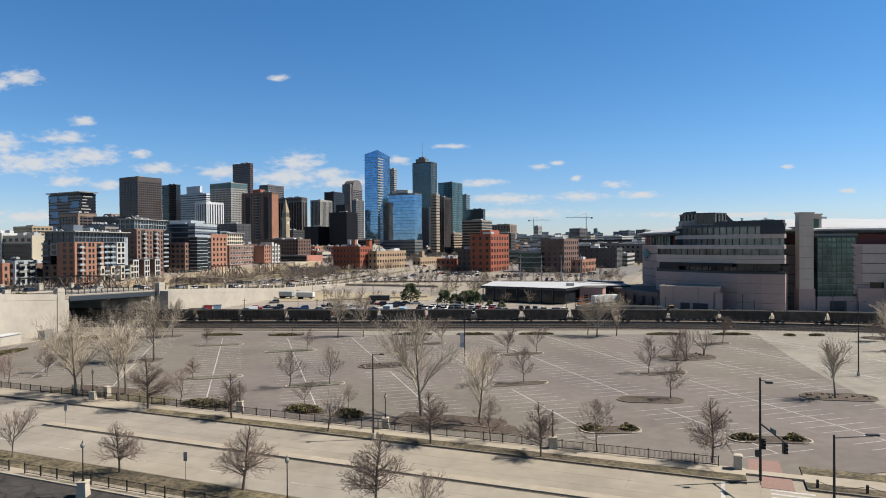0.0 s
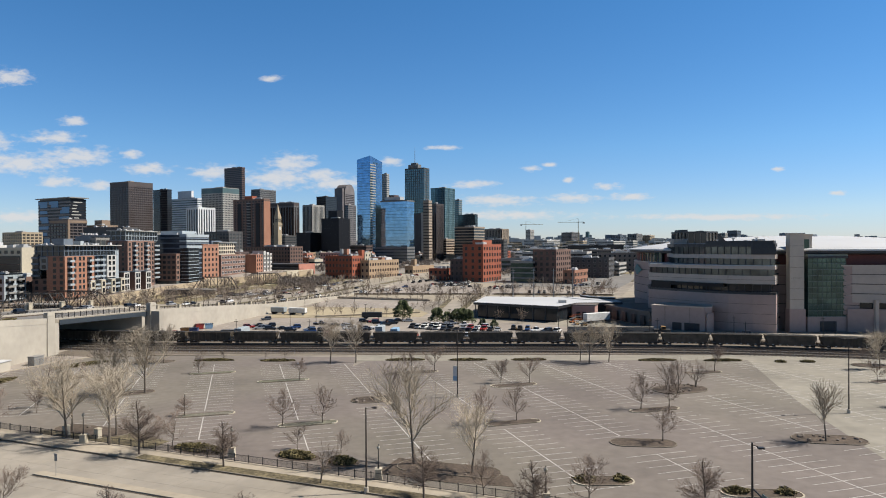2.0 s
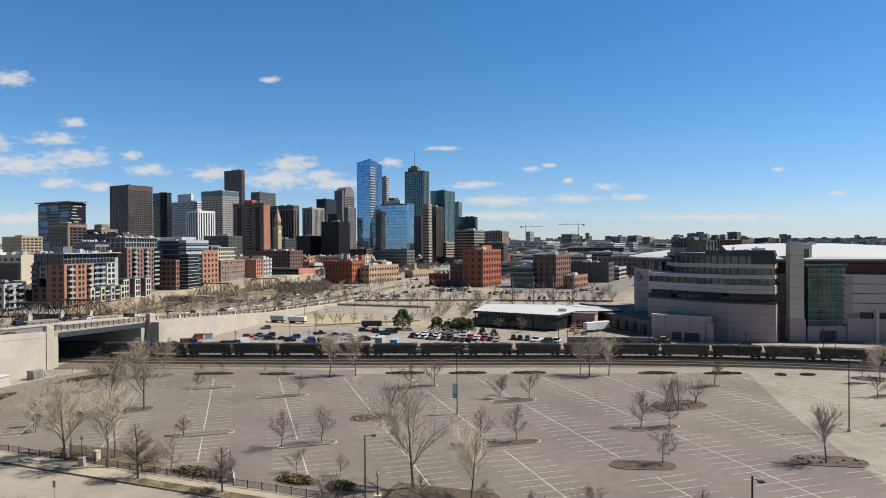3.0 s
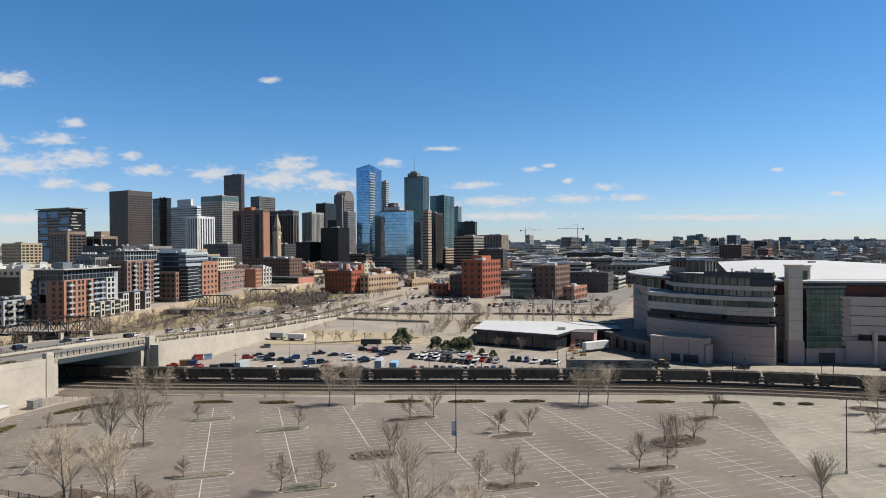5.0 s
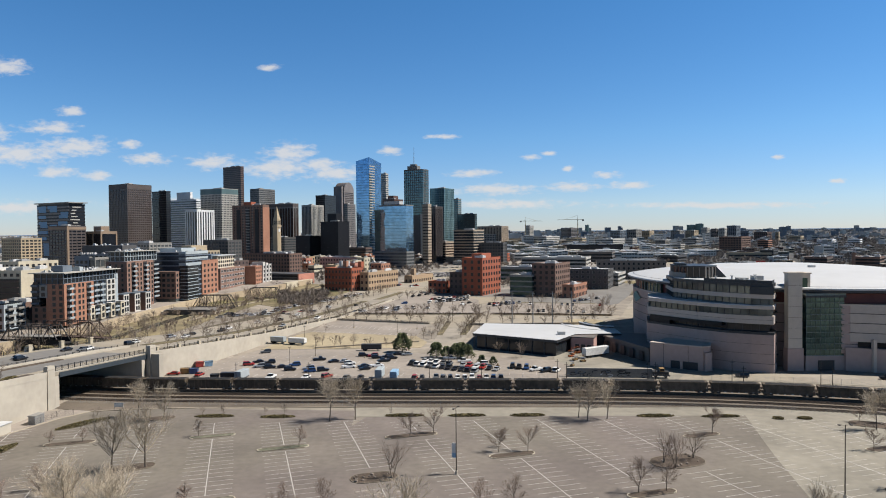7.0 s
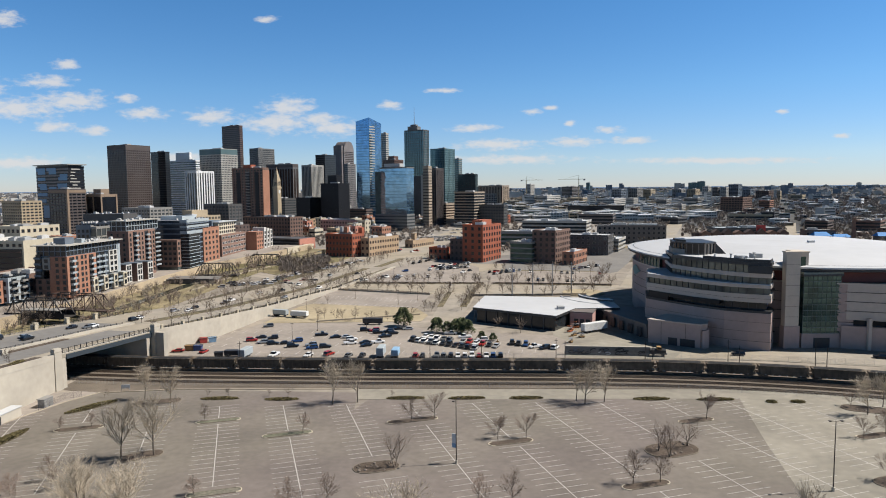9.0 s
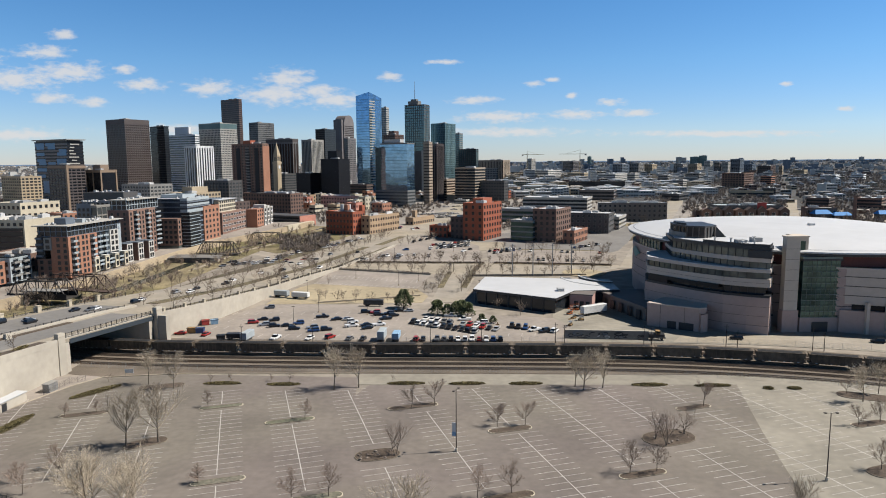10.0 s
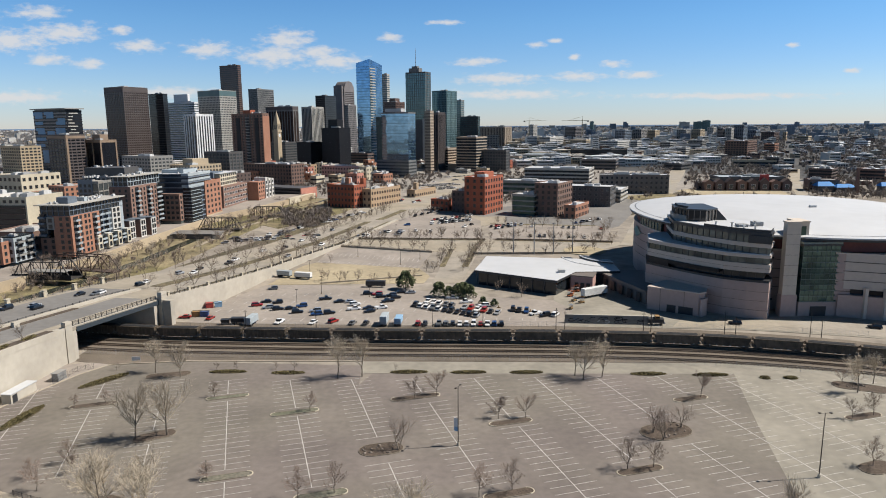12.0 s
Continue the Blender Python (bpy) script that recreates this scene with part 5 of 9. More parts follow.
for c in (7.5, 21.4):
    part("glazed_bay", Shape().box(c - 2.2, c + 2.2, -0.12, 0.3, 5, 30), "glass_dark", b)
    gallery(b, "a", c, [5.6 + 3.05 * k for k in range(8)], 3.9, 1.5, off=0.12)
part("balcony_wing", Shape().box(32, 38, 2.2, 12, 0, 30.2), "panel_dark", b)
gallery(b, "a", 35.2, [5.6 + 3.05 * k for k in range(8)], 6.4, 2.6, off=-2.0)
storeys(b, 1.2, 40, 2.0, 13, 30.8, 36.8, 2, 3.2, bar="panel_blue")
part("roof_slab", Shape().box(0, 41, 0.8, 14, 36.8, 37.2), "tower_conc", b)
clutter(b, 4, 36, 4, 12, 37.2, 14, 2)

# pale gridded block behind it, and the dark penthouses
b = building("apartment_block", "pale grey gridded apartment block with large windows", -222.6, 444, 14, 22, 36, wall="panel_grey", glass="glass_grey", style="grid", fl=5.6, bay=5.4, sp=0.16, pw=0.1, cat="apartments", units=0)
part("side_face", Shape().box(-0.2, 0.3, 4, 14, 0, 35.4), "panel_slate", b)
openings(b, "b", (6, 9, 12), [4 + 3.3 * k for k in range(9)], 1.6, 1.9, 0.2)
part("corner_glass", Shape().box(21, 26, 0.4, 12, 0, 37), "panel_blue", b, "pale blue glazed corner")
openings(b, "a", (23.5,), [3 + 3.4 * k for k in range(9)], 3.2, 2.0, -0.4)
clutter(b, 2, 20, 2, 12, 36.3, 12, 3)
b = block("apartment_block", "dark slate apartment block with a tall dark penthouse", -213, 462, 6.5)
part("wall", Shape().box(0, 26, 0, 30, 0, 35), "panel_slate", b)
part("penthouse", Shape().box(2, 20, 1, 30, 35, 40.5), "panel_dark", b, "windowless dark metal penthouse")
part("penthouse", Shape().box(20, 26, 2, 16, 35, 39), "panel_slate", b)
openings(b, "b", [2.5 + 3.2 * k for k in range(9)], [28.5, 31.6], 1.8, 1.8)
clutter(b, 3, 25, 2, 28, 40.5, 8, 4)

# slate office block with a pale blue top, a dark brick wing and a striped glass corner
b = block("office_block", "slate glass block with pale blue top storeys and brick wing", -174.5, 474, 5.5, cat="office")
part("glazing", Shape().box(0.4, 35, 0.4, 27, 0, 36), "glass_slate", b)
for k in range(10):
    part("spandrel", rect_ring(0, 35.3, 0, 27.3, 1.0 + 3.6 * k, 1.9 + 3.6 * k, 0.5), "panel_slate", b)
for z0, z1 in ((26.6, 28.6), (31.0, 32.4), (34.6, 36.6)):
    part("pale_band", rect_ring(-0.15, 35.5, -0.15, 5, z0, z1, 0.6), "panel_blue", b)
part("roof", Shape().box(0.3, 35, 0.3, 27, 36.0, 36.3), "roof_white", b)
part("roof_screen", rect_ring(6, 28, 6, 22, 36.3, 39.0, 0.4), "panel_blue", b)
clutter(b, 2, 33, 2, 25, 36.3, 16, 5)
part("brick_wing", Shape().box(-8, 0, 3.4, 17.6, 4.2, 23), "brick_tower", b, "dark brick lower wing")
part("wing_base", Shape().box(-7.4, 0, 3.8, 17.2, 0, 4.2), "glass_ribbon", b, "glazed ground storey")
openings(b, "b", [5.4 + 3.3 * k for k in range(4)], [5.6 + 3.5 * k for k in range(5)], 2.0, 1.8, 8.0)
openings(b, "a", (-5.8, -2.4), [5.6 + 3.5 * k for k in range(5)], 1.7, 1.8, -3.4)
part("glass_corner", Shape().box(-2, 14, -2.4, 3.4, 0, 27), "glass_dark", b, "dark glass corner with white floor lines")
for k in range(11):
    part("floor_line", rect_ring(-2.15, 14.1, -2.55, 3.4, 3.2 + 2.35 * k, 3.55 + 2.35 * k, 0.3), "panel_blue", b)

# orange block with punched windows, and the long brick block with grey upper storeys
b = block("apartment_block", "orange brick apartment block with punched windows", -171.4, 498, 5.5)
part("wall", Shape().box(0, 27.6, 0, 8, 0, 28.8), "brick_orange", b)
part("wall_base", Shape().box(-0.15, 27.8, -0.15, 8.1, 0, 4), "stucco_tan", b)
openings(b, "a", (4.2, 10.4, 16.8, 23.2), [5.2 + 3.9 * k for k in range(6)], 2.3, 1.9)
openings(b, "b", (2, 5.6), [5.2 + 3.9 * k for k in range(6)], 1.3, 1.8)
part("parapet", rect_ring(-0.1, 27.7, -0.1, 8.1, 28.6, 29.4, 0.35), "brick_orange", b)
clutter(b, 2, 25, 2, 6, 28.8, 5, 6)
b = block("apartment_block", "brick apartment block with ribbon windows and pale upper storeys", -173, 545, 5.0)
part("wall", Shape().box(0, 51, 0, 16, 0, 21.5), "brick_tower", b)
part("shop_front", Shape().box(-0.2, 51.3, -0.25, 3, 0, 3.8), "glass_ribbon", b)
me = window_shape(3.6, 1.7).mesh("window", "trim_white", "glass_grey")
for k in range(9):
    for f in range(4):
        part("window", me, None, b, "", pose(3.4 + 5.5 * k, 0, 6.0 + 4.1 * f))
openings(b, "b", (3, 7.5, 12), [6.0 + 4.1 * k for k in range(4)], 1.8, 1.8)
part("upper_block", Shape().box(4, 38, 4, 16, 21.5, 31.6), "stucco_cream", b, "cream set-back storeys")
part("upper_block", Shape().box(0.5, 20, 8, 20, 21.5, 33), "panel_slate", b)
openings(b, "a", [7 + 4.2 * k for k in range(8)], [22.6, 25.8, 28.9], 2.2, 1.8, -4.0)
part("roof_slab", Shape().box(3, 39, 3, 17, 31.6, 32.0), "roof_white", b)
clutter(b, 5, 48, 3, 14, 21.5, 6, 7)
b = block("apartment_block", "brick and white apartment block with zigzag balconies", -158, 595, 5.0)
part("wall", Shape().box(0, 16, 0, 10, 0, 21), "brick_orange", b)
openings(b, "a", (3, 8, 13), [4 + 3.6 * k for k in range(5)], 1.7, 1.8)
for k in range(3):
    part("white_bay", Shape().box(17 + 8 * k, 22.4 + 8 * k, -0.6, 10, 0, 24 - 1.2 * k), "stucco_white", b, "white projecting bay")
    part("dark_slot", Shape().box(22.4 + 8 * k, 25 + 8 * k, 1.2, 10, 0, 22 - 1.2 * k), "brick_dark", b)
    openings(b, "a", (19.7 + 8 * k,), [3 + 3.8 * f for f in range(5)], 2.4, 2.2, 0.6)
clutter(b, 2, 38, 2, 8, 21, 6, 8)
solo("quay_wall", Shape().prism([(-136, 602), (-122, 652), (-118, 651), (-132, 600)], 5, 10.5), "stucco_cream", "pale lit retaining wall beside the parking deck", "wall", kind="structure")

b = building("apartment_block", "cream apartment block with plain lit end wall", -247, 405, 24, 34, 30.5, wall="stucco_cream", wf=(0.45, 0.5), style="solid", fl=3.4, bay=4, cat="apartments", top_mat="panel_dark", roof="roof_white", units=7, blank="a")
# dark glass sheet on the wall stands in for this face's shade
part("recess", Shape().box(-0.3, 0.2, 1, 22, 2, 22), "glass_dark", b, "dark sheet for a shaded recess with balconies")
for f in range(6):
    part("recess_floor", Shape().box(-0.9, 0.2, 1.5, 21.5, 3 + 3.4 * f, 3.4 + 3.4 * f), "brick_dark", b)
building("apartment_block", "white stuccoed apartment block with small windows", -266, 406, 24, 17, 32, wall="stucco_white", wf=(0.35, 0.4), style="solid", fl=3.3, bay=3.4, cat="apartments", top_mat="panel_dark", roof="roof_white", units=5)
building("brick_loft", "low dark brick wing below the cream block", -225, 372, 26, 34, 15, wall="brick_brown", style="solid", fl=3.6, bay=3.6, cat="apartments", top_mat="panel_dark", units=3)
building("brick_loft", "orange brick apartment block", -216, 330, 9, 9, 17, wall="brick_orange", style="solid", fl=3.3, bay=3.2, cat="apartments", top_mat="panel_dark")
b = building("apartment_block", "pale blue-grey apartment block with balconies", -213, 335, 9, 15, 18, wall="panel_blue", wf=(0.62, 0.62), style="solid", fl=3.3, bay=3.2, cat="apartments", top_mat="panel_dark")
for c in (4, 11):
    gallery(b, "a", c, [3 + 3.3 * k for k in range(3)], 5.0, 1.4, "panel_grey")
part("roof_terrace", Shape().box(1, 14, 1, 8, 11, 13.2), "glass_dark", b)
b = building("apartment_block", "cream block with large windows on a brick base", -400, 652, 36, 44, 23, 20, wall="stucco_cream", wf=(0.5, 0.42), style="solid", fl=7.6, bay=6.0, cat="apartments", top_mat="brick_brown", units=5)
part("brick_base", Shape().box(-0.4, 44.6, -0.4, 36.4, 0, 7.4), "brick_orange", b)
building("brick_loft", "low orange brick loft building", -331, 600, 24, 34, 17, wall="brick_orange", style="solid", fl=4.2, bay=4.6, cat="loft", top_mat="brick_dark")
building("apartment_block", "grey apartment block with white balconies", -274, 650, 42, 26, 40, wall="panel_grey", glass="glass_grey", style="grid", fl=3.4, bay=4, cat="apartments")
building("apartment_block", "tan stepped apartment block", -233, 640, 28, 38, 32, wall="stucco_tan", style="solid", fl=3.4, bay=3.6, cat="apartments", top_mat="panel_dark", pent=6)
building("apartment_block", "dark apartment block with white frames", -214, 700, 37, 19, 41, wall="panel_dark", glass="glass_grey", style="grid", fl=3.4, bay=4.5, cat="apartments")
building("brick_loft", "long dark brick loft with arched roof plant", -162, 752, 73, 21, 24, wall="brick_brown", style="solid", fl=4.0, bay=4.2, cat="loft", top_mat="brick_dark", units=7)
building("brick_loft", "dark brick corner block with balconies", -205, 690, 40, 20, 20, wall="brick_dark", style="solid", fl=4.0, bay=4.2, cat="loft", top_mat="brick_brown", units=4)
b = building("brick_loft", "red brick loft with corner turret and roof tanks", -71, 573, 29, 17, 19, wall="brick_red", style="solid", fl=4.0, bay=3.4, cat="loft", top_mat="brick_dark")
part("turret", Shape().box(13.4, 17.2, -0.3, 3.4, 20, 25), "brick_red", b)
part("lift_head", Shape().box(1, 4, 6, 10, 21, 26), "brick_orange", b)
for x, y in ((4, 14), (5, 8)):
    part("roof_tank", Shape().tube((x, y, 21.3), (x, y, 26), 1.8, 1.8, 12, cap=True), "roof_white", b)
building("brick_loft", "cream and brick loft row", -57, 576, 9, 46, 15, wall="brick_tan", style="solid", fl=3.9, bay=3.6, cat="loft", top_mat="brick_brown", units=4)
b = building("brick_shop", "cream brick depot with small tower", -22, 645, 9, 40, 6.6, wall="brick_tan", style="solid", fl=4, bay=4, cat="shop", top_mat="brick_dark", roof="roof_grey")
part("turret", Shape().box(5, 9, 1, 5, 8, 14), "brick_tan", b)

# ---- arena ----
AX, AY, AA, AB = 172.0, 326.0, 74.0, 80.0


def oval(s, n=72, z=0.0):
    return [(AX + AA * s * math.copysign(abs(math.cos(t)) ** 0.92, math.cos(t)), AY + AB * s * math.copysign(abs(math.sin(t)) ** 0.92, math.sin(t)), z) for t in (2 * math.pi * i / n for i in range(n))]


ar = thing("arena", "large oval sports arena of pinkish-grey panels under a white roof", "arena", pose(0, 0, 0))
part("lower_wall", Shape().loft([oval(0.962, z=-0.5), oval(0.962, z=6.0)]), "arena_stone", ar)
part("backing", Shape().loft([oval(0.957, z=5.5), oval(0.957, z=24.4)], caps=False), "joint", ar)
for k in range(5):
    z = 6.0 + k * 3.66
    part("wall_band", Shape().loft([oval(0.965, z=z + 0.22), oval(0.965, z=z + 3.66)], caps=False), "arena_stone", ar)
part("drum", Shape().loft([oval(0.945, z=24), oval(0.945, z=30)], caps=False), "arena_red", ar, "dark red recessed drum")
part("ledge", Shape().loft([oval(0.967, z=24.3), oval(0.967, z=24.8), oval(0.92, z=24.8)], caps=False), "arena_light", ar)
part("fascia", Shape().loft([oval(0.945, z=28.6), oval(0.995, z=29.2), oval(0.995, z=29.9)], caps=False), "dark_metal", ar)
part("roof", Shape().loft([oval(0.985, z=29.9), oval(1.0, z=30.1), oval(1.0, z=30.7), oval(0.97, z=31.1), oval(0.88, z=32.2), oval(0.75, z=33.5), oval(0.5, z=35.3), oval(0.25, z=36.4), oval(0.06, z=36.7)]), "roof_white", ar, "shallow white membrane roof")
part("roof_seam", Shape().loft([oval(0.966, z=31.18), oval(0.960, z=31.22)], caps=False), "dark_metal", ar)
part("roof_hatch", Shape().box(168, 170.5, 300, 302, 34.8, 37.0), "roof_unit", ar)
lg = [(AX + AA * 0.972 * math.copysign(abs(math.cos(t)) ** 0.92, math.cos(t)), AY + AB * 0.972 * math.copysign(abs(math.sin(t)) ** 0.92, math.sin(t))) for t in (math.pi * (0.935 + 0.009 * k) for k in range(8))]
part("emblem", Shape().loft([[(x, y, 17.5 + abs(k - 3.5) * 0.9), (x, y, 23.5 - abs(k - 3.5) * 0.9), (x * 0.999 + 0.17, y, 23.5 - abs(k - 3.5) * 0.9), (x * 0.999 + 0.17, y, 17.5 + abs(k - 3.5) * 0.9)] for k, (x, y) in enumerate(lg)]), "logo_teal", ar, "plain teal emblem")

def rim(s, t, z):
    return (AX + AA * s * math.copysign(abs(math.cos(t)) ** 0.92, math.cos(t)), AY + AB * s * math.copysign(abs(math.sin(t)) ** 0.92, math.sin(t)), z)


gt = [math.pi * (0.985 + 0.013 * k) for k in range(8)]
part("gallery_glazing", Shape().loft([[rim(0.962, t, 24.8), rim(0.962, t, 28.9), rim(0.94, t, 28.9), rim(0.94, t, 24.8)] for t in gt]), "glass_green", ar, "green glazed gallery under the eaves")
for t in gt:
    x, y, z = rim(0.964, t, 24.8)
    part("gallery_post", Shape().box(x - 0.12, x + 0.12, y - 0.12, y + 0.12, 24.8, 28.9), "steel_grey", ar)

# office wing with a curved front
WING = [(95, 302), (90, 285), (95.8, 274.5), (103, 263.2), (110.6, 254.2), (117.6, 249.4), (124.6, 246), (129, 253), (131.5, 272), (150, 290), (125, 312)]


def wing_plan(inset):
    cx, cy = 122, 276
    return [(x + (cx - x) * inset / 26, y + (cy - y) * inset / 26) for x, y in WING]


def wing_prism(name, z0, z1, inset, m, label=""):
    part(name, Shape().prism(wing_plan(inset), z0, z1), m, wing, label)


wing = thing("arena_office_wing", "curved office wing of the arena with stone bands and ribbon windows", "office wing")
wing_prism("podium", -0.3, 14.0, 0, "arena_stone")
wing_prism("podium_base", -0.3, 3.2, -0.12, "arena_stone")
UPPER = [(104, 304), (99.6, 283), (102.2, 275.4), (106.6, 266), (112.6, 256.6), (118.2, 250.4), (124.6, 246), (129, 253), (131.5, 272), (150, 290), (125, 312)]


def upper_plan(inset):
    cx, cy = 124, 276
    return [(x + (cx - x) * inset / 24, y + (cy - y) * inset / 24) for x, y in UPPER]


def upper_prism(name, z0, z1, inset, m, label=""):
    part(name, Shape().prism(upper_plan(inset), z0, z1), m, wing, label)


wing_prism("glazing", 14.0, 17.9, 2.6, "glass_dark", "dark terrace glazing")
wing_prism("terrace_rail", 14.0, 14.9, 0.1, "dark_metal")
wing_prism("stone_band", 17.9, 21.0, 0.3, "arena_light")
wing_prism("glazing", 21.0, 23.4, 0.9, "glass_ribbon", "ribbon glazing")
wing_prism("stone_band", 23.4, 24.6, 0.3, "arena_light")
wing_prism("terrace_slab", 24.6, 24.9, 0.5, "roof_white")
upper_prism("glazing", 24.8, 27.3, 0.8, "glass_ribbon", "ribbon glazing")
upper_prism("stone_band", 27.3, 28.9, 0.3, "arena_light")
upper_prism("glazing", 28.9, 31.8, 0.9, "glass_ribbon", "bright ribbon glazing")
upper_prism("roof", 31.8, 33.0, 0.5, "dark_metal")
upper_prism("roof_deck", 33.0, 33.15, 1.5, "roof_white")
pm_ = Shape().box(-0.12, 0.12, -0.12, 0.12, 0, 1).mesh("window_post", "dark_metal")
for plan, z0, z1 in ((wing_plan(2.5), 14.9, 17.9), (wing_plan(0.8), 21.0, 23.4), (upper_plan(0.7), 24.9, 27.3), (upper_plan(0.8), 28.9, 31.8)):
    for x, y, a in along(plan[:7], 2.9):
        part("window_post", pm_, None, wing, "", pose(x, y, z0, 0, 0, a) @ Matrix.Diagonal((1, 1, z1 - z0, 1)))
# deep dark panels in the top storey at its two ends
part("corner_panel", Shape().prism([(117.6, 250.6), (124.5, 245.8), (124.9, 246.6), (118, 251.4)], 28.9, 31.8), "dark_metal", wing)
part("roof_rail", Shape().prism(strip([(107, 267), (112.8, 257.6), (118.4, 251.4), (124.4, 247.4), (128.4, 253.6)], 0.12), 33.0, 34.1), "dark_metal", wing)
# stone joints round the podium and the bands
for z in (3.2, 6.8, 10.4):
    wing_prism("joint", z, z + 0.09, -0.03 if z > 3.3 else -0.15, "joint")
wing_prism("joint", 19.4, 19.49, 0.27, "joint")
# canopy over the terrace
part("terrace_canopy", Shape().prism([(91, 284.2), (95.4, 274), (102.5, 262.7), (109, 255), (112, 258.5), (105, 268), (97, 284)], 16.5, 17.9), "black_facade", wing)
part("terrace_screen", Shape().prism([(91, 284.6), (95.9, 274.6), (96.5, 275), (91.8, 285)], 14.9, 16.5), "black_facade", wing)
# plant room on the wing's roof
pr = [(105.5, 300), (103.4, 290), (105.6, 282), (112, 278.5), (118.4, 283), (119, 300)]
part("plant_room", Shape().prism(pr, 33.0, 37.6), "glass_dark", wing)
part("plant_room_roof", Shape().prism([(x + (x - 112) * 0.05, y + (y - 289) * 0.05) for x, y in pr], 37.6, 38.2), "dark_metal", wing)
part("plant_room_top", Shape().prism([(105.8, 298), (104.4, 290), (106.4, 284), (110, 296)], 38.2, 39.0), "dark_metal", wing)
part("plant_louvre", Shape().prism([(104.6, 300), (102.6, 290), (105, 281.4), (105.6, 282), (103.4, 290), (105.5, 300)], 33.0, 35.2), "panel_grey", wing)
part("plant_slope", Shape().loft([[(118.4, 283, 33.0), (119, 299, 33.0), (119, 299, 38), (118.4, 283, 38)], [(122.6, 282, 33.0), (123, 298, 33.0), (123, 298, 33.3), (122.6, 282, 33.3)]]), "dark_metal", wing)
for x, y, a in along([(105.3, 300), (103.2, 290), (105.4, 281.8), (112, 278.2), (118.6, 282.8)], 2.4):
    part("louvre_post", Shape().box(-0.14, 0.14, -0.14, 0.14, 33.0, 37.6), "panel_mid", wing, "", pose(x, y, 0, 0, 0, a))
for x, y, h in ((116, 262, 2.0), (119.5, 259, 1.2), (123, 257, 1.6), (113, 270, 1.4), (126, 264, 2.2)):
    part("roof_vent", Shape().tube((x, y, 33), (x, y, 33 + h), 0.35, 0.35, 8, cap=True).box(x - 0.5, x + 0.5, y - 0.5, y + 0.5, 33 + h, 33.2 + h), "roof_unit", wing)
part("rooftop_unit", Shape().box(126, 129.5, 264, 268, 33.1, 34.8), "roof_unit", wing)
part("rooftop_unit", Shape().box(119, 122.6, 262, 266, 33.1, 34.2), "roof_unit", wing)
part("box_hall", Shape().prism([(84.2, 263), (100.4, 251.2), (103.4, 252.4), (107, 260), (95, 274)], -0.3, 9.0), "arena_stone", wing)
part("box_hall_roof", Shape().prism([(83.9, 263), (100.4, 250.8), (103.7, 252.2), (107, 260), (95, 274)], 9.0, 9.4), "arena_light", wing)
part("gate", Shape().prism([(90.6, 258.2), (98.8, 252.2), (99, 252.6), (90.8, 258.6)], 0, 3.0), "dark_metal", wing)
part("gate_post", Shape().prism([(93.4, 256.0), (94.2, 255.4), (94.5, 255.8), (93.7, 256.4)], 0, 3.1), "arena_stone", wing)
rd = [(100.6 + 4.4 * math.cos(a), 254.8 + 4.4 * math.sin(a)) for a in [-1.5 + 0.2 * k for k in range(11)]]
part("round_bay", Shape().prism(rd + [(101, 262)], -0.3, 7.0), "arena_stone", wing, "rounded lower bay")
for x, y in ((88.4, 260), (96, 254.5)):
    part("joint", Shape().box(x - 0.06, x + 0.06, y - 0.12, y + 0.3, 0, 9.0), "joint", wing)

tw = thing("arena_tower", "square beige stone stair tower beside the arena entrance", "tower")
part("shaft", Shape().box(132.1, 137.4, 250.4, 253.4, -0.3, 36.4), "arena_pale", tw)
part("base", Shape().box(131.8, 137.8, 250.1, 253.7, -0.3, 8.4), "arena_stone", tw)
part("shaft", Shape().box(137.4, 142.6, 254.4, 262, 24, 36.0), "arena_pale", tw)
part("window", Shape().box(138.4, 141.4, 254.2, 254.5, 27, 34.5), "glass_green", tw)
part("cap", Shape().box(131.8, 137.7, 250.1, 253.7, 36.4, 36.9).box(137.7, 142.9, 254.1, 262.3, 36.0, 36.5), "arena_pale", tw)
for k in range(8):
    part("joint", Shape().box(132.05, 137.45, 250.35, 250.5, 4 + 4 * k, 4.08 + 4 * k), "joint", tw)
at = thing("arena_atrium", "green glass entrance atrium with a grid of mullions", "atrium")
part("glazing", Shape().box(139.2, 153.4, 251.0, 266, 5.2, 27.4), "glass_atrium", at)
part("base", Shape().box(138.8, 154, 250.6, 266, -0.3, 5.4), "arena_stone", at)
part("cornice", Shape().box(138.8, 154, 250.4, 266, 27.3, 28.1), "dark_metal", at)
for k in range(9):
    part("mullion", Shape().box(139.2 + k * 1.775 - 0.035, 139.2 + k * 1.775 + 0.035, 250.85, 251.05, 5.4, 27.3), "atrium_frame", at)
for k in range(11):
    part("transom", Shape().box(139.1, 153.5, 250.74, 251.04, 5.4 + k * 2.2, 5.62 + k * 2.2), "atrium_frame", at)
for k in range(10):
    part("inner_floor", Shape().box(139.3, 153.3, 250.93, 251.03, 5.62 + k * 2.2, 6.3 + k * 2.2), "glass_green", at, "darker spandrel glass")
part("roof_box", Shape().box(139.4, 152, 254, 266, 28.1, 29.2), "panel_slate", at)
part("roof_rail", rect_ring(138.9, 153.9, 250.5, 260, 28.1, 28.9, 0.06), "atrium_frame", at)
part("doorway", Shape().box(143.5, 149.5, 250.3, 250.7, 0, 3.8), "dark_metal", at)
part("link", Shape().box(127, 134, 263, 280, -0.3, 30.2), "glass_dark", at, "dark recessed link")
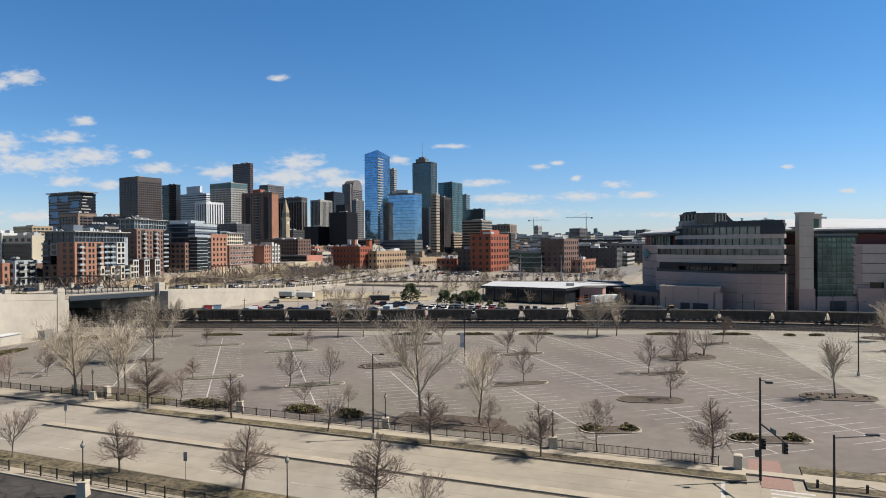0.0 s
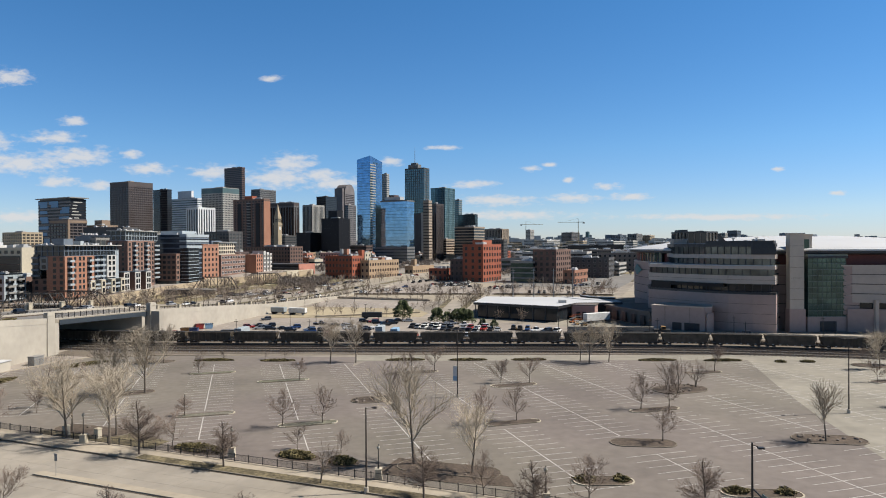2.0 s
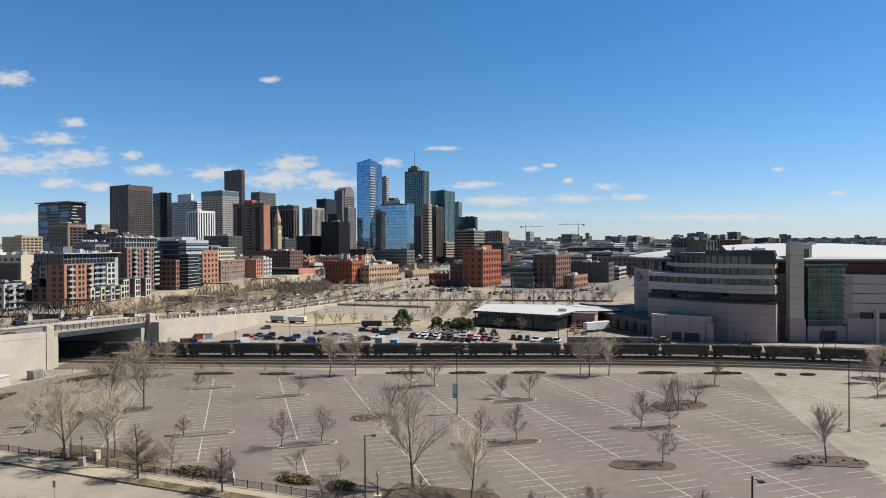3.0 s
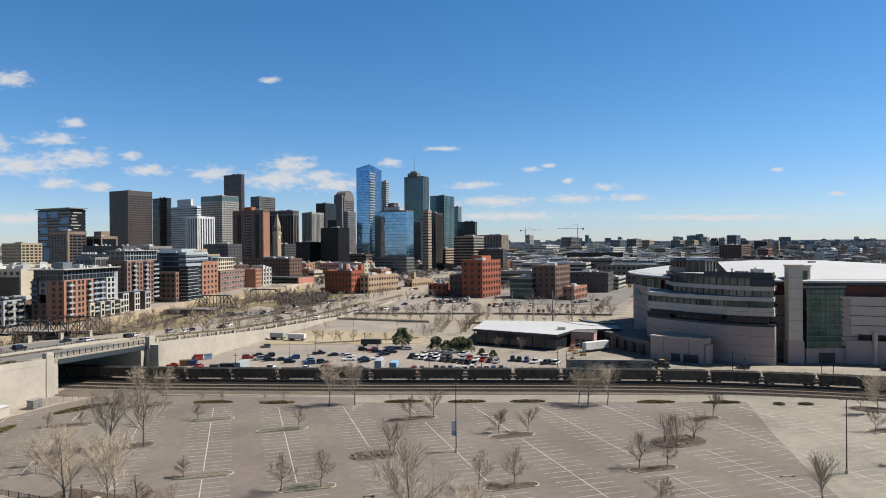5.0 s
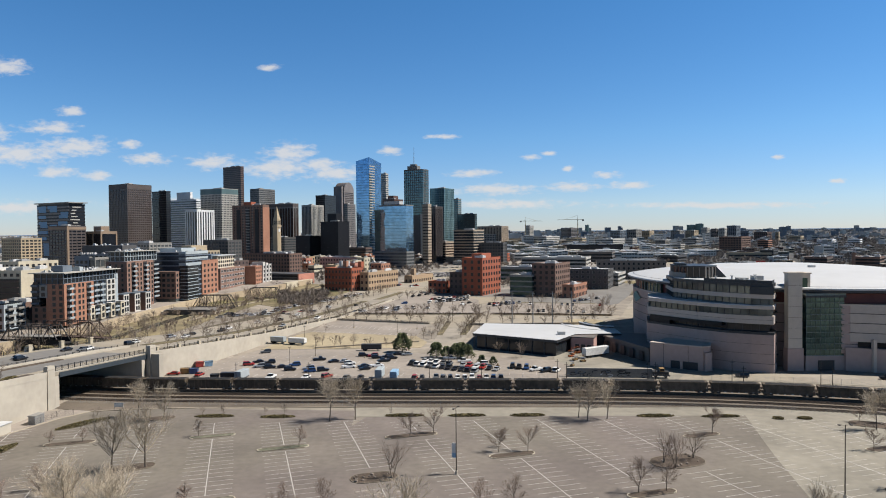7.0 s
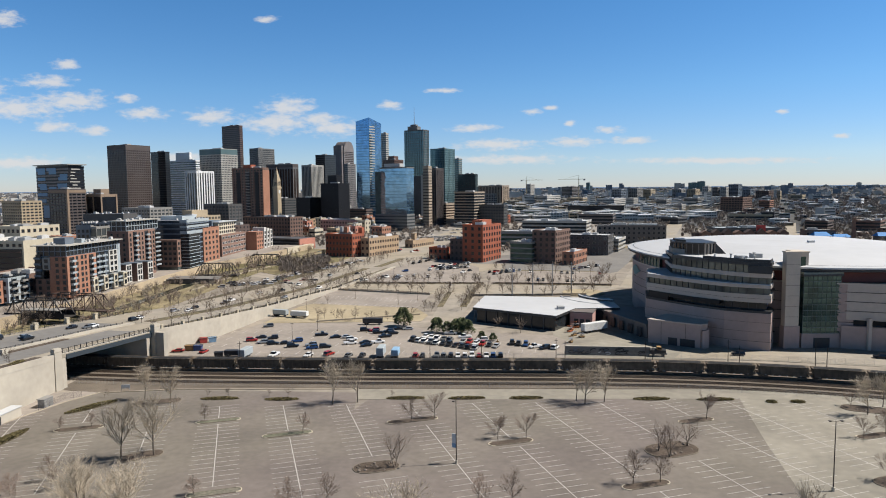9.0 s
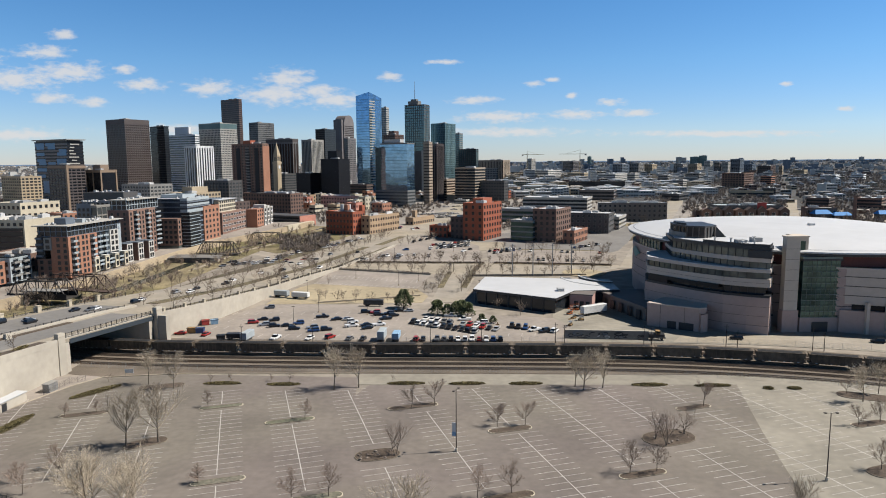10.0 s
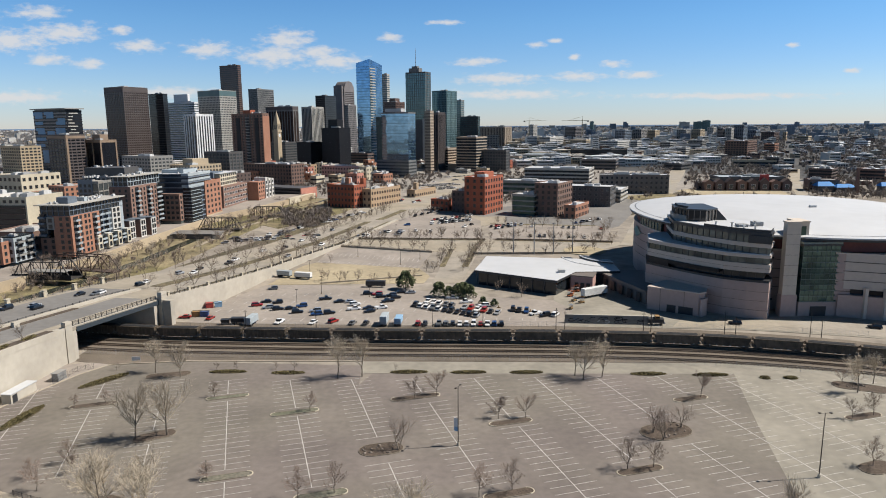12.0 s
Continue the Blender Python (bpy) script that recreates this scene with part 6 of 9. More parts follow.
for k in range(6):
    part("link_floor", Shape().box(127.5, 133, 259.5, 264, 4.2 + 4.2 * k, 4.8 + 4.2 * k), "dark_metal", at)
part("front_wall", Shape().prism([(153.4, 249.8), (171, 241.8), (190, 236), (200, 250), (160, 262)], -0.3, 8.6), "arena_stone", at)
part("front_wall", Shape().prism([(153.6, 251.2), (171, 243.4), (190, 238), (200, 250), (160, 262)], 10.8, 24.8), "arena_light", at)
part("strip_window", Shape().prism([(153.6, 251.8), (171, 244), (190, 238.4), (200, 250), (160, 262)], 8.6, 10.8), "glass_dark", at)
for k in range(3):
    part("joint", Shape().prism([(153.5, 251.1), (171, 243.3), (171, 243.5), (153.6, 251.3)], 14 + 3.6 * k, 14.25 + 3.6 * k), "joint", at)
for x, y in ((161, 245.2), (167, 242.6)):
    part("pilaster", Shape().box(x, x + 1.2, y, y + 1.5, 0, 12), "arena_light", at)

# low hall with a white roof
sd = thing("low_hall", "low dark hall under a broad white roof", "hall")
HALL = [(17, 308), (51.5, 284.5), (63, 302), (84, 303), (86, 330), (25, 342)]
hc = (50, 312)
part("wall", Shape().prism([(x + (hc[0] - x) * 0.06, y + (hc[1] - y) * 0.06) for x, y in HALL], -0.3, 5.8), "glass_dark", sd)
part("roof", Shape().prism(HALL, 5.8, 6.9, 1, 0), ("roof_white", "dark_metal"), sd)
for x, y, a in along([(18, 308.6), (51, 286)], 5.8):
    part("column", Shape().tube((x, y, 0), (x, y, 5.9), 0.22, 0.22, 8), "panel_dark", sd)
part("rooftop_unit", Shape().box(55, 58, 300, 303, 6.9, 8.2), "roof_unit", sd)
part("brick_wing", Shape().prism([(60, 297), (69, 293), (74, 306), (72, 322), (60, 322)], 0, 6.2), "paint_pink", sd)
part("wing_roof", Shape().prism([(59.7, 296.7), (69.2, 292.6), (74.4, 306), (72.4, 322), (60, 322)], 6.2, 6.6), "panel_mid", sd)
for k in range(3):
    part("wing_door", Shape().prism([(61.6 + 2.4 * k, 296 - 1.07 * k), (63.2 + 2.4 * k, 295.3 - 1.07 * k), (63.3 + 2.4 * k, 295.6 - 1.07 * k), (61.7 + 2.4 * k, 296.3 - 1.07 * k)], 0, 3.4), "dark_metal", sd)
dk = thing("loading_dock", "grey loading dock with deep doorways", "loading dock")
part("wall", Shape().prism([(74, 312), (86, 270), (95, 272), (96, 306)], -0.3, 5.4), "panel_mid", dk)
part("roof", Shape().prism([(73, 313), (85.2, 268.6), (96, 272), (97, 308)], 5.4, 6.0), "panel_mid", dk)
for k in range(6):
    x, y = 75.2 + k * 1.9, 307 - k * 6.6
    part("door", Shape().prism([(x - 0.5, y - 1.4), (x - 0.3, y - 1.4), (x - 1.1, y + 1.4), (x - 1.3, y + 1.4)], 0, 4.0), "dark_metal", dk)
ca = thing("canopy", "pale curved entrance canopy", "canopy")
for k, (r0, r1, z) in enumerate(((16, 20, 7.2), (24, 29, 6.4))):
    ring0 = [(92 + r0 * math.cos(a), 338 + r0 * math.sin(a)) for a in [math.pi + 0.15 * i for i in range(9)]]
    ring1 = [(92 + r1 * math.cos(a), 338 + r1 * math.sin(a)) for a in [math.pi + 0.15 * i for i in range(9)]]
    part("canopy_roof", Shape().prism(ring1 + ring0[::-1], z, z + 0.35), "dark_metal", ca)
    part("canopy_edge", Shape().prism(ring1 + [(92 + (r1 - 0.7) * math.cos(a), 338 + (r1 - 0.7) * math.sin(a)) for a in [math.pi + 0.15 * i for i in range(9)]][::-1], z + 0.35, z + 0.7), "roof_white", ca)
    part("canopy_wall", Shape().prism([(x * 0.98 + 92 * 0.02, y * 0.98 + 338 * 0.02) for x, y in ring1] + ring0[::-1], -0.2, z), "panel_dark", ca)

# ---- trees ----


def grow(seed, h=8.0, levels=4, form="spread", trunk=0.25, twig=0.022, girth=0.022, stems=1):
    """A leafless tree: trunk and limbs in one mesh, twigs in another."""
    r = random.Random(seed)
    wood, fine = Shape(), Shape()

    def limb(p, d, length, rad, lev):
        segs = (5, 3, 2, 1, 1)[min(lev, 4)]
        sides = (7, 5, 3, 3, 3)[min(lev, 4)]
        out = wood if lev < (1 if form == "vase" else 2) else fine
        kids = counts[lev] if lev < levels else 0
        if form == "cone" and lev and kids:
            kids = max(1, round(kids * min(1.0, length / (h * (0.3 if lev == 1 else 0.12)))))
        wob = (0.035 if form == "cone" else 0.055) if lev == 0 else 0.10 if form == "vase" else 0.10 if form == "cone" else 0.14
        for s in range(segs):
            d = (d + Vector((r.gauss(0, wob), r.gauss(0, wob), r.gauss(0.13 if lev == 1 and form != "cone" else 0.0 if form == "cone" and lev == 1 else 0.04, 0.05)))).normalized()
            q = p + d * length / segs
            ra, rb = rad * (1 - 0.66 * s / segs), rad * (1 - 0.66 * (s + 1) / segs)
            out.tube(p, q, max(ra, twig * 0.6), max(rb, twig * 0.4), sides)
            share = kids * (s + 1) // segs - kids * s // segs
            for _ in range(share):
                f = r.uniform(0.0, 1.0)
                at = (s + f) / segs
                if lev == 0 and at < trunk:
                    at = r.uniform(trunk, 1.0 if form != "cone" else 0.7)
                    f = 1.0
                o = p.lerp(q, f)
                if lev == 0:
                    later.append((at, d.copy(), rad, length))
                    continue
                spawn(o, d, length, rad, lev, at)
            p = q
            if lev == 0:
                line.append(p.copy())
        if lev in (1, 2) and lev < levels:
            for sgn in (-1, 1):
                u = d.orthogonal().normalized()
                limb(p, (d + u * sgn * 0.4 + Vector((r.gauss(0, .1), r.gauss(0, .1), 0.06))).normalized(), length * 0.45, rad * 0.34, lev + 1)

    def spawn(o, d, length, rad, lev, at):
        f0 = max(0.0, (at - trunk) / (1 - trunk))
        ang = radians(r.uniform(*turn_) if lev else splay[1] + (splay[0] - splay[1]) * f0 + r.gauss(0, 7))
        u = d.orthogonal().normalized()
        u.rotate(Matrix.Rotation(r.uniform(0, 6.283), 3, d))
        e = (d * math.cos(ang) + u * math.sin(ang) + Vector((0, 0, 0.12))).normalized()
        if lev == 0:
            k = (0.32 * (1.0 - f0) ** 0.85 + 0.04) * r.uniform(0.85, 1.1) if form == "cone" else r.uniform(0.46, 0.74) * (0.55 + 0.75 * math.sin(math.pi * (0.22 + 0.66 * f0)))
        else:
            k = r.uniform(0.36, 0.6)
        if lev == 0 and form == "vase":
            k = r.uniform(0.68, 0.98) * (1.0 - 0.5 * f0)
        limb(o, e, length * k, max(rad * ((0.5 if form == "vase" else 0.42) if lev else (0.5 if form == "vase" else 0.36) * (1.25 - at * 0.6)), twig), lev + 1)

    counts = ((46, 7, 4, 3, 0) if form == "cone" else (11, 5, 5, 3, 0)) if levels == 4 else (9, 5, 2, 0, 0)
    if form == "vase":
        counts = (11, 6, 6, 3, 0)
    turn_ = (22, 48) if form == "vase" else (30, 58) if form == "cone" else (22, 52)
    splay = (16, 57) if form == "vase" else (42, 74) if form == "cone" else (22, 74)
    for k in range(stems):
        lean = Vector((r.gauss(0, 0.03), r.gauss(0, 0.03), 1)) if stems == 1 else Vector((0.3 * math.cos(k * 2.1 + seed), 0.3 * math.sin(k * 2.1 + seed), 1))
        later, line = [], [Vector((0, 0, -0.1))]
        limb(Vector((0, 0, -0.1)), lean.normalized(), h * (0.66 if form == "spread" else 0.74 if form == "vase" else 0.92), h * girth * (1.0 if stems == 1 else 0.7), 0)
        for at, d, rad, length in later:
            i = min(int(at * (len(line) - 1)), len(line) - 2)
            spawn(line[i].lerp(line[i + 1], at * (len(line) - 1) - i), d, length, rad, 0, at)
    top = max(v[2] for v in wood.v + fine.v)
    k = h / top
    for s in (wood, fine):
        s.v = [(x * k, y * k, z * k) for x, y, z in s.v]
    return wood, fine


def tree_kind(label, bark, twig_mat, **kw):
    wood, fine = grow(**kw)
    t = solo("tree", wood.mesh("trunk", bark), bark, label, "tree", pose(0, -900, -40))
    part("crown", fine, twig_mat, t, "bare limbs and fine twigs")
    return t


KINDS = {
    "spread": [tree_kind("leafless young street tree with brown twigs", "bark", "twig", seed=k, h=8, form="spread", trunk=0.38, twig=0.02, girth=0.02) for k in (1, 2, 3, 4)],
    "cone": [tree_kind("leafless pyramid-shaped street tree with dense brown twigs", "bark", "twig", seed=k, h=8, form="cone", trunk=0.24, twig=0.016, girth=0.02) for k in (5, 6, 7)],
    "big": [tree_kind("large leafless tree with pale spreading limbs", "bark_mid", "twig_pale", seed=k, h=14, form="vase", trunk=0.27, twig=0.026, girth=0.02) for k in (11, 12, 13, 14)],
    "multi": [tree_kind("leafless several-stemmed tree with grey-brown bark", "bark_mid", "twig", seed=k, h=9, form="spread", trunk=0.34, twig=0.028, stems=2, girth=0.03, levels=3) for k in (21, 22)],
    "small": [tree_kind("small leafless street tree seen far off", "bark", "twig_small", seed=k, h=7, form="spread", trunk=0.3, twig=0.042, levels=3, girth=0.018) for k in (31, 32, 33)],
}
rt = random.Random(8)
TREES_A = (("big", -29.8, 188.8, 14), ("big", -22.9, 190.9, 13.3), ("big", -86.2, 195.4, 11.5), ("big", -77.2, 191.4, 12), ("spread", -62, 176.1, 5.1), ("big", -72.6, 150.6, 15.2), ("big", -65.9, 152.8, 15.6),
           ("spread", -97.2, 169.7, 4), ("spread", -90.3, 172.6, 4.2), ("spread", -86.6, 132.6, 4.7), ("spread", -79.7, 134.9, 5), ("cone", -49.3, 131.9, 4.3), ("spread", -33.8, 166, 5.6),
           ("spread", -6.8, 174, 6.3), ("spread", -0.6, 175.8, 7.4), ("multi", -9.3, 143.9, 8.4), ("spread", 15, 160, 6), ("spread", 22, 160.4, 6.6), ("spread", 7.9, 123.6, 7.4), ("spread", 14.8, 126, 7.6))
TREES_B = (("spread", 40.6, 134, 8), ("spread", 46.5, 134.7, 6.5), ("multi", 51.5, 151.2, 7.5), ("multi", 53, 147.8, 8.4), ("multi", 59.3, 154.1, 7.4), ("spread", 71.4, 172.8, 7.8), ("big", 40.4, 189.7, 10.5), ("big", 42.2, 186.5, 12.4), ("big", 48.1, 188.1, 12.7),
           ("spread", 115, 181.1, 5), ("big", 115.7, 174.9, 11.4), ("big", 123.8, 180.9, 10), ("spread", 104.3, 158.6, 5.6), ("spread", 110.7, 160.2, 6.5), ("spread", 94.1, 134.4, 7.4), ("spread", -21.4, 125.6, 7.6), ("spread", -28.4, 123.4, 7),
           ("small", -68.3, 197.3, 2.7), ("small", -62.2, 197.2, 3.1), ("small", -50, 196.9, 2.7), ("small", -44.3, 196.7, 3.1), ("small", -13.2, 195.9, 2.2), ("small", -99.4, 198.2, 2.7))
TREES_C = (("cone", -47.3, 107.2, 9), ("spread", -43.7, 111.3, 6.2), ("cone", -32, 100.9, 7), ("multi", -16.3, 93.5, 6.1), ("big", -3.6, 101.5, 16.6), ("big", 4.9, 97.4, 11.9), ("spread", 5.9, 88.2, 6.4), ("cone", -1.9, 87.4, 7.1), ("cone", 11.6, 81.8, 6.8), ("spread", 18.9, 83.8, 6.9),
           ("cone", 31.4, 79.2, 7.9), ("spread", -15.4, 107.4, 3.8), ("spread", -22.7, 109.1, 4), ("spread", 15.7, 164.4, 4.5), ("spread", 37.6, 112.1, 6.4), ("big", 64.5, 111.3, 10.6), ("big", -63.9, 116.8, 15.4), ("big", -65.2, 121.0, 12.5), ("big", -54.6, 112.6, 15.0), ("big", -56.1, 118.3, 14.2),
           ("spread", -82.9, 127.9, 6.4), ("spread", -82.5, 139.1, 6.4), ("spread", -53.4, 82.9, 6.5), ("cone", -37.4, 77.1, 6.2), ("cone", -21.5, 71.2, 7.3), ("cone", -6.8, 65.6, 7.6), ("spread", -1.8, 61, 5.6))


def plant(kind, x, y, h, z=0.0):
    proto = rt.choice(KINDS[kind])
    ref = {"spread": 8, "cone": 8, "big": 14, "multi": 9, "small": 7}[kind]
    k = h / ref
    t = copy_thing(proto, pose(x, y, z, 0, 0, rt.uniform(0, 360)) @ Matrix.Diagonal((k * rt.uniform(0.92, 1.08), k * rt.uniform(0.92, 1.08), k, 1)))
    t["group"] = "bare trees"
    return t


for kind, x, y, h in TREES_A + TREES_B + TREES_C:
    plant(kind, x, y, h)
# trees along the viaduct road, the creek and the lots behind
for k0, k1, f, n in ((4.15, 8.6, 0.055, 19), (4.7, 8.6, 0.415, 9), (4.5, 8.8, 0.97, 18), (0.4, 2.9, 0.06, 6)):
    for i in range(n):
        p = deck(f, k0 + (k1 - k0) * (i + rt.uniform(-0.45, 0.45)) / n)
        plant("small", p.x + rt.uniform(-1, 1), p.y, rt.uniform(5.0, 10.5), p.z)
for x, y, h in ((-93.6, 352.8, 9.2), (-87.9, 374.3, 6.5), (-58.3, 358.4, 5), (-47.4, 314.3, 6.1), (-44.5, 316.4, 5.6), (-38.5, 313.9, 6.9), (-56, 316.8, 6.4), (-53.8, 320.1, 5.6), (-31.2, 313.7, 5), (-23.1, 313.4, 5), (-5.9, 336.3, 6), (-12, 318, 6), (36, 283, 7), (28, 296, 5)):
    plant("small", x, y, h, land(x, y))
for i in range(80):
    y = rt.uniform(560, 900)
    x = rt.uniform(-0.25, 0.62) * y
    if abs(x - (118 + (y - 400) * 0.41)) > 16 and not (-100 < x < 40):
        plant("small", x, y, rt.uniform(6, 10), land(x, y))
for i in range(46):
    x, y = rt.uniform(-205, -140), rt.uniform(290, 540)
    x = -200 + (y - 290) * 0.28 + rt.uniform(-14, 22)
    plant("small", x, y, rt.uniform(5, 11), land(x, y))
for ax, ay, bx, by, n in ((-60, 424, 36, 421, 10), (38, 418, 108, 405, 10), (20, 378, 86, 378, 9), (12, 330, 27, 420, 9), (-2, 330, 8, 395, 6), (36, 470, 112, 462, 9), (-30, 500, 10, 560, 8), (-60, 429, 30, 422, 12), (36, 421, 108, 410, 10), (-104, 420, -66, 540, 12), (88, 380, 120, 470, 10), (-85, 420, -40, 560, 22), (-62, 404, -6, 386, 9)):
    for i in range(n):
        f = (i + rt.uniform(0.2, 0.8)) / n
        x, y = ax + (bx - ax) * f + rt.uniform(-2, 2), ay + (by - ay) * f + rt.uniform(-2, 2)
        plant("small", x, y, rt.uniform(5.5, 9), land(x, y))
for kind, x, y, h in (("big", -184, 360, 8), ("big", -174, 352, 9), ("spread", -168, 346, 7), ("big", -158, 366, 10), ("spread", -150, 350, 8), ("big", -192, 330, 9), ("spread", -176, 334, 7), ("big", -166, 386, 8), ("spread", -162, 402, 7), ("big", -152, 338, 8),
                      ("spread", -146, 372, 7), ("big", -214, 352, 11), ("spread", -206, 346, 9), ("big", -140, 392, 8), ("spread", -132, 410, 7)):
    plant(kind, x, y, h, land(x, y))
for proto in [p for ps in KINDS.values() for p in ps]:
    for c in list(proto.children):
        bpy.data.objects.remove(c)
    bpy.data.objects.remove(proto)

# evergreens
for x, y, h in ((-14.9, 299.8, 8.5), (0.3, 285.7, 6.5), (4.6, 284, 5), (8.6, 283.8, 6.2), (13.2, 282.6, 6), (18.6, 271.5, 3.4), (23, 268.6, 3.2), (11, 286, 6.2)):
    sh = Shape()
    for i in range(760):
        f = rt.random() ** 0.7
        rr = (0.10 + 0.54 * (1 - f) ** 0.6) * h * rt.uniform(0.6, 1.08) * (0.85 + 0.15 * math.sin(9 * f + x))
        a = rt.uniform(0, 6.283)
        c = Vector((rr * math.cos(a), rr * math.sin(a), h * (0.12 + 0.86 * f)))
        d = Vector((math.cos(a), math.sin(a), rt.uniform(-0.4, 0.5))) * h * 0.09
        o = Vector((-math.sin(a), math.cos(a), rt.uniform(-0.3, 0.3))) * h * 0.04
        sh.add([tuple(c - d * 0.4 - o), tuple(c - d * 0.4 + o), tuple(c + d), tuple(c + Vector((0, 0, h * 0.05)))], [(0, 1, 2), (0, 2, 3), (1, 3, 2), (0, 3, 1)])
    t = solo("evergreen", Shape().tube((0, 0, -0.1), (0, 0, h * 0.9), h * 0.03, 0.03, 6), "bark", "dark green bushy pine beside the parked cars", "tree", pose(x, y, land(x, y)), "pines")
    part("crown", sh, "needles", t)

# ---- islands in the car park ----
def bush(x, y, w, d, h, seed, parent):
    r = random.Random(seed)
    sh = Shape()
    for i in range(int(90 * w * d / 4) + 40):
        a, q = r.uniform(0, 6.283), math.sqrt(r.random())
        px, py = x + w / 2 * q * math.cos(a), y + d / 2 * q * math.sin(a)
        z = h * (1 - 0.7 * q * q) * r.uniform(0.55, 1.0)
        s = r.uniform(0.12, 0.26)
        sh.add([(px + r.gauss(0, s), py + r.gauss(0, s), z + r.uniform(-.1, .25)) for _ in range(3)] + [(px, py, max(0.02, z - 0.45))], [(0, 1, 2), (0, 1, 3), (1, 2, 3), (2, 0, 3)])
    return part("shrub", sh, "shrub", parent)


def island(cx, cy, length, width, turn, fillm="mulch", shrubs=0.0, rocks=0, seed=0):
    it = thing("planting_island", "kerbed planting island of bare soil in the car park", "planting island", pose(cx, cy, 0, 0, 0, turn), "car park islands")
    def pill(L, W):
        return [(sx * (L / 2 - W / 2) + W / 2 * math.cos(a), W / 2 * math.sin(a)) for sx, a0 in ((1, -math.pi / 2), (-1, math.pi / 2)) for a in (a0 + math.pi * i / 6 for i in range(7))]
    o, i_ = pill(length, width), pill(length - 0.3, width - 0.3)
    n = len(o)
    sh = Shape()
    vs = [(x, y, 0) for x, y in o] + [(x, y, 0.16) for x, y in o] + [(x, y, 0.16) for x, y in i_] + [(x, y, 0.0) for x, y in i_]
    sh.add(vs, [(r * n + k, r * n + (k + 1) % n, (r + 1) * n + (k + 1) % n, (r + 1) * n + k) for r in range(3) for k in range(n)])
    part("kerb", sh, "kerb", it)
    # kerb ends take a pale colour that stands in for sun on them
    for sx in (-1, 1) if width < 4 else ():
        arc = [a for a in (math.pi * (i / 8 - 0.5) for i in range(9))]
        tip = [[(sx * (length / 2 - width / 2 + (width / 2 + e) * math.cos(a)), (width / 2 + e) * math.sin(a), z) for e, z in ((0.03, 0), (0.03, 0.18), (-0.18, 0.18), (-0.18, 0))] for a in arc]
        part("kerb_tip", Shape().loft(tip), "stone_cream", it, "kerb end in a paler colour for sunlight")
    part("soil", Shape().prism(i_, 0.0, 0.12), fillm, it)
    r = random.Random(seed)
    if shrubs:
        for e, f in ((-0.3, 0.34), (0.3, 0.24)):
            bush(e * length, 0.1 * width, length * f, width * 0.7, 0.75, seed + int(e * 10), it)
    for k in range(rocks):
        x, y, s = r.uniform(-0.42, 0.42) * length, r.uniform(-0.35, 0.35) * width, r.uniform(0.16, 0.42)
        pts = [[(x + s * q * math.cos(a) * r.uniform(.8, 1.2), y + s * q * math.sin(a) * r.uniform(.8, 1.2), z * s + 0.1) for a in (math.pi / 3 * e for e in range(6))] for z, q in ((0, 1), (0.6, 0.9), (0.95, 0.4))]
        part("rock", Shape().loft(pts), "rock", it)
    return it


BAY = math.degrees(math.atan2(d_bay.y, d_bay.x))
for k, (x, y, L, W, turn, f, s, n) in enumerate((
    (-13.4, 144.4, 10.5, 6.0, 14, "mulch", 0, 16), (-6.4, 174.6, 14, 2.6, BAY, "mulch", 0, 0), (-37.6, 165.4, 12.5, 2.4, BAY, "island_fill", 0, 0), (-58.4, 176, 11.5, 2.2, BAY, "island_fill", 0, 0),
    (-45.4, 132.6, 11, 2.4, BAY, "island_fill", 0, 0), (18, 158.2, 11.5, 2.6, BAY, "mulch", 0, 0), (43.2, 133.6, 11, 2.6, BAY, "mulch", 0, 0), (68.3, 171.8, 10.5, 2.6, BAY, "mulch", 0, 0),
    (55, 152.2, 13.5, 8.5, 20, "mulch", 0, 18), (-68.8, 152.4, 10, 4.5, 30, "mulch", 0, 0), (-93, 171.4, 12, 2.6, BAY, "mulch", 0, 0), (107.6, 159.4, 11, 2.8, BAY, "mulch", 0, 0), (94.6, 133.6, 9, 5, 20, "mulch", 0, 0),
    (34, 111.2, 11, 4.6, -6, "mulch", 0, 0), (65.6, 112.2, 12, 5.6, -10, "mulch", 0, 16), (23, 93.4, 8.5, 3.6, 0, "mulch", 0.7, 0), (42.6, 88.2, 10.5, 3.2, -6, "mulch", 0.55, 0),
    (119, 178.4, 15, 6, -24, "mulch", 0, 8), (-81.5, 193.4, 13, 4, 15, "mulch", 0, 0), (14, 124.6, 11, 2.6, BAY, "mulch", 0, 0), (-24, 125, 11, 2.6, BAY, "island_fill", 0, 0),
    (1.5, 99, 16, 5, -18, "mulch", 0, 6), (-62, 121.6, 16, 5, -20, "mulch", 0, 5))):
    island(x, y, L, W, turn, f, s, n, k)
rs = random.Random(3)
for x0, x1, y in ((-69.8, -58.5, 195.4), (-50.6, -40.5, 194.0), (-14.8, -3.4, 193.7), (3.5, 14.5, 193), (21.3, 31.5, 192.5), (57.1, 67.7, 190.2), (75.2, 86, 189), (94, 97, 186.3), (100.9, 104.9, 186)):
    b = thing("planting_bed", "low bed of dry brown-green shrubs", "planting bed", pose((x0 + x1) / 2, y, 0.02), "beds by the railway")
    bush(0, 0, x1 - x0, 2.4, 0.55, int(x0), b)
    part("soil", Shape().prism([((x1 - x0) / 2 * math.cos(a), 1.3 * math.sin(a)) for a in (math.pi / 8 * i for i in range(16))], 0, 0.06), "mulch", b)

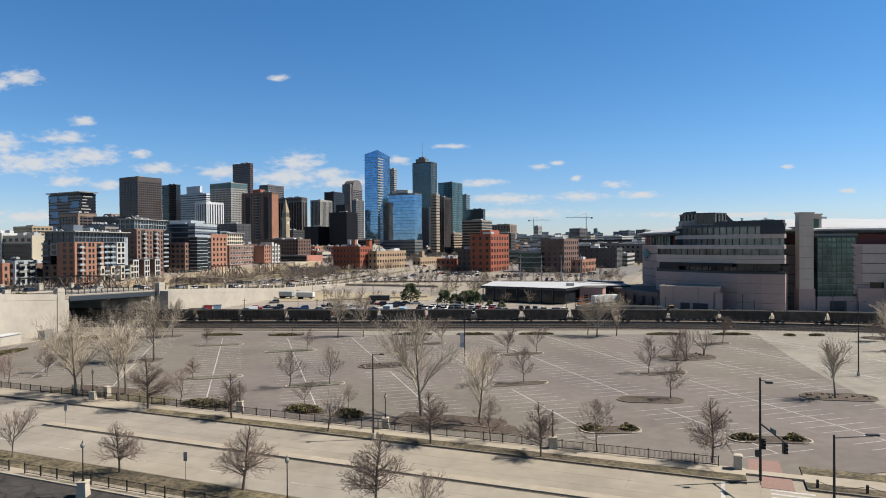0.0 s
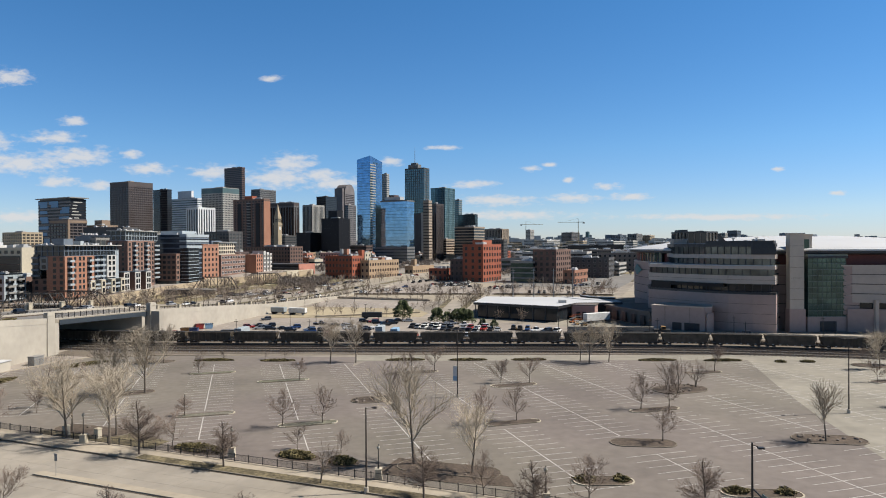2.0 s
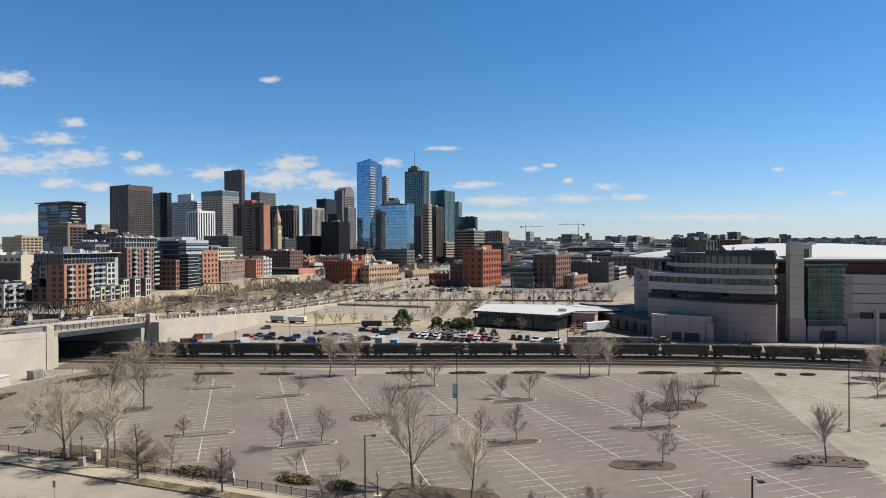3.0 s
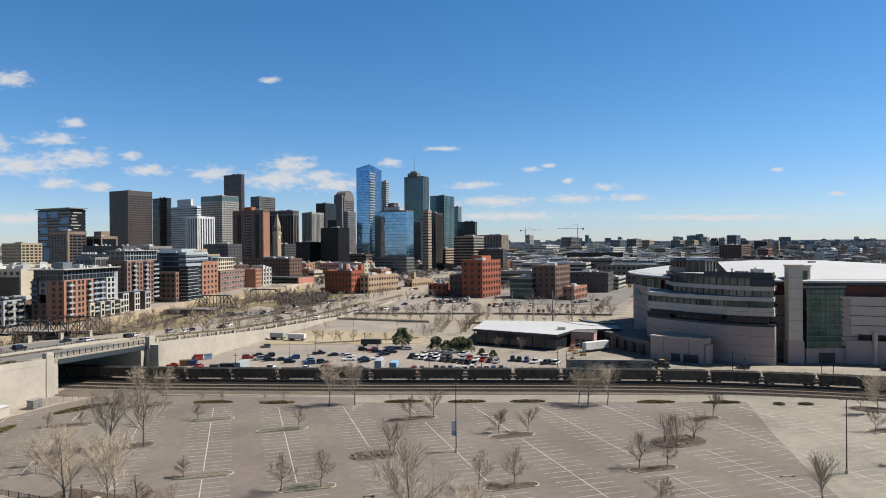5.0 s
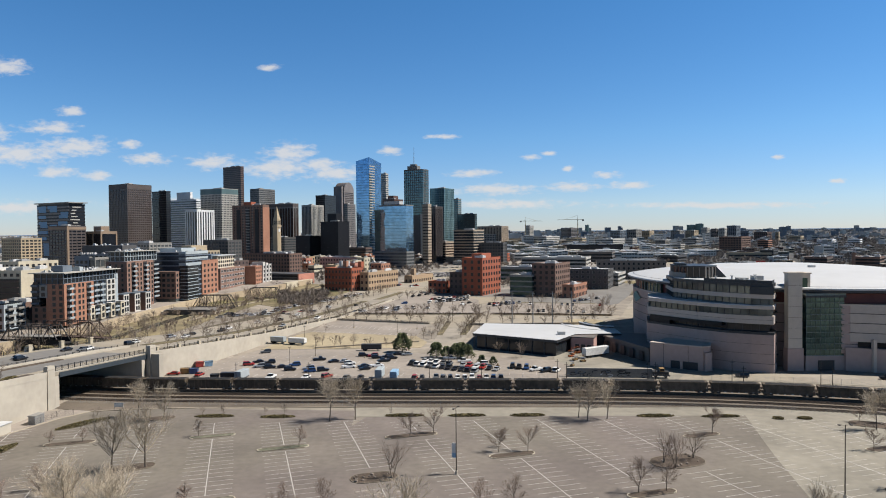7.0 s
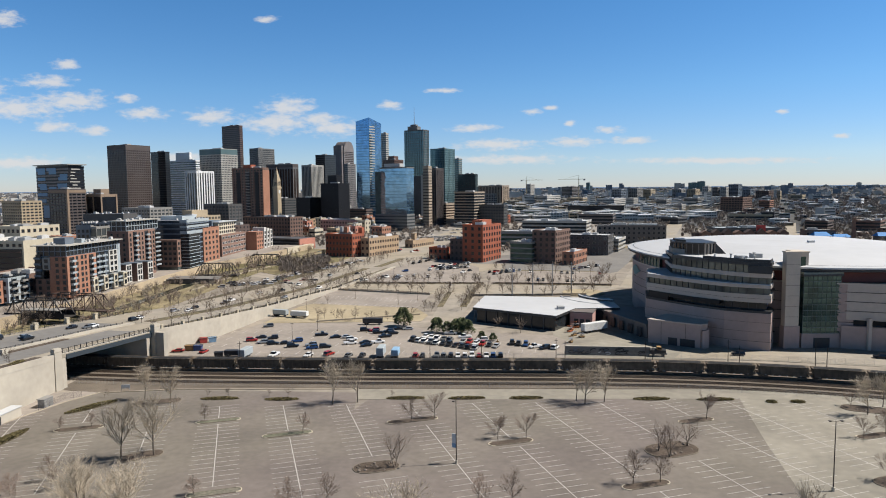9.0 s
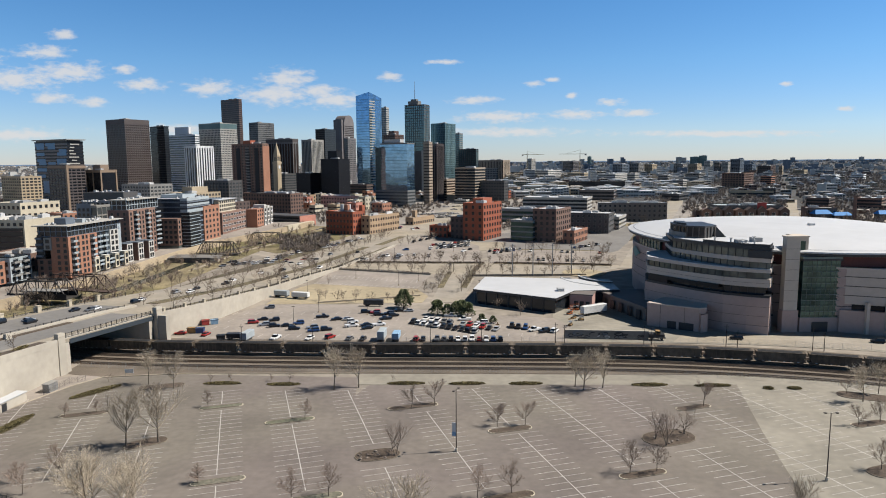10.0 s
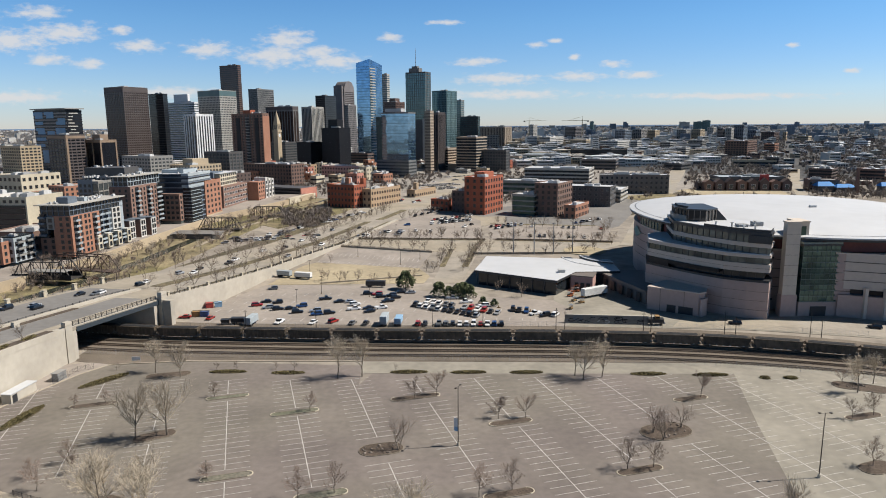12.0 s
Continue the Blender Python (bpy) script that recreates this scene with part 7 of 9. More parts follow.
for x, y, L in ((-38.6, 109.6, 9.5), (-22.0, 105.6, 6.4), (-14.6, 102.6, 4.6)):
    b = thing("planting_bed", "low bed of olive shrubs behind the street railing", "planting bed", pose(x, y, 0.02, 0, 0, -22), "beds at the railing")
    bush(0, 0, L, 3.0, 1.0, int(x), b)
    part("soil", Shape().prism([(L * 0.62 * math.cos(a), 2.0 * math.sin(a)) for a in (math.pi / 8 * i for i in range(16))], 0, 0.06), "mulch", b)
slab("planting_bed_soil", [(-72, 121), (-60, 114.2), (-47, 110), (-45.5, 114.5), (-55, 121), (-66, 125.5)], "grass", "worn grass and mulch under the large trees", "grass", 0.06)
slab("planting_bed_soil", [(-9, 97.6), (2, 93.4), (10.5, 91.5), (10, 95.6), (4, 100.5), (-6, 104.6)], "mulch", "worn mulch under the large trees by the railing", "grass", 0.06)

for x, y, L, turn in ((-98.6, 189, 15, 52), (-107.4, 163.6, 16, 82)):
    b = thing("planting_bed", "kerbed bed of dry olive shrubs beside the drive", "planting bed", pose(x, y, 0.02, 0, 0, turn), "beds by the railway")
    bush(0, 0, L, 3.0, 0.8, int(x), b)
    part("soil", Shape().prism([(L / 2 * math.cos(a), 1.9 * math.sin(a)) for a in (math.pi / 8 * i for i in range(16))], 0, 0.1), "grass", b)

for k in range(7):
    for f, w, h in ((0.05, 2.2, 0.5), (0.395, 1.6, 0.7)):
        p = deck(f, 0.25 + 0.38 * k)
        b = thing("planting_bed", "dry dark shrubs in the strip above the wall", "planting bed", pose(p.x, p.y, p.z + 0.3, 0, 0, 84), "beds on the viaduct")
        bush(0, 0, 6.5, w, h, 60 + k, b)

# ---- railings, lamps and signals along the near street ----
def railing(name, pts, label, h=1.1, step=2.6, group="", gap=0.16, z=None, mat_="iron_black"):
    zz = z or (lambda x, y: 0.16)
    f = thing(name, label, "railing", group=group)
    posts = along(pts, step)
    pm = Shape().box(-0.05, 0.05, -0.05, 0.05, 0, h + 0.08).box(-0.07, 0.07, -0.07, 0.07, h + 0.08, h + 0.14).mesh("post", mat_)
    for x, y, a in posts:
        part("post", pm, None, f, "", pose(x, y, zz(x, y), 0, 0, a))
    for lo, hi in ((h - 0.06, h), (0.12, 0.18)):
        sh = Shape()
        rings = [[(x - 0.025, y, zz(x, y) + lo), (x + 0.025, y, zz(x, y) + lo), (x + 0.025, y, zz(x, y) + hi), (x - 0.025, y, zz(x, y) + hi)] for x, y, a in posts]
        part("rail", sh.loft(rings), mat_, f)
    sh = Shape()
    for (ax, ay, a), (bx, by, _) in zip(posts, posts[1:]):
        n = max(1, int(math.hypot(bx - ax, by - ay) / gap))
        for k in range(1, n):
            x, y = ax + (bx - ax) * k / n, ay + (by - ay) * k / n
            z0 = zz(x, y)
            sh.tube((x, y, z0 + 0.15), (x, y, z0 + h - 0.03), 0.018, 0.018, 3)
    part("infill", sh, mat_, f)["kind"] = "stuff"
    return f


railing("railing", [street(u, 0.65) for u in (-72, -30, 10, 57)], "black iron railing between pavement and car park", group="street railings", gap=0.14)
railing("railing", [street(u, -30.2) for u in (-70, -19.2)], "black iron railing on the near side of the street", group="street railings", gap=0.14)
railing("railing", [street(u, -30.2) for u in (-18, 40)], "black iron railing on the near side of the street", group="street railings", gap=0.14)


def post_lamp(x, y, h, ped=1.5):
    L = thing("post_lamp", "black iron post lamp on a cream stone pedestal", "street lamp", pose(x, y, 0.1), "post lamps")
    if ped:
        part("pedestal", Shape().loft([[(sx * w, sy * w, z) for sx, sy in ((-1, -1), (1, -1), (1, 1), (-1, 1))] for z, w in ((-0.1, 0.52), (0.25, 0.5), (ped - 0.2, 0.42), (ped - 0.16, 0.5), (ped, 0.5))]), "stone_cream", L)
    part("pole", Shape().tube((0, 0, ped), (0, 0, ped + 0.5), 0.16, 0.1, 8).tube((0, 0, ped + 0.5), (0, 0, h - 0.7), 0.07, 0.05, 8), "iron_black", L)
    part("globe", Shape().loft([[(r * math.cos(a), r * math.sin(a), h - 0.7 + z) for a in (math.pi / 4 * k for k in range(8))] for z, r in ((0, 0.08), (0.12, 0.2), (0.35, 0.24), (0.55, 0.15), (0.62, 0.05))]), "lamp_globe", L)
    part("finial", Shape().tube((0, 0, h - 0.1), (0, 0, h + 0.12), 0.09, 0.01, 6), "iron_black", L)


for x, y, h in ((-59.4, 113.6, 5.1), (-32.2, 105.7, 4.6), (-8.4, 95.0, 4.8), (13.6, 85.1, 4.8), (-37.8, 70.1, 5.6)):
    post_lamp(x, y, h)
post_lamp(-16.0, 67.9, 4.6, 0)
for x, y in ((-65.2, 119.0), (-58.6, 116.9), (33.4, 76.9)):
    p = thing("stone_pier", "cream stone pier with moulded cap at the railing", "pier", pose(x, y, 0.05, 0, 0, -22), "stone piers")
    part("shaft", Shape().loft([[(sx * w, sy * w, z) for sx, sy in ((-1, -1), (1, -1), (1, 1), (-1, 1))] for z, w in ((0, 0.5), (0.3, 0.45), (1.5, 0.42))]), "stone_cream", p)
    part("cap", Shape().loft([[(sx * w, sy * w, z) for sx, sy in ((-1, -1), (1, -1), (1, 1), (-1, 1))] for z, w in ((1.5, 0.5), (1.64, 0.5), (1.74, 0.35))]), "stone_cream", p)


def lot_pole(x, y, h, sign=False, heads=2):
    L = thing("light_pole", "tall dark car park light pole with twin heads" if heads > 1 else "tall dark street light pole with one head", "light pole", pose(x, y, 0), "light poles")
    part("base", Shape().tube((0, 0, -0.1), (0, 0, 0.8), 0.32, 0.3, 10, cap=True), "concrete_wall", L)
    part("pole", Shape().tube((0, 0, 0.8), (0, 0, h), 0.13, 0.08, 8, cap=True), "pole_brown", L)
    for k in range(heads):
        s = 1 if k == 0 else -1
        part("arm", Shape().tube((0, 0, h - 0.1), (s * 0.9, 0, h), 0.04, 0.04, 6), "pole_brown", L)
        part("head", Shape().loft([[(s * (0.9 + 0.55 * e), q * w, h + z) for q, z in ((-1, -0.1), (1, -0.1), (1, 0.08), (-1, 0.08))] for e, w in ((0, 0.16), (0.4, 0.28), (1, 0.22))]), "pole_brown", L)
    if sign:
        part("banner", Shape().box(-0.06, 0.06, 0.05, 1.05, 3.6, 6.8), "trim_white", L, "white and pale blue banner")
        part("banner_panel", Shape().box(-0.07, 0.07, 0.04, 1.06, 3.6, 4.6), "sign_blue", L)
        L.matrix_basis = pose(x, y, 0, 0, 0, 62)


lot_pole(4.4, 145.8, 14.6, True)
lot_pole(79.7, 129.7, 14.5)
lot_pole(-9.6, 89.9, 11.4, heads=1)

sg = thing("traffic_signal", "black traffic signal pole with mast arm and signal heads", "traffic signal", pose(34.2, 73.1, 0.1))
part("pole", Shape().tube((0, 0, 0), (0, 0, 11.2), 0.15, 0.1, 10, cap=True), "iron_black", sg)
part("lamp_arm", Shape().tube((0, 0, 10.9), (0.4, -0.5, 10.9), 0.05, 0.04, 6), "iron_black", sg)
part("lamp_head", Shape().box(0.3, 0.95, -0.95, -0.45, 10.7, 10.88), "iron_black", sg)
part("mast_arm", Shape().tube((0, 0, 6.2), (0.1, -5.4, 5.6), 0.1, 0.06, 8), "iron_black", sg)
for x, y, z in ((0.35, 0.1, 3.4), (0.1, -5.1, 4.5)):
    hd = part("signal_head", Shape().box(x - 0.2, x + 0.2, y - 0.2, y + 0.2, z, z + 1.15), "signal_body", sg)
    for k in range(3):
        part("visor", Shape().tube((x, y - 0.2, z + 0.2 + 0.37 * k), (x, y - 0.45, z + 0.18 + 0.37 * k), 0.14, 0.13, 8), "signal_body", hd)
part("name_sign", Shape().box(0.0, 0.06, -3.4, -2.2, 5.95, 6.4), "tower_teal", sg)
part("call_box", Shape().box(-0.5, -0.15, -0.2, 0.2, 2.6, 3.3), "signal_body", sg)
sg = thing("traffic_signal", "black street pole with a horizontal lamp arm", "traffic signal", pose(38.4, 66.5, 0.1))
part("pole", Shape().tube((0, 0, 0), (0, 0, 6.8), 0.13, 0.1, 10, cap=True), "iron_black", sg)
part("mast_arm", Shape().tube((0, 0, 6.5), (5.6, 2.0, 6.1), 0.07, 0.05, 8), "iron_black", sg)
part("lamp_head", Shape().box(4.4, 5.6, 1.6, 2.1, 6.15, 6.3), "iron_black", sg)
for x, y, h in ((-28.8, 74.5, 3.1), (-54.9, 97.4, 3.2)):
    s = thing("street_sign", "grey metal sign plate on a thin post", "sign", pose(x, y, 0.1))
    part("post", Shape().tube((0, 0, 0), (0, 0, h), 0.035, 0.035, 6), "steel_grey", s)
    part("plate", Shape().box(-0.2, 0.2, -0.05, -0.02, h - 1.0, h), "steel_grey", s)
ch = thing("chain_fence", "low black posts with drooping chain along the verge", "fence")
cp = [street(u, -3.0) for u in (65, 69.5, 75, 80.5, 86, 91.5)]
for x, y in cp:
    part("post", Shape().box(x - 0.1, x + 0.1, y - 0.1, y + 0.1, 0.1, 1.0), "iron_black", ch)
for (ax, ay), (bx, by) in zip(cp, cp[1:]):
    sh = Shape()
    pts = [(ax + (bx - ax) * k / 8, ay + (by - ay) * k / 8, 0.85 - 0.45 * math.sin(math.pi * k / 8)) for k in range(9)]
    for p, q in zip(pts, pts[1:]):
        sh.tube(p, q, 0.03, 0.03, 4)
    part("chain", sh, "iron_black", ch)

# ---- trains ----
path = along(TRAIN, 15.62)


def hopper_car():
    c = thing("hopper_car", "dark weathered coal hopper wagon loaded with coal", "railway wagon", group="coal train")
    L, H0, H1, Wd = 7.3, 0.95, 3.85, 1.55
    sh = Shape()
    prof = [(-L + 0.9, H0), (L - 0.9, H0), (L - 0.1, H1 - 0.75), (L, H1), (-L, H1), (-L + 0.1, H1 - 0.75)]
    sh.loft([[(x, y, z) for x, z in prof] for y in (-Wd, Wd)])
    part("body", sh, "hopper", c)
    part("top_chord", rect_ring(-L - 0.06, L + 0.06, -Wd - 0.08, Wd + 0.08, H1 - 0.12, H1 + 0.06, 0.16), "hopper", c)
    rib = Shape().box(-0.06, 0.06, -0.1, 0.0, 1.25, H1 - 0.1).mesh("rib", "hopper")
    for k in range(9):
        x = -5.0 + 10.0 * k / 8
        part("rib", rib, None, c, "", pose(x, -Wd, 0))
    part("sill", Shape().box(-7.3, 7.3, -Wd - 0.04, Wd + 0.04, 0.9, 1.15), "hopper", c)
    g_ = Shape()
    nx, ny = 14, 4
    r = random.Random(5)
    gvv = [(-L + 0.2 + (2 * L - 0.4) * i / nx, -Wd + 0.1 + (2 * Wd - 0.2) * j / ny, H1 - 0.12 + (0.0 if i in (0, nx) or j in (0, ny) else 0.35 + r.uniform(-.08, .08))) for j in range(ny + 1) for i in range(nx + 1)]
    g_.add(gvv, [(j * (nx + 1) + i, j * (nx + 1) + i + 1, (j + 1) * (nx + 1) + i + 1, (j + 1) * (nx + 1) + i) for j in range(ny) for i in range(nx)])
    part("coal", g_, "coal", c)
    for s in (-1, 1):
        part("end_platform", Shape().box(min(s * 6.3, s * 7.6), max(s * 6.3, s * 7.6), -1.4, 1.4, 1.0, 1.22), "hopper_end", c, "pale rusty end platform")
        part("end_ladder", Shape().box(min(s * 7.2, s * 7.3), max(s * 7.2, s * 7.3), -1.5, -1.05, 1.1, 3.0), "hopper_end", c)
        tr = part("bogie", Shape().box(s * 5.6 - 1.2, s * 5.6 + 1.2, -1.15, -0.95, 0.55, 0.95).box(s * 5.6 - 1.2, s * 5.6 + 1.2, 0.95, 1.15, 0.55, 0.95).box(s * 5.6 - 0.3, s * 5.6 + 0.3, -1, 1, 0.6, 1.0), "rubber", c)
        for e in (-0.9, 0.9):
            part("wheelset", Shape().tube((s * 5.6 + e, -0.85, 0.46), (s * 5.6 + e, -0.7, 0.46), 0.46, 0.46, 12, cap=True).tube((s * 5.6 + e, 0.7, 0.46), (s * 5.6 + e, 0.85, 0.46), 0.46, 0.46, 12, cap=True).tube((s * 5.6 + e, -0.7, 0.46), (s * 5.6 + e, 0.7, 0.46), 0.08, 0.08, 6), "rail_steel", tr)
    mk = Shape().box(-0.3, 0.3, -0.03, 0.0, 0, 0.12).mesh("marker", "trim_white")
    for k in range(6):
        part("marker", mk, None, c, "small white reflector", pose(-5.2 + 2.08 * k, -Wd - 0.05, 0.96))
    return c


hop = hopper_car()
first = True
for k in range(len(path)):
    x, y, a = path[k]
    if -260 < x < 190:
        # mid-point of the wagon on the curve
        m = pose(x, y, 0.42, 0, 0, a)
        if first:
            hop.matrix_basis = m
            first = False
        else:
            copy_thing(hop, m)

pw_ = thing("painted_wall", "grey concrete yard wall covered in dark painted swirls", "wall", pose(47.6, 244.6, 0, 0, 0, -6.6))
part("wall", Shape().box(0, 30.5, -0.3, 0.3, -0.2, 3.1), "concrete_grey", pw_)
part("coping", Shape().box(-0.1, 30.6, -0.4, 0.4, 3.1, 3.3), "concrete_wall", pw_)
rp = random.Random(9)
for k in range(26):
    x, z, r_ = rp.uniform(1, 29), rp.uniform(0.6, 2.3), rp.uniform(0.3, 0.75)
    a0, n_ = rp.uniform(0, 6.28), rp.randint(5, 9)
    loop = [(x + (0.6 + 1.5 * q / n_) * r_ * math.cos(a0 + 0.7 * q) * 1.7, -0.33, max(0.15, min(2.95, z + r_ * math.sin(a0 + 0.7 * q)))) for q in range(n_)]
    sh = Shape()
    for p_, q_ in zip(loop, loop[1:]):
        sh.tube(p_, q_, 0.16, 0.16, 4)
    part("painted_swirl", sh, rp.choice(("black_facade", "black_facade", "black_facade", "trim_white", "panel_slate")), pw_)
c = thing("rail_tractor", "small dark shunting machine with a yellow cab", "rail vehicle", pose(81.2, 240.4, 0.2, 0, 0, -8))
part("body", Shape().loft([[(x, y, z) for y, z in ((-1.3, 0.7), (1.3, 0.7), (1.3, 2.2), (1.0, 2.5), (-1.0, 2.5), (-1.3, 2.2))] for x in (-3.4, 2.2)]), "dark_metal", c)
part("cab", Shape().box(-0.9, 0.7, -1.2, 1.2, 2.2, 3.4), "paint_ochre", c, "yellow cab")
part("cab_window", Shape().box(-0.75, 0.55, -1.24, 1.24, 2.6, 3.2), "car_glass", c)
part("bumper", Shape().box(2.2, 2.6, -1.2, 1.2, 0.6, 1.2), "steel_grey", c)
for e in (-2.2, 1.2):
    part("wheel", Shape().tube((e, -1.2, 0.45), (e, 1.2, 0.45), 0.45, 0.45, 12, cap=True), "rubber", c)
for x, y, h in ((73.4, 231.7, 7.5), (76, 231.4, 7.5), (101.4, 228.8, 8.5), (105, 228, 6.5), (129.8, 225, 8.5), (133, 223.6, 6.5), (-45.3, 240.5, 7), (-71.5, 241.5, 7), (-2.3, 240, 7), (16.4, 239.6, 7), (42.8, 236, 8), (46, 236, 7)):
    p = thing("rail_pole", "thin dark pole beside the railway", "pole", pose(x, y, 0), "railway poles")
    part("shaft", Shape().tube((0, 0, -0.2), (0, 0, h), 0.14, 0.09, 6, cap=True), "pole_brown", p)
    part("bracket", Shape().box(-0.7, 0.7, -0.05, 0.05, h - 0.9, h - 0.78), "pole_brown", p)


def mesh_fence(pts, label, h=2.0, step=3.0, m_="steel_grey", z=None):
    zz = z or (lambda x, y: land(x, y))
    f = thing("wire_fence", label, "fence", group="wire fences")
    ps = along(pts, step)
    pm = Shape().tube((0, 0, 0), (0, 0, h), 0.035, 0.035, 5).mesh("post", m_)
    for x, y, a in ps:
        part("post", pm, None, f, "", pose(x, y, zz(x, y)))
    wire = Shape()
    for (ax, ay, _), (bx, by, _) in zip(ps, ps[1:]):
        for k in range(8):
            z_ = h * (k + 1) / 8
            wire.tube((ax, ay, zz(ax, ay) + z_), (bx, by, zz(bx, by) + z_), 0.011, 0.011, 3)
        for k in range(8):
            f0 = k / 8
            x, y = ax + (bx - ax) * f0, ay + (by - ay) * f0
            wire.tube((x, y, zz(x, y) + 0.1), (x, y, zz(x, y) + h), 0.009, 0.009, 3)
    part("wire", wire, m_, f)["kind"] = "stuff"


mesh_fence(offset(TRAIN, -18.5)[3:-1], "grey wire mesh fence along the railway")
mesh_fence([(-95, 241.6), (-50, 240.8), (47, 239.4), (86, 236), (112, 233), (150, 224)], "grey wire mesh fence behind the tracks")

# ---- lots, lanes and walls behind the railway ----
slab("rear_car_park", [(-97, 244), (-95, 240), (47.2, 238.5), (54, 262), (49, 277), (6, 289), (-20, 303), (-56, 309.5), (-80.5, 309.5), (-91, 284)], "asphalt_grey", "grey asphalt car park behind the railway", "car park", 0.03)
slab("rear_yard", [(47.2, 238.5), (86, 236), (112, 233), (150, 223), (190, 205), (200, 235), (168, 243), (124, 246), (109, 253), (86, 262), (76, 309), (62, 304), (50, 284), (49, 277), (54, 262)], "concrete_lot", "pale concrete service yard beside the arena", "yard", 0.025)
slab("service_road", [(86, 237.5), (112, 234.5), (150, 225), (190, 207), (195, 222), (165, 240), (124, 244.5), (95, 251)], "concrete_road", "pale concrete road past the arena", "road", 0.05)
slab("terrace", [(-80.5, 310.5), (-56, 310.5), (-7, 311), (-4, 325), (-10, 343), (-66, 358.7), (-72, 350)], "field_tan", "tan gravel slope planted with trees", "yard", 0.04)
slab("upper_car_park", [(-66, 358.7), (-10, 343), (-3.4, 381.9), (-63.5, 403)], "asphalt_grey", "empty upper car park of tan asphalt", "car park", 0.06)
slab("lane", [(-3, 311), (10, 311), (16, 340), (25.1, 394), (30.3, 476), (50, 475), (52, 520), (20, 520), (8.3, 394), (1, 345)], "concrete_road", "pale concrete lane up the slope", "road", 0.05)
slab("cross_road", [(-63, 406), (-3, 386), (18, 380), (85, 379), (112, 402), (112, 410), (37, 421), (-2, 424), (-62, 427)], "concrete_road", "pale concrete cross street", "road", 0.04)
slab("city_ground", [(-4200, 4880), (-4200, 3700), (4400, 3700), (4400, 4880)], "city_ground", "dark ground of far streets and gardens", "ground", 0.01, 0.2)
slab("city_ground", [(-3200, 3700), (-3200, 2200), (-900, 1000), (-420, 1000), (-260, 1010), (130, 1010), (250, 930), (430, 800), (700, 640), (3600, 2200), (3600, 3700)], "city_ground", "dark ground of streets and leafless gardens", "ground", 0.01, 0.2)
slab("town_ground", [(-900, 1010), (-900, 645), (-150, 641), (-60, 600), (60, 575), (140, 545), (240, 660), (430, 700), (430, 805), (250, 935), (130, 1012), (-260, 1012)], "street_town", "streets and yards at the edge of the centre", "ground", 0.015, 0.2)
for ax, ay, bx, by, w_ in ((-300, 700, 120, 780, 12), (-300, 820, 110, 880, 12), (-190, 655, -60, 1000, 10), (30, 600, 70, 1000, 12), (-60, 620, 130, 640, 11), (100, 560, 150, 1000, 11)):
    slab("road", strip([(ax, ay), (bx, by)], w_), "asphalt_deck", "grey asphalt street in the centre", "road", 0.05)
slab("big_car_park", [(-60, 432), (-2, 427), (28, 425), (32, 500), (20, 530), (-6, 566), (-28, 540), (-33, 519)], "asphalt_grey", "large grey car park with scattered cars", "car park", 0.06)
slab("big_car_park", [(34, 424), (106, 414), (118, 455), (112, 470), (60, 484), (52, 488), (36, 480)], "asphalt_grey", "grey car park beside the brick offices", "car park", 0.06)
slab("avenue", [(-30, 505), (-75, 505), (-60, 570), (-20, 700), (30, 900), (70, 900), (30, 700), (-6, 575)], "concrete_road", "pale concrete avenue into the city", "road", 0.07)
slab("avenue", [(110, 400), (126, 396), (190, 560), (330, 900), (480, 1300), (462, 1306), (310, 905), (172, 565)], "concrete_road", "pale concrete avenue past the campus", "road", 0.07)
slab("lawn", [(150, 520), (230, 600), (330, 640), (262, 700), (180, 600)], "grass", "dry lawn before the campus halls", "grass", 0.05)
slab("lawn", [(168, 640), (188, 604), (236, 640), (228, 664)], "grass_olive", "pale green lawn before a campus hall", "grass", 0.09)
slab("playing_field", [(240, 684), (262, 636), (334, 618), (344, 650), (346, 684), (268, 704)], "field_tan", "dry tan playing field", "grass", 0.09)
slab("campus_path", [(338, 630), (350, 630), (420, 780), (502, 934), (488, 936), (408, 786)], "concrete_road", "broad pale campus path", "path", 0.1)
slab("campus_lot", [(36, 488), (112, 474), (120, 462), (128, 470), (150, 520), (172, 565), (214, 640), (150, 650), (60, 578), (30, 535)], "asphalt_deck", "worn grey asphalt round the brick offices", "car park", 0.035)
slab("plaza", [(85 + 12 * math.cos(a), 384 + 12 * math.sin(a)) for a in (math.pi / 16 * k for k in range(32))], "field_tan", "round tan paved plaza before the arena", "pavement", 0.35, 0.6)
for pts, h in (([(-62.7, 403.8), (-3.3, 383.2)], 0.9), ([(20, 377.4), (85, 376.6)], 1.1), ([(-8, 326), (-56, 311.5)], 0.7), ([(38, 423), (106, 412)], 0.8)):
    solo("low_wall", Shape().prism(strip(pts, 0.5), lambda x, y: land(x, y) - 0.2, lambda x, y: land(x, y) + h), "sidewalk", "low tan concrete wall", "wall", kind="structure")
bl = Shape()
for k in range(20):
    for (ax, ay, bx, by) in ((-66 + 2.8 * k, 358.5 - 0.78 * k, -65.7 + 2.8 * k + 1, 363 - 0.78 * k), (-64.5 + 2.8 * k, 376 - 0.95 * k, -63.5 + 2.8 * k, 385 - 0.95 * k)):
        bl.prism(strip([(ax, ay), (bx, by)], 0.16), lambda x, y: land(x, y), lambda x, y: land(x, y) + 0.09)
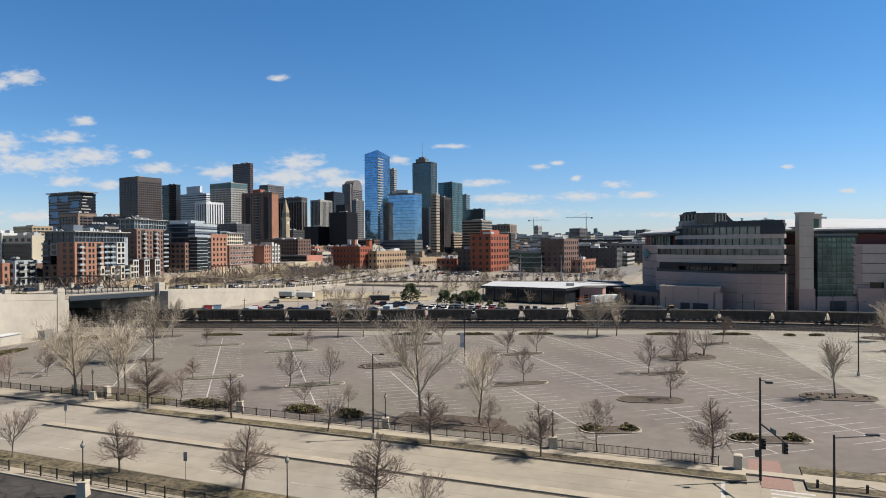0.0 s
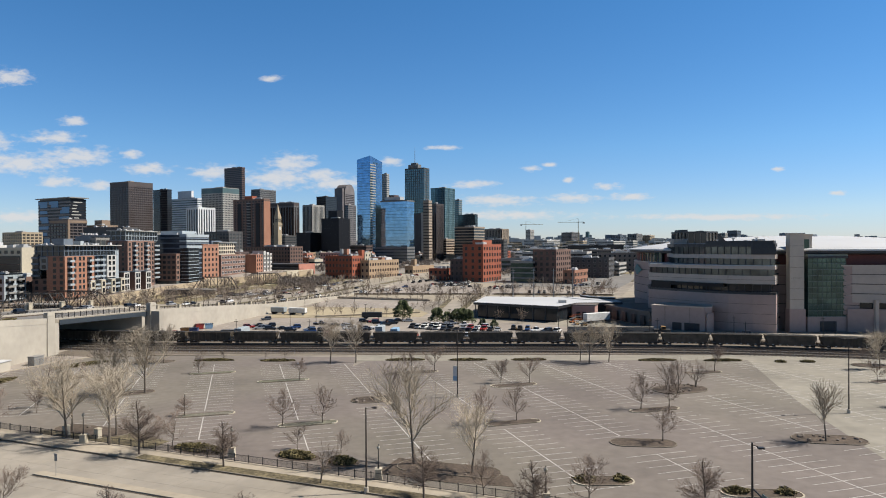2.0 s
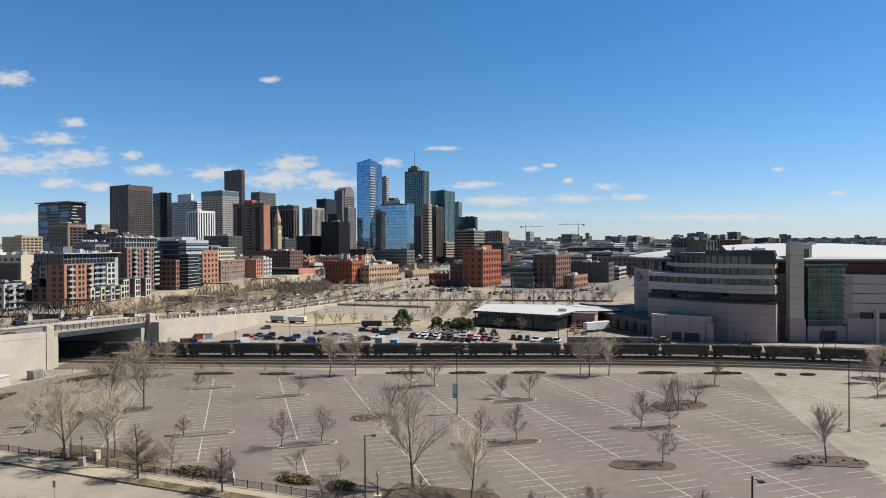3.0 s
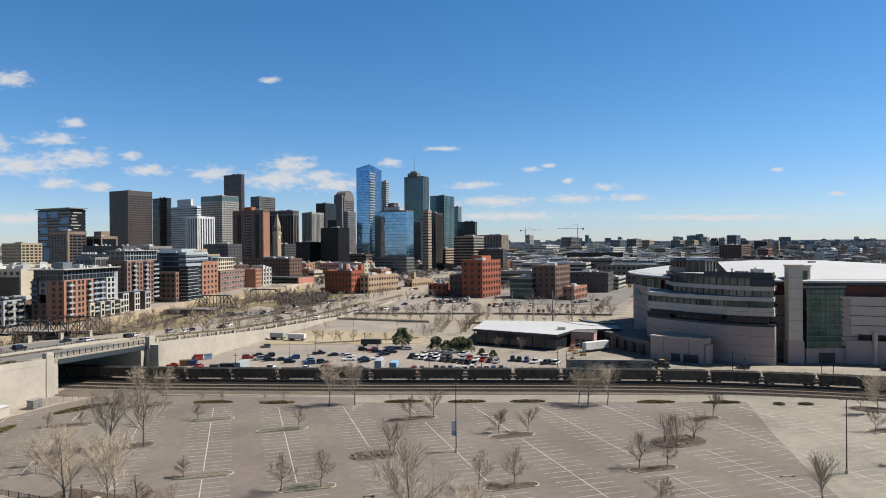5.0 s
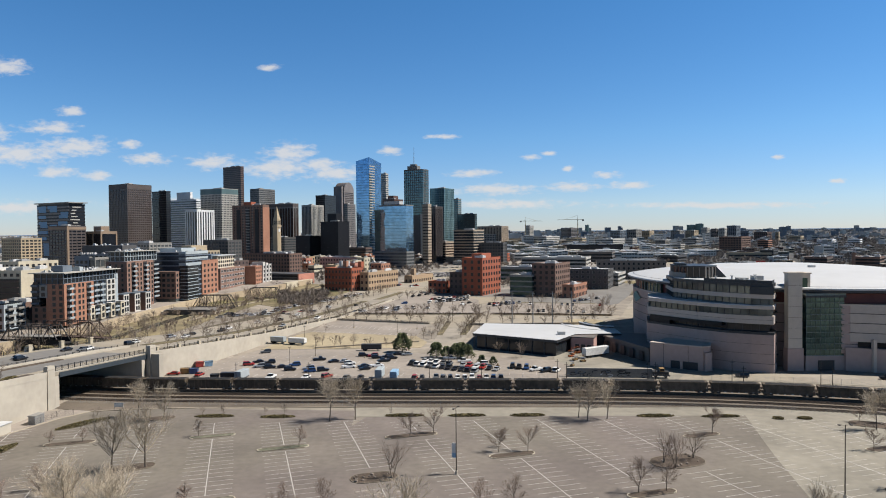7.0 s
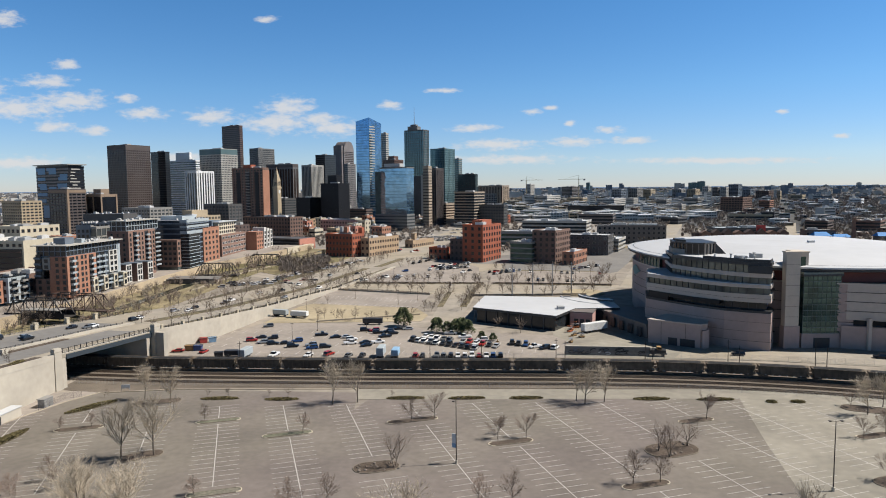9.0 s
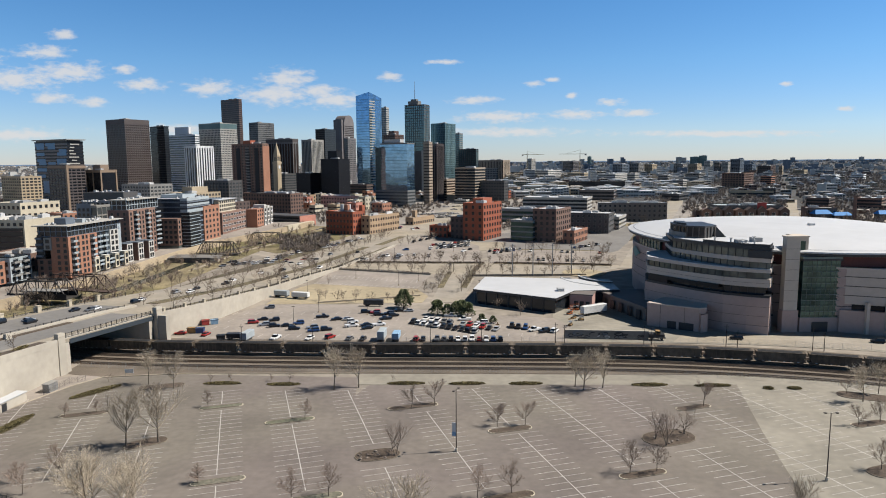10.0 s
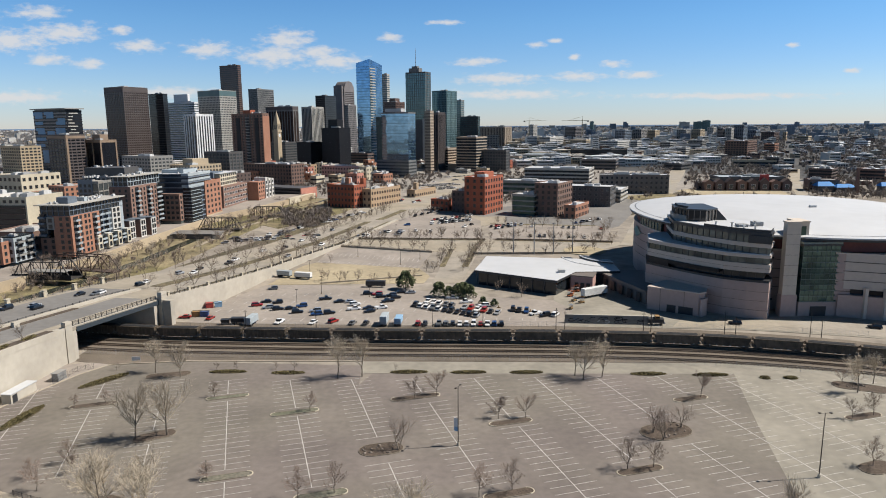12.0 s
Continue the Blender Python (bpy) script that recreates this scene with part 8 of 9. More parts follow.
for row in range(4):
    for k in range(26):
        x, y = -88 + 5.0 * k - row * 2, 250 + 13 * row + (-0.1) * k
        if y < 300 - 0.55 * max(0, x + 40) and x < 40:
            bl.prism(strip([(x, y), (x + 0.9, y + 4.8)], 0.14), 0.0, 0.06)
solo("bay_lines", bl, "paint_white", "faded white parking bay lines", "road marking", kind="stuff")
for x, y in ((43, 376.8), (54.6, 376.3), (65.5, 375.9), (76.9, 378.6)):
    p = thing("power_pole", "tall grey steel power pole", "pole", pose(x, y, land(x, y)), "power poles")
    part("shaft", Shape().tube((0, 0, -0.3), (0, 0, 18.5), 0.35, 0.2, 8, cap=True), "steel_grey", p)
    part("crossarm", Shape().box(-1.2, 1.2, -0.08, 0.08, 17.4, 17.6), "steel_grey", p)
for x, y, h in ((-63.6, 327, 8), (-20, 352, 8), (-52, 292, 8), (-13, 303, 8), (-30, 286, 8), (10, 392, 8), (-27, 430, 9), (12, 470, 9), (-10, 365, 7), (-45, 372, 7), (21, 323, 8), (90, 430, 9), (60, 450, 9), (-58, 268, 8), (5, 262, 8)):
    p = thing("light_pole", "thin grey car park light pole", "light pole", pose(x, y, land(x, y)), "far light poles")
    part("shaft", Shape().tube((0, 0, -0.2), (0, 0, h), 0.1, 0.07, 6, cap=True), "pole_brown", p)
    part("head", Shape().box(-0.6, 0.6, -0.15, 0.15, h - 0.1, h + 0.05), "pole_brown", p)
    part("base", Shape().tube((0, 0, -0.2), (0, 0, 0.7), 0.3, 0.28, 8, cap=True), "stucco_tan", p)

# ---- viaduct railing ----
def deck_rail(f, k0, k1, n, label, h=1.1):
    r = thing("railing", label, "railing", group="viaduct railings")
    pts = [deck(f, k0 + (k1 - k0) * i / n) for i in range(n + 1)]
    pm = Shape().box(-0.09, 0.09, -0.09, 0.09, 0.1, h + 0.25).mesh("post", "iron_black")
    for p in pts:
        part("post", pm, None, r, "", pose(p.x, p.y, p.z))
    for lo, hi in ((h, h + 0.09), (0.3, 0.36)):
        part("rail", Shape().loft([[(p.x - 0.04, p.y, p.z + lo), (p.x + 0.04, p.y, p.z + lo), (p.x + 0.04, p.y, p.z + hi), (p.x - 0.04, p.y, p.z + hi)] for p in pts]), "iron_black", r)
    sh = Shape()
    for p, q in zip(pts, pts[1:]):
        for i in range(1, 9):
            o = p.lerp(q, i / 9)
            sh.tube((o.x, o.y, o.z + 0.3), (o.x, o.y, o.z + h), 0.032, 0.032, 3)
    part("infill", sh, "iron_black", r)["kind"] = "stuff"


deck_rail(0.008, 3.06, 3.96, 16, "black steel railing on the viaduct's edge", 1.6)
deck_rail(0.02, 4.1, 8.4, 60, "black railing above the retaining wall")
deck_rail(0.95, 0.3, 5.0, 44, "black railing on the far side of the viaduct", 1.5)
deck_rail(0.46, 3.0, 4.3, 18, "black railing on the viaduct's median")
for k in range(14):
    p = deck(0.02, 4.15 + 0.3 * k)
    q = thing("stone_pier", "cream stone pier on the retaining wall", "pier", pose(p.x, p.y, p.z, 0, 0, 72), "wall piers")
    part("shaft", Shape().box(-0.55, 0.55, -0.45, 0.45, -0.3, 1.7), "stone_cream", q)
    part("cap", Shape().box(-0.65, 0.65, -0.55, 0.55, 1.7, 1.9), "stone_cream", q)
for k in range(12):
    p = deck(0.96, 0.9 + 0.34 * k)
    q = thing("stone_pier", "cream stone pier at the viaduct's far railing", "pier", pose(p.x, p.y, p.z, 0, 0, 72), "wall piers")
    part("shaft", Shape().box(-0.7, 0.7, -0.6, 0.6, -0.3, 2.3), "stone_cream", q)
    part("cap", Shape().box(-0.85, 0.85, -0.75, 0.75, 2.3, 2.6), "stone_cream", q)
# small outbuilding and cabinets at the foot of the wall
q = thing("utility_cabinet", "grey metal utility cabinet with fence at the wall's foot", "cabinet", pose(-112.6, 190.5, 0, 0, 0, 80))
part("body", Shape().box(-1.8, 1.8, -1.0, 1.0, 0, 2.4), "steel_grey", q)
part("roof", Shape().box(-2.0, 2.0, -1.2, 1.2, 2.4, 2.55), "panel_grey", q)
for k in range(3):
    part("door", Shape().box(-1.6 + 1.1 * k, -0.7 + 1.1 * k, -1.04, -1.0, 0.2, 2.2), "panel_grey", q)
q = thing("lean_to", "small cream shelter with a dark doorway at the wall's foot", "shelter", pose(-116.5, 177.6, 0, 0, 0, 84))
part("wall", Shape().box(-5, 5, -1.4, 1.4, 0, 2.6), "concrete_wall", q)
part("doorway", Shape().box(-4.4, -2.6, -1.45, -1.38, 0, 2.2), "dark_metal", q)
part("roof", Shape().box(-5.2, 5.2, -1.6, 1.6, 2.6, 2.8), "roof_white", q)
mesh_fence([(-112, 186), (-110.5, 197), (-105, 200)], "dark wire fence round a cabinet", 1.8, 2.2, "iron_black")
q = thing("info_board", "pale blue board on two posts beside the tracks", "sign", pose(-95.6, 203.6, 0, 0, 0, 4))
part("board", Shape().box(-1.3, 1.3, -0.06, 0.06, 1.1, 2.3), "trim_white", q)
for x in (-1.2, 1.2):
    part("post", Shape().tube((x, 0, -0.1), (x, 0, 1.3), 0.05, 0.05, 6), "steel_grey", q)

# ---- cars ----
def car_kind(color, form, near=True):
    c = thing("car", {"sedan": "parked %s saloon car", "suv": "parked %s sport utility car", "pickup": "parked %s pickup truck"}[form] % color, "car", pose(0, -900, -40))
    L, Wd, roof = {"sedan": (4.7, 1.8, 1.42), "suv": (4.7, 1.9, 1.75), "pickup": (5.6, 1.95, 1.8)}[form]
    w = Wd / 2
    waist = 0.92 if form == "sedan" else 1.05

    def hull(stations):
        return [[(x, -w * k, lo), (x, w * k, lo), (x, w * k, lo + (hi - lo) * 0.6), (x, w * k * 0.93, hi), (x, -w * k * 0.93, hi), (x, -w * k, lo + (hi - lo) * 0.6)] for x, lo, hi, k in stations]
    part("body", Shape().loft(hull([(-L / 2, 0.42, waist - 0.16, 0.86), (-L / 2 + 0.25, 0.3, waist, 0.97), (-L * 0.1, 0.28, waist, 1.0), (L * 0.18, 0.28, waist - 0.02, 1.0), (L / 2 - 0.35, 0.3, waist - 0.16, 0.96), (L / 2, 0.42, waist - 0.34, 0.84)])), "car_" + color, c)
    x0, x1, x2, x3 = {"sedan": (-L * 0.40, -L * 0.24, L * 0.06, L * 0.22), "suv": (-L * 0.49, -L * 0.43, L * 0.05, L * 0.2), "pickup": (-L * 0.06, -L * 0.03, L * 0.16, L * 0.27)}[form]
    part("cabin_glass", Shape().loft([[(x0, -w * 0.92, waist - 0.05), (x3, -w * 0.92, waist - 0.05), (x3, w * 0.92, waist - 0.05), (x0, w * 0.92, waist - 0.05)], [(x1, -w * 0.76, roof - 0.05), (x2, -w * 0.76, roof - 0.05), (x2, w * 0.76, roof - 0.05), (x1, w * 0.76, roof - 0.05)]]), "car_glass", c)
    part("roof", Shape().box(x1 - 0.05, x2 + 0.05, -w * 0.77, w * 0.77, roof - 0.07, roof), "car_" + color, c)
    if not near:
        u = Shape().box(-L * 0.4, L * 0.4, -w * 0.9, w * 0.9, 0.2, 0.5)
        for x in (-L * 0.31, L * 0.31):
            u.tube((x, -w + 0.02, 0.33), (x, w - 0.02, 0.33), 0.33, 0.33, 8, cap=True)
        part("underbody", u, "rubber", c)
        return c
    wm = Shape().tube((0, -0.11, 0), (0, 0.11, 0), 0.33, 0.33, 12, cap=True).mesh("wheel", "rubber")
    for x in (-L * 0.31, L * 0.31):
        for y in (-w + 0.1, w - 0.1):
            part("wheel", wm, None, c, "", pose(x, y, 0.33))
    return c


FLEET = {(c, f): car_kind(c, f) for c in ("black", "white", "silver", "grey", "red", "blue") for f in ("sedan", "suv", "pickup")}
FLEET_FAR = {(c, f): car_kind(c, f, False) for c in ("black", "white", "silver", "grey", "red", "blue") for f in ("sedan", "suv", "pickup")}
rc = random.Random(12)


def park(x, y, turn, color=None, form=None, z=None, group="parked cars"):
    color = color or rc.choices(("black", "white", "silver", "grey", "red", "blue"), (30, 26, 14, 16, 8, 6))[0]
    form = form or rc.choices(("sedan", "suv", "pickup"), (4, 5, 2))[0]
    c = copy_thing((FLEET_FAR if y > 274 else FLEET)[color, form], pose(x, y, (land(x, y) + 0.06) if z is None else z, 0, 0, turn + rc.uniform(-3, 3) + rc.choice((0, 180))))
    c["group"] = group
    return c


def clear_spot(x, y):
    return not (-75 < x < 5 and 632 < y < 705) and not (-15 < x < 20 and 595 < y < 620)


for x, y, turn, color in ((-75.8, 301, 15, "grey"), (-73.1, 277.7, 15, "black"), (-67.9, 276, 15, "black"), (-75.5, 272.2, 15, "red"), (-70, 268, 15, "silver"), (-65.3, 265.8, 15, "black"), (-60.4, 266.5, 15, "black"), (-56.5, 270, 15, "blue"), (-56.4, 261, 15, "black"), (-48.6, 281.6, 15, "black"),
                          (-42, 276.8, 15, "black"), (-37, 276.6, 15, "silver"), (-34.6, 272, 15, "white"), (-34.2, 265, 15, "white"), (-49.5, 262.5, 15, "silver"), (-48.2, 257.6, 15, "blue"), (-43.4, 259.3, 15, "black"), (-60.4, 247.2, 70, "white"), (-47.5, 246.1, 70, "white"), (-40, 247.4, 60, "red"), (-32.4, 244.9, 75, "grey"), (-27.4, 244, 75, "black")):
    park(x, y, turn, color)
park(-99.2, 255.2, 10, 'red')
park(-88.6, 253.4, 80, 'red')
for x, y, turn, color in ((-31, 290, 8, "black"), (-26.8, 288.6, 8, "red"), (-25, 284.8, 8, "black"), (-20.6, 286.3, 8, "black"), (-28.6, 266, 20, "black"), (-27.6, 261, 20, "black"), (-23.4, 266.6, 20, "white"), (-18.4, 283, 20, "black"), (-21.4, 277, 20, "black"), (-16.4, 292.4, 10, "black"), (-12.4, 291.6, 10, "silver"),
                          (5.9, 281, 0, "silver"), (11.8, 274.5, 10, "white"), (18.5, 268, 10, "white"), (29.9, 261.6, 80, "black"), (32.4, 260.6, 80, "black"), (35, 259, 80, "blue"), (38.2, 255.8, 30, "white"), (41.4, 253, 30, "black"), (45.6, 253.6, 60, "white"), (110, 240, -15, "black"), (158, 233.5, -22, "black")):
    park(x, y, turn, color)
for ax, ay, bx, by, n, turn in ((-9.6, 270.1, 17.3, 252.4, 12, 70), (-4.5, 276, 23.2, 257.1, 12, 70), (-7.6, 243, 26, 241.6, 14, 85)):
    for k in range(n):
        f = k / (n - 1)
        if rc.random() < 0.93:
            park(ax + (bx - ax) * f, ay + (by - ay) * f, turn)
for ax, ay, bx, by, n, turn, full in ((-52, 434, -33, 452, 8, 70, 0.8), (-27, 440, -22, 480, 12, 20, 0.6), (-4, 484, 24, 500, 12, 75, 0.95), (-4, 492, 24, 508, 12, 75, 0.95), (-3, 504, 26, 523, 11, 75, 0.85), (-20, 520, 0, 550, 9, 70, 0.5), (2, 440, 24, 480, 10, 60, 0.3), (40, 462, 60, 478, 9, 75, 0.95), (38, 470, 56, 480, 7, 75, 0.9), (60, 432, 100, 424, 14, 80, 0.4), (66, 470, 112, 458, 14, 80, 0.45), (100, 484, 122, 500, 10, 70, 0.8), (-15, 455, 15, 445, 10, 80, 0.25)):
    for k in range(n):
        f = k / (n - 1)
        if rc.random() < full:
            park(ax + (bx - ax) * f + rc.uniform(-.4, .4), ay + (by - ay) * f, turn)
for f, k, color in ((0.62, 4.1, "grey"), (0.72, 4.05, "black"), (0.62, 4.16, "white"), (0.66, 3.55, "black"), (0.74, 3.62, "silver"), (0.86, 3.5, "black"), (0.62, 4.75, "white"), (0.58, 4.62, "black"), (0.66, 5.35, "silver"), (0.56, 5.42, "white"), (0.66, 5.7, "black"), (0.6, 6.2, "black"), (0.66, 6.5, "white"), (0.2, 6.9, "silver"), (0.7, 7.3, "white"), (0.58, 7.6, "black"), (0.66, 8.1, "white"), (0.24, 7.9, "white"), (0.62, 8.5, "silver"), (0.3, 8.6, "black"), (0.75, 2.9, "white"), (0.8, 3.0, "black")):
    p = deck(f, k)
    park(p.x, p.y, 72, color, None, p.z + 0.03, "cars on the viaduct")
for i in range(26):
    f = i / 25
    x, y = -134 + 56 * f + rc.uniform(-1.5, 1.5), 424 + 10 * f + rc.choice((-7, -3.4, 3.2, 6.6)) + rc.uniform(-0.5, 0.5)
    if rc.random() < 0.75:
        park(x, y, 8, None, None, None, "cars at the bridge")
for i in range(24):
    x, y = rc.uniform(-40, 45), rc.uniform(590, 660)
    if clear_spot(x, y):
        park(x, y, rc.choice((60, 150)), group="cars in the street")
for i in range(30):
    f = rc.random()
    x, y = -110 + 50 * f + rc.uniform(-4, 4), 440 + 110 * f + rc.uniform(-4, 4)
    park(x, y, 65, group="cars in the street")
for proto in list(FLEET.values()) + list(FLEET_FAR.values()):
    for c in list(proto.children):
        bpy.data.objects.remove(c)
    bpy.data.objects.remove(proto)


def trailer(x, y, turn, L, H, m, label, z=0.0, cat="trailer"):
    t = thing("trailer", label, cat, pose(x, y, z, 0, 0, turn))
    part("box", Shape().loft([[(xx, yy, zz) for yy, zz in ((-1.25, 1.1), (1.25, 1.1), (1.25, H - 0.1), (1.1, H), (-1.1, H), (-1.25, H - 0.1))] for xx in (-L / 2, L / 2)]), m, t)
    part("chassis", Shape().box(-L / 2, L / 2, -0.9, 0.9, 0.7, 1.1), "rubber", t)
    for e in (-L * 0.36, -L * 0.26):
        part("wheel", Shape().tube((e, -1.2, 0.48), (e, 1.2, 0.48), 0.48, 0.48, 12, cap=True), "rubber", t)
    part("landing_leg", Shape().box(L * 0.3, L * 0.34, -0.8, 0.8, 0.0, 1.1), "steel_grey", t)


trailer(-76, 326, -22, 7.5, 3.3, "panel_blue", "pale blue box trailer parked by the wall", land(0, 326) + 0.05)
trailer(-66, 322, -16, 8.5, 3.3, "trim_white", "white box trailer parked by the slope", land(0, 321) + 0.05)
trailer(-70.5, 245.3, 80, 7, 3.6, "panel_blue", "pale blue box trailer by the fence")
trailer(-20.3, 244, 85, 7, 4.0, "panel_blue", "pale blue box trailer by the fence")
trailer(-15, 243.6, 85, 6, 3.2, "sign_blue", "blue box trailer by the fence")
trailer(-75.4, 246.5, 0, 6, 2.6, "dark_metal", "dark flat trailer by the fence")
trailer(67.6, 283.5, 30, 13, 4.2, "trim_white", "white articulated trailer at the loading dock")
trailer(-29, 304.5, -4, 9, 3.0, "dark_metal", "dark storage container by the trees", 0.03)
for x, y, turn, m_ in ((-95.6, 257.6, 4, "paint_ochre"), (-92.2, 257.4, 4, "container_blue"), (-94.6, 270.6, 20, "tarp_red"), (-91.4, 271.8, 20, "sign_blue"), (-80.5, 246, 8, "dark_metal")):
    t = thing("container", "coloured steel skip container by the retaining wall", "container", pose(x, y, 0.02, 0, 0, turn), "skips")
    part("box", Shape().loft([[(sx * l, sy * w, z) for sx, sy in ((-1, -1), (1, -1), (1, 1), (-1, 1))] for z, l, w in ((0.1, 1.35, 0.95), (2.0, 1.6, 1.05))]), m_, t)
    part("rim", rect_ring(-1.68, 1.68, -1.12, 1.12, 1.96, 2.1, 0.15), "dark_metal", t)

def lift(x, y, turn, m_):
    t = thing("scissor_lift", "small orange scissor lift in the service yard", "lift", pose(x, y, 0.03, 0, 0, turn), "yard machines")
    part("chassis", Shape().box(-1.2, 1.2, -0.6, 0.6, 0.25, 0.75), m_, t)
    for k in range(3):
        part("scissor", Shape().tube((-1.0, -0.4, 0.8 + 0.3 * k), (1.0, -0.4, 1.1 + 0.3 * k), 0.05, 0.05, 4).tube((1.0, -0.4, 0.8 + 0.3 * k), (-1.0, -0.4, 1.1 + 0.3 * k), 0.05, 0.05, 4), "dark_metal", t)
    part("platform", Shape().box(-1.2, 1.2, -0.55, 0.55, 1.75, 1.85), "steel_grey", t)
    part("guard_rail", rect_ring(-1.2, 1.2, -0.55, 0.55, 2.7, 2.8, 0.05), m_, t)
    for e in (-0.8, 0.8):
        part("wheel", Shape().tube((e, -0.62, 0.28), (e, 0.62, 0.28), 0.28, 0.28, 10, cap=True), "rubber", t)


for x, y, turn in ((57.2, 283.4, 20), (58.8, 287.6, 70), (60.4, 291.6, 10), (62.4, 292.4, 80), (57.4, 275.8, 40), (59.8, 272.4, 15), (53.6, 263.4, 60)):
    lift(x, y, turn, "tarp_orange" if y > 280 else "paint_ochre")
for x, y in ((20, 270), (24.6, 266), (31, 262.6), (36.6, 259.4), (43.8, 257)):
    q = thing("bollard", "stubby yellow concrete-filled bollard by the parked cars", "bollard", pose(x, y, 0.02), "yellow bollards")
    part("post", Shape().tube((0, 0, 0), (0, 0, 1.1), 0.22, 0.22, 10, cap=True), "paint_ochre", q)
    part("block", Shape().box(-0.7, 0.7, -0.25, 0.25, 0, 0.4), "paint_ochre", q)

# ---- creek with truss bridges ----
CREEK = [(-186, 270), (-172, 320), (-163, 370), (-158, 425), (-150, 490), (-128, 550), (-100, 640)]
slab("creek", [p for p in strip(CREEK, 7)], "water", "shallow dark creek", "water", 0.05)
slab("creek_bank", strip(CREEK, 16, 11.5), "grass_olive", "dry olive grass bank of the creek", "grass", 0.10)
slab("creek_bank", strip(CREEK, 20, -13.5), "grass_olive", "dry olive grass bank of the creek", "grass", 0.10)
slab("creek_path", strip(CREEK, 3, -12), "sidewalk", "pale path beside the creek", "path", 0.16)
slab("creek_wall", strip(CREEK, 1.2, 20), "stucco_tan", "tan retaining wall of the creek", "wall", 4.8, 5.4)


slab("quay", offset(CREEK, 20) + [(-150, 640), (-480, 640), (-480, 270)], "asphalt_grey", "paved quarter above the creek wall", "ground", 4.6, 5.2)
for k in range(4, 9):
    rings = []
    for s in (0, 0.5, 1):
        p = deck(1.0, k + s)
        rings.append([(p.x, p.y, p.z - 0.05), (p.x - 14, p.y + 4, land(p.x, p.y) + 0.15), (p.x - 14, p.y + 4, -0.5), (p.x, p.y, -0.5)])
    solo("bank_slope", Shape().loft(rings), "grass", "dry grass slope below the viaduct road", "grass", kind="structure")


def truss(ax, ay, bx, by, h, z, wd=5.0, panels=6, m="truss_steel", side=False):
    t = thing("truss_bridge", "dark riveted steel truss bridge over the creek", "bridge", pose((ax + bx) / 2, (ay + by) / 2, z, 0, 0, math.degrees(math.atan2(by - ay, bx - ax))))
    L = math.hypot(bx - ax, by - ay)
    part("deck", Shape().box(-L / 2, L / 2, -wd / 2, wd / 2, -0.4, 0.1), m, t)
    for s in (-wd / 2, wd / 2):
        nodes = [-L / 2 + L * k / panels for k in range(panels + 1)]
        def bar(p, q, r=0.22):
            part("member", Shape().tube(p, q, r, r, 4), m, t)
        bar((-L / 2, s, 0), (L / 2, s, 0), 0.28)
        bar((nodes[1], s, h), (nodes[-2], s, h), 0.28)
        bar((nodes[0], s, 0), (nodes[1], s, h), 0.28)
        bar((nodes[-1], s, 0), (nodes[-2], s, h), 0.28)
        for k in range(1, panels):
            bar((nodes[k], s, 0), (nodes[k], s, h))
        for k in range(1, panels - 1):
            bar((nodes[k], s, h if k < panels / 2 else 0), (nodes[k + 1], s, 0 if k < panels / 2 else h), 0.16)
    for k in range(1, panels):
        x = -L / 2 + L * k / panels
        part("strut", Shape().tube((x, -wd / 2, h), (x, wd / 2, h), 0.14, 0.14, 4), m, t)
    if side:
        for s in (-wd / 2 - 0.2, wd / 2 + 0.2):
            part("plate_girder", Shape().box(-L / 2, L / 2, s - 0.1, s + 0.1, -0.6, 2.2), "black_facade", t, "black plated side girder")
        part("roof_deck", Shape().box(-L * 0.3, L * 0.36, -wd / 2 + 0.8, wd / 2 - 0.8, 3.0, 3.3), "panel_grey", t, "grey inner roof")


truss(-202, 318.5, -172, 314.5, 8, 3.4, 8.0, side=True)
truss(-196, 337, -157, 323.5, 7.4, 4.2, 5.0, m="truss_rust")
truss(-166, 466, -136, 462, 8, 4.0)
truss(-148, 527.5, -119, 526, 8, 4.0)
cv = thing("road_bridge", "low dark concrete road bridge over the creek", "bridge")
part("deck", Shape().prism([(-174, 433), (-141, 431.4), (-143.5, 449), (-177, 452)], 4.2, 5.2), "asphalt_deck", cv)
part("girder", Shape().prism([(-172, 432.6), (-146, 431.2), (-146, 432.4), (-172, 433.8)], 2.4, 5.5), "panel_dark", cv)
part("abutment", Shape().prism([(-176, 434), (-171, 433.6), (-173, 450), (-178, 451)], 0, 4.2), "concrete_wall", cv)
part("abutment", Shape().prism([(-146, 432), (-141.5, 431.8), (-144, 448), (-148.5, 448.6)], 0, 4.2), "concrete_wall", cv)

# ---- far city ----
rf = random.Random(21)
KEEP = [(-560, -120, 780, 1240), (-140, 130, 740, 1180)]


def clear_of_roads(x, y):
    if abs(x + 52 - (y - 505) * 0.26) < 26 and y < 920:
        return False
    if abs(x - (118 + (y - 400) * 0.41)) < 12:
        return False
    return True


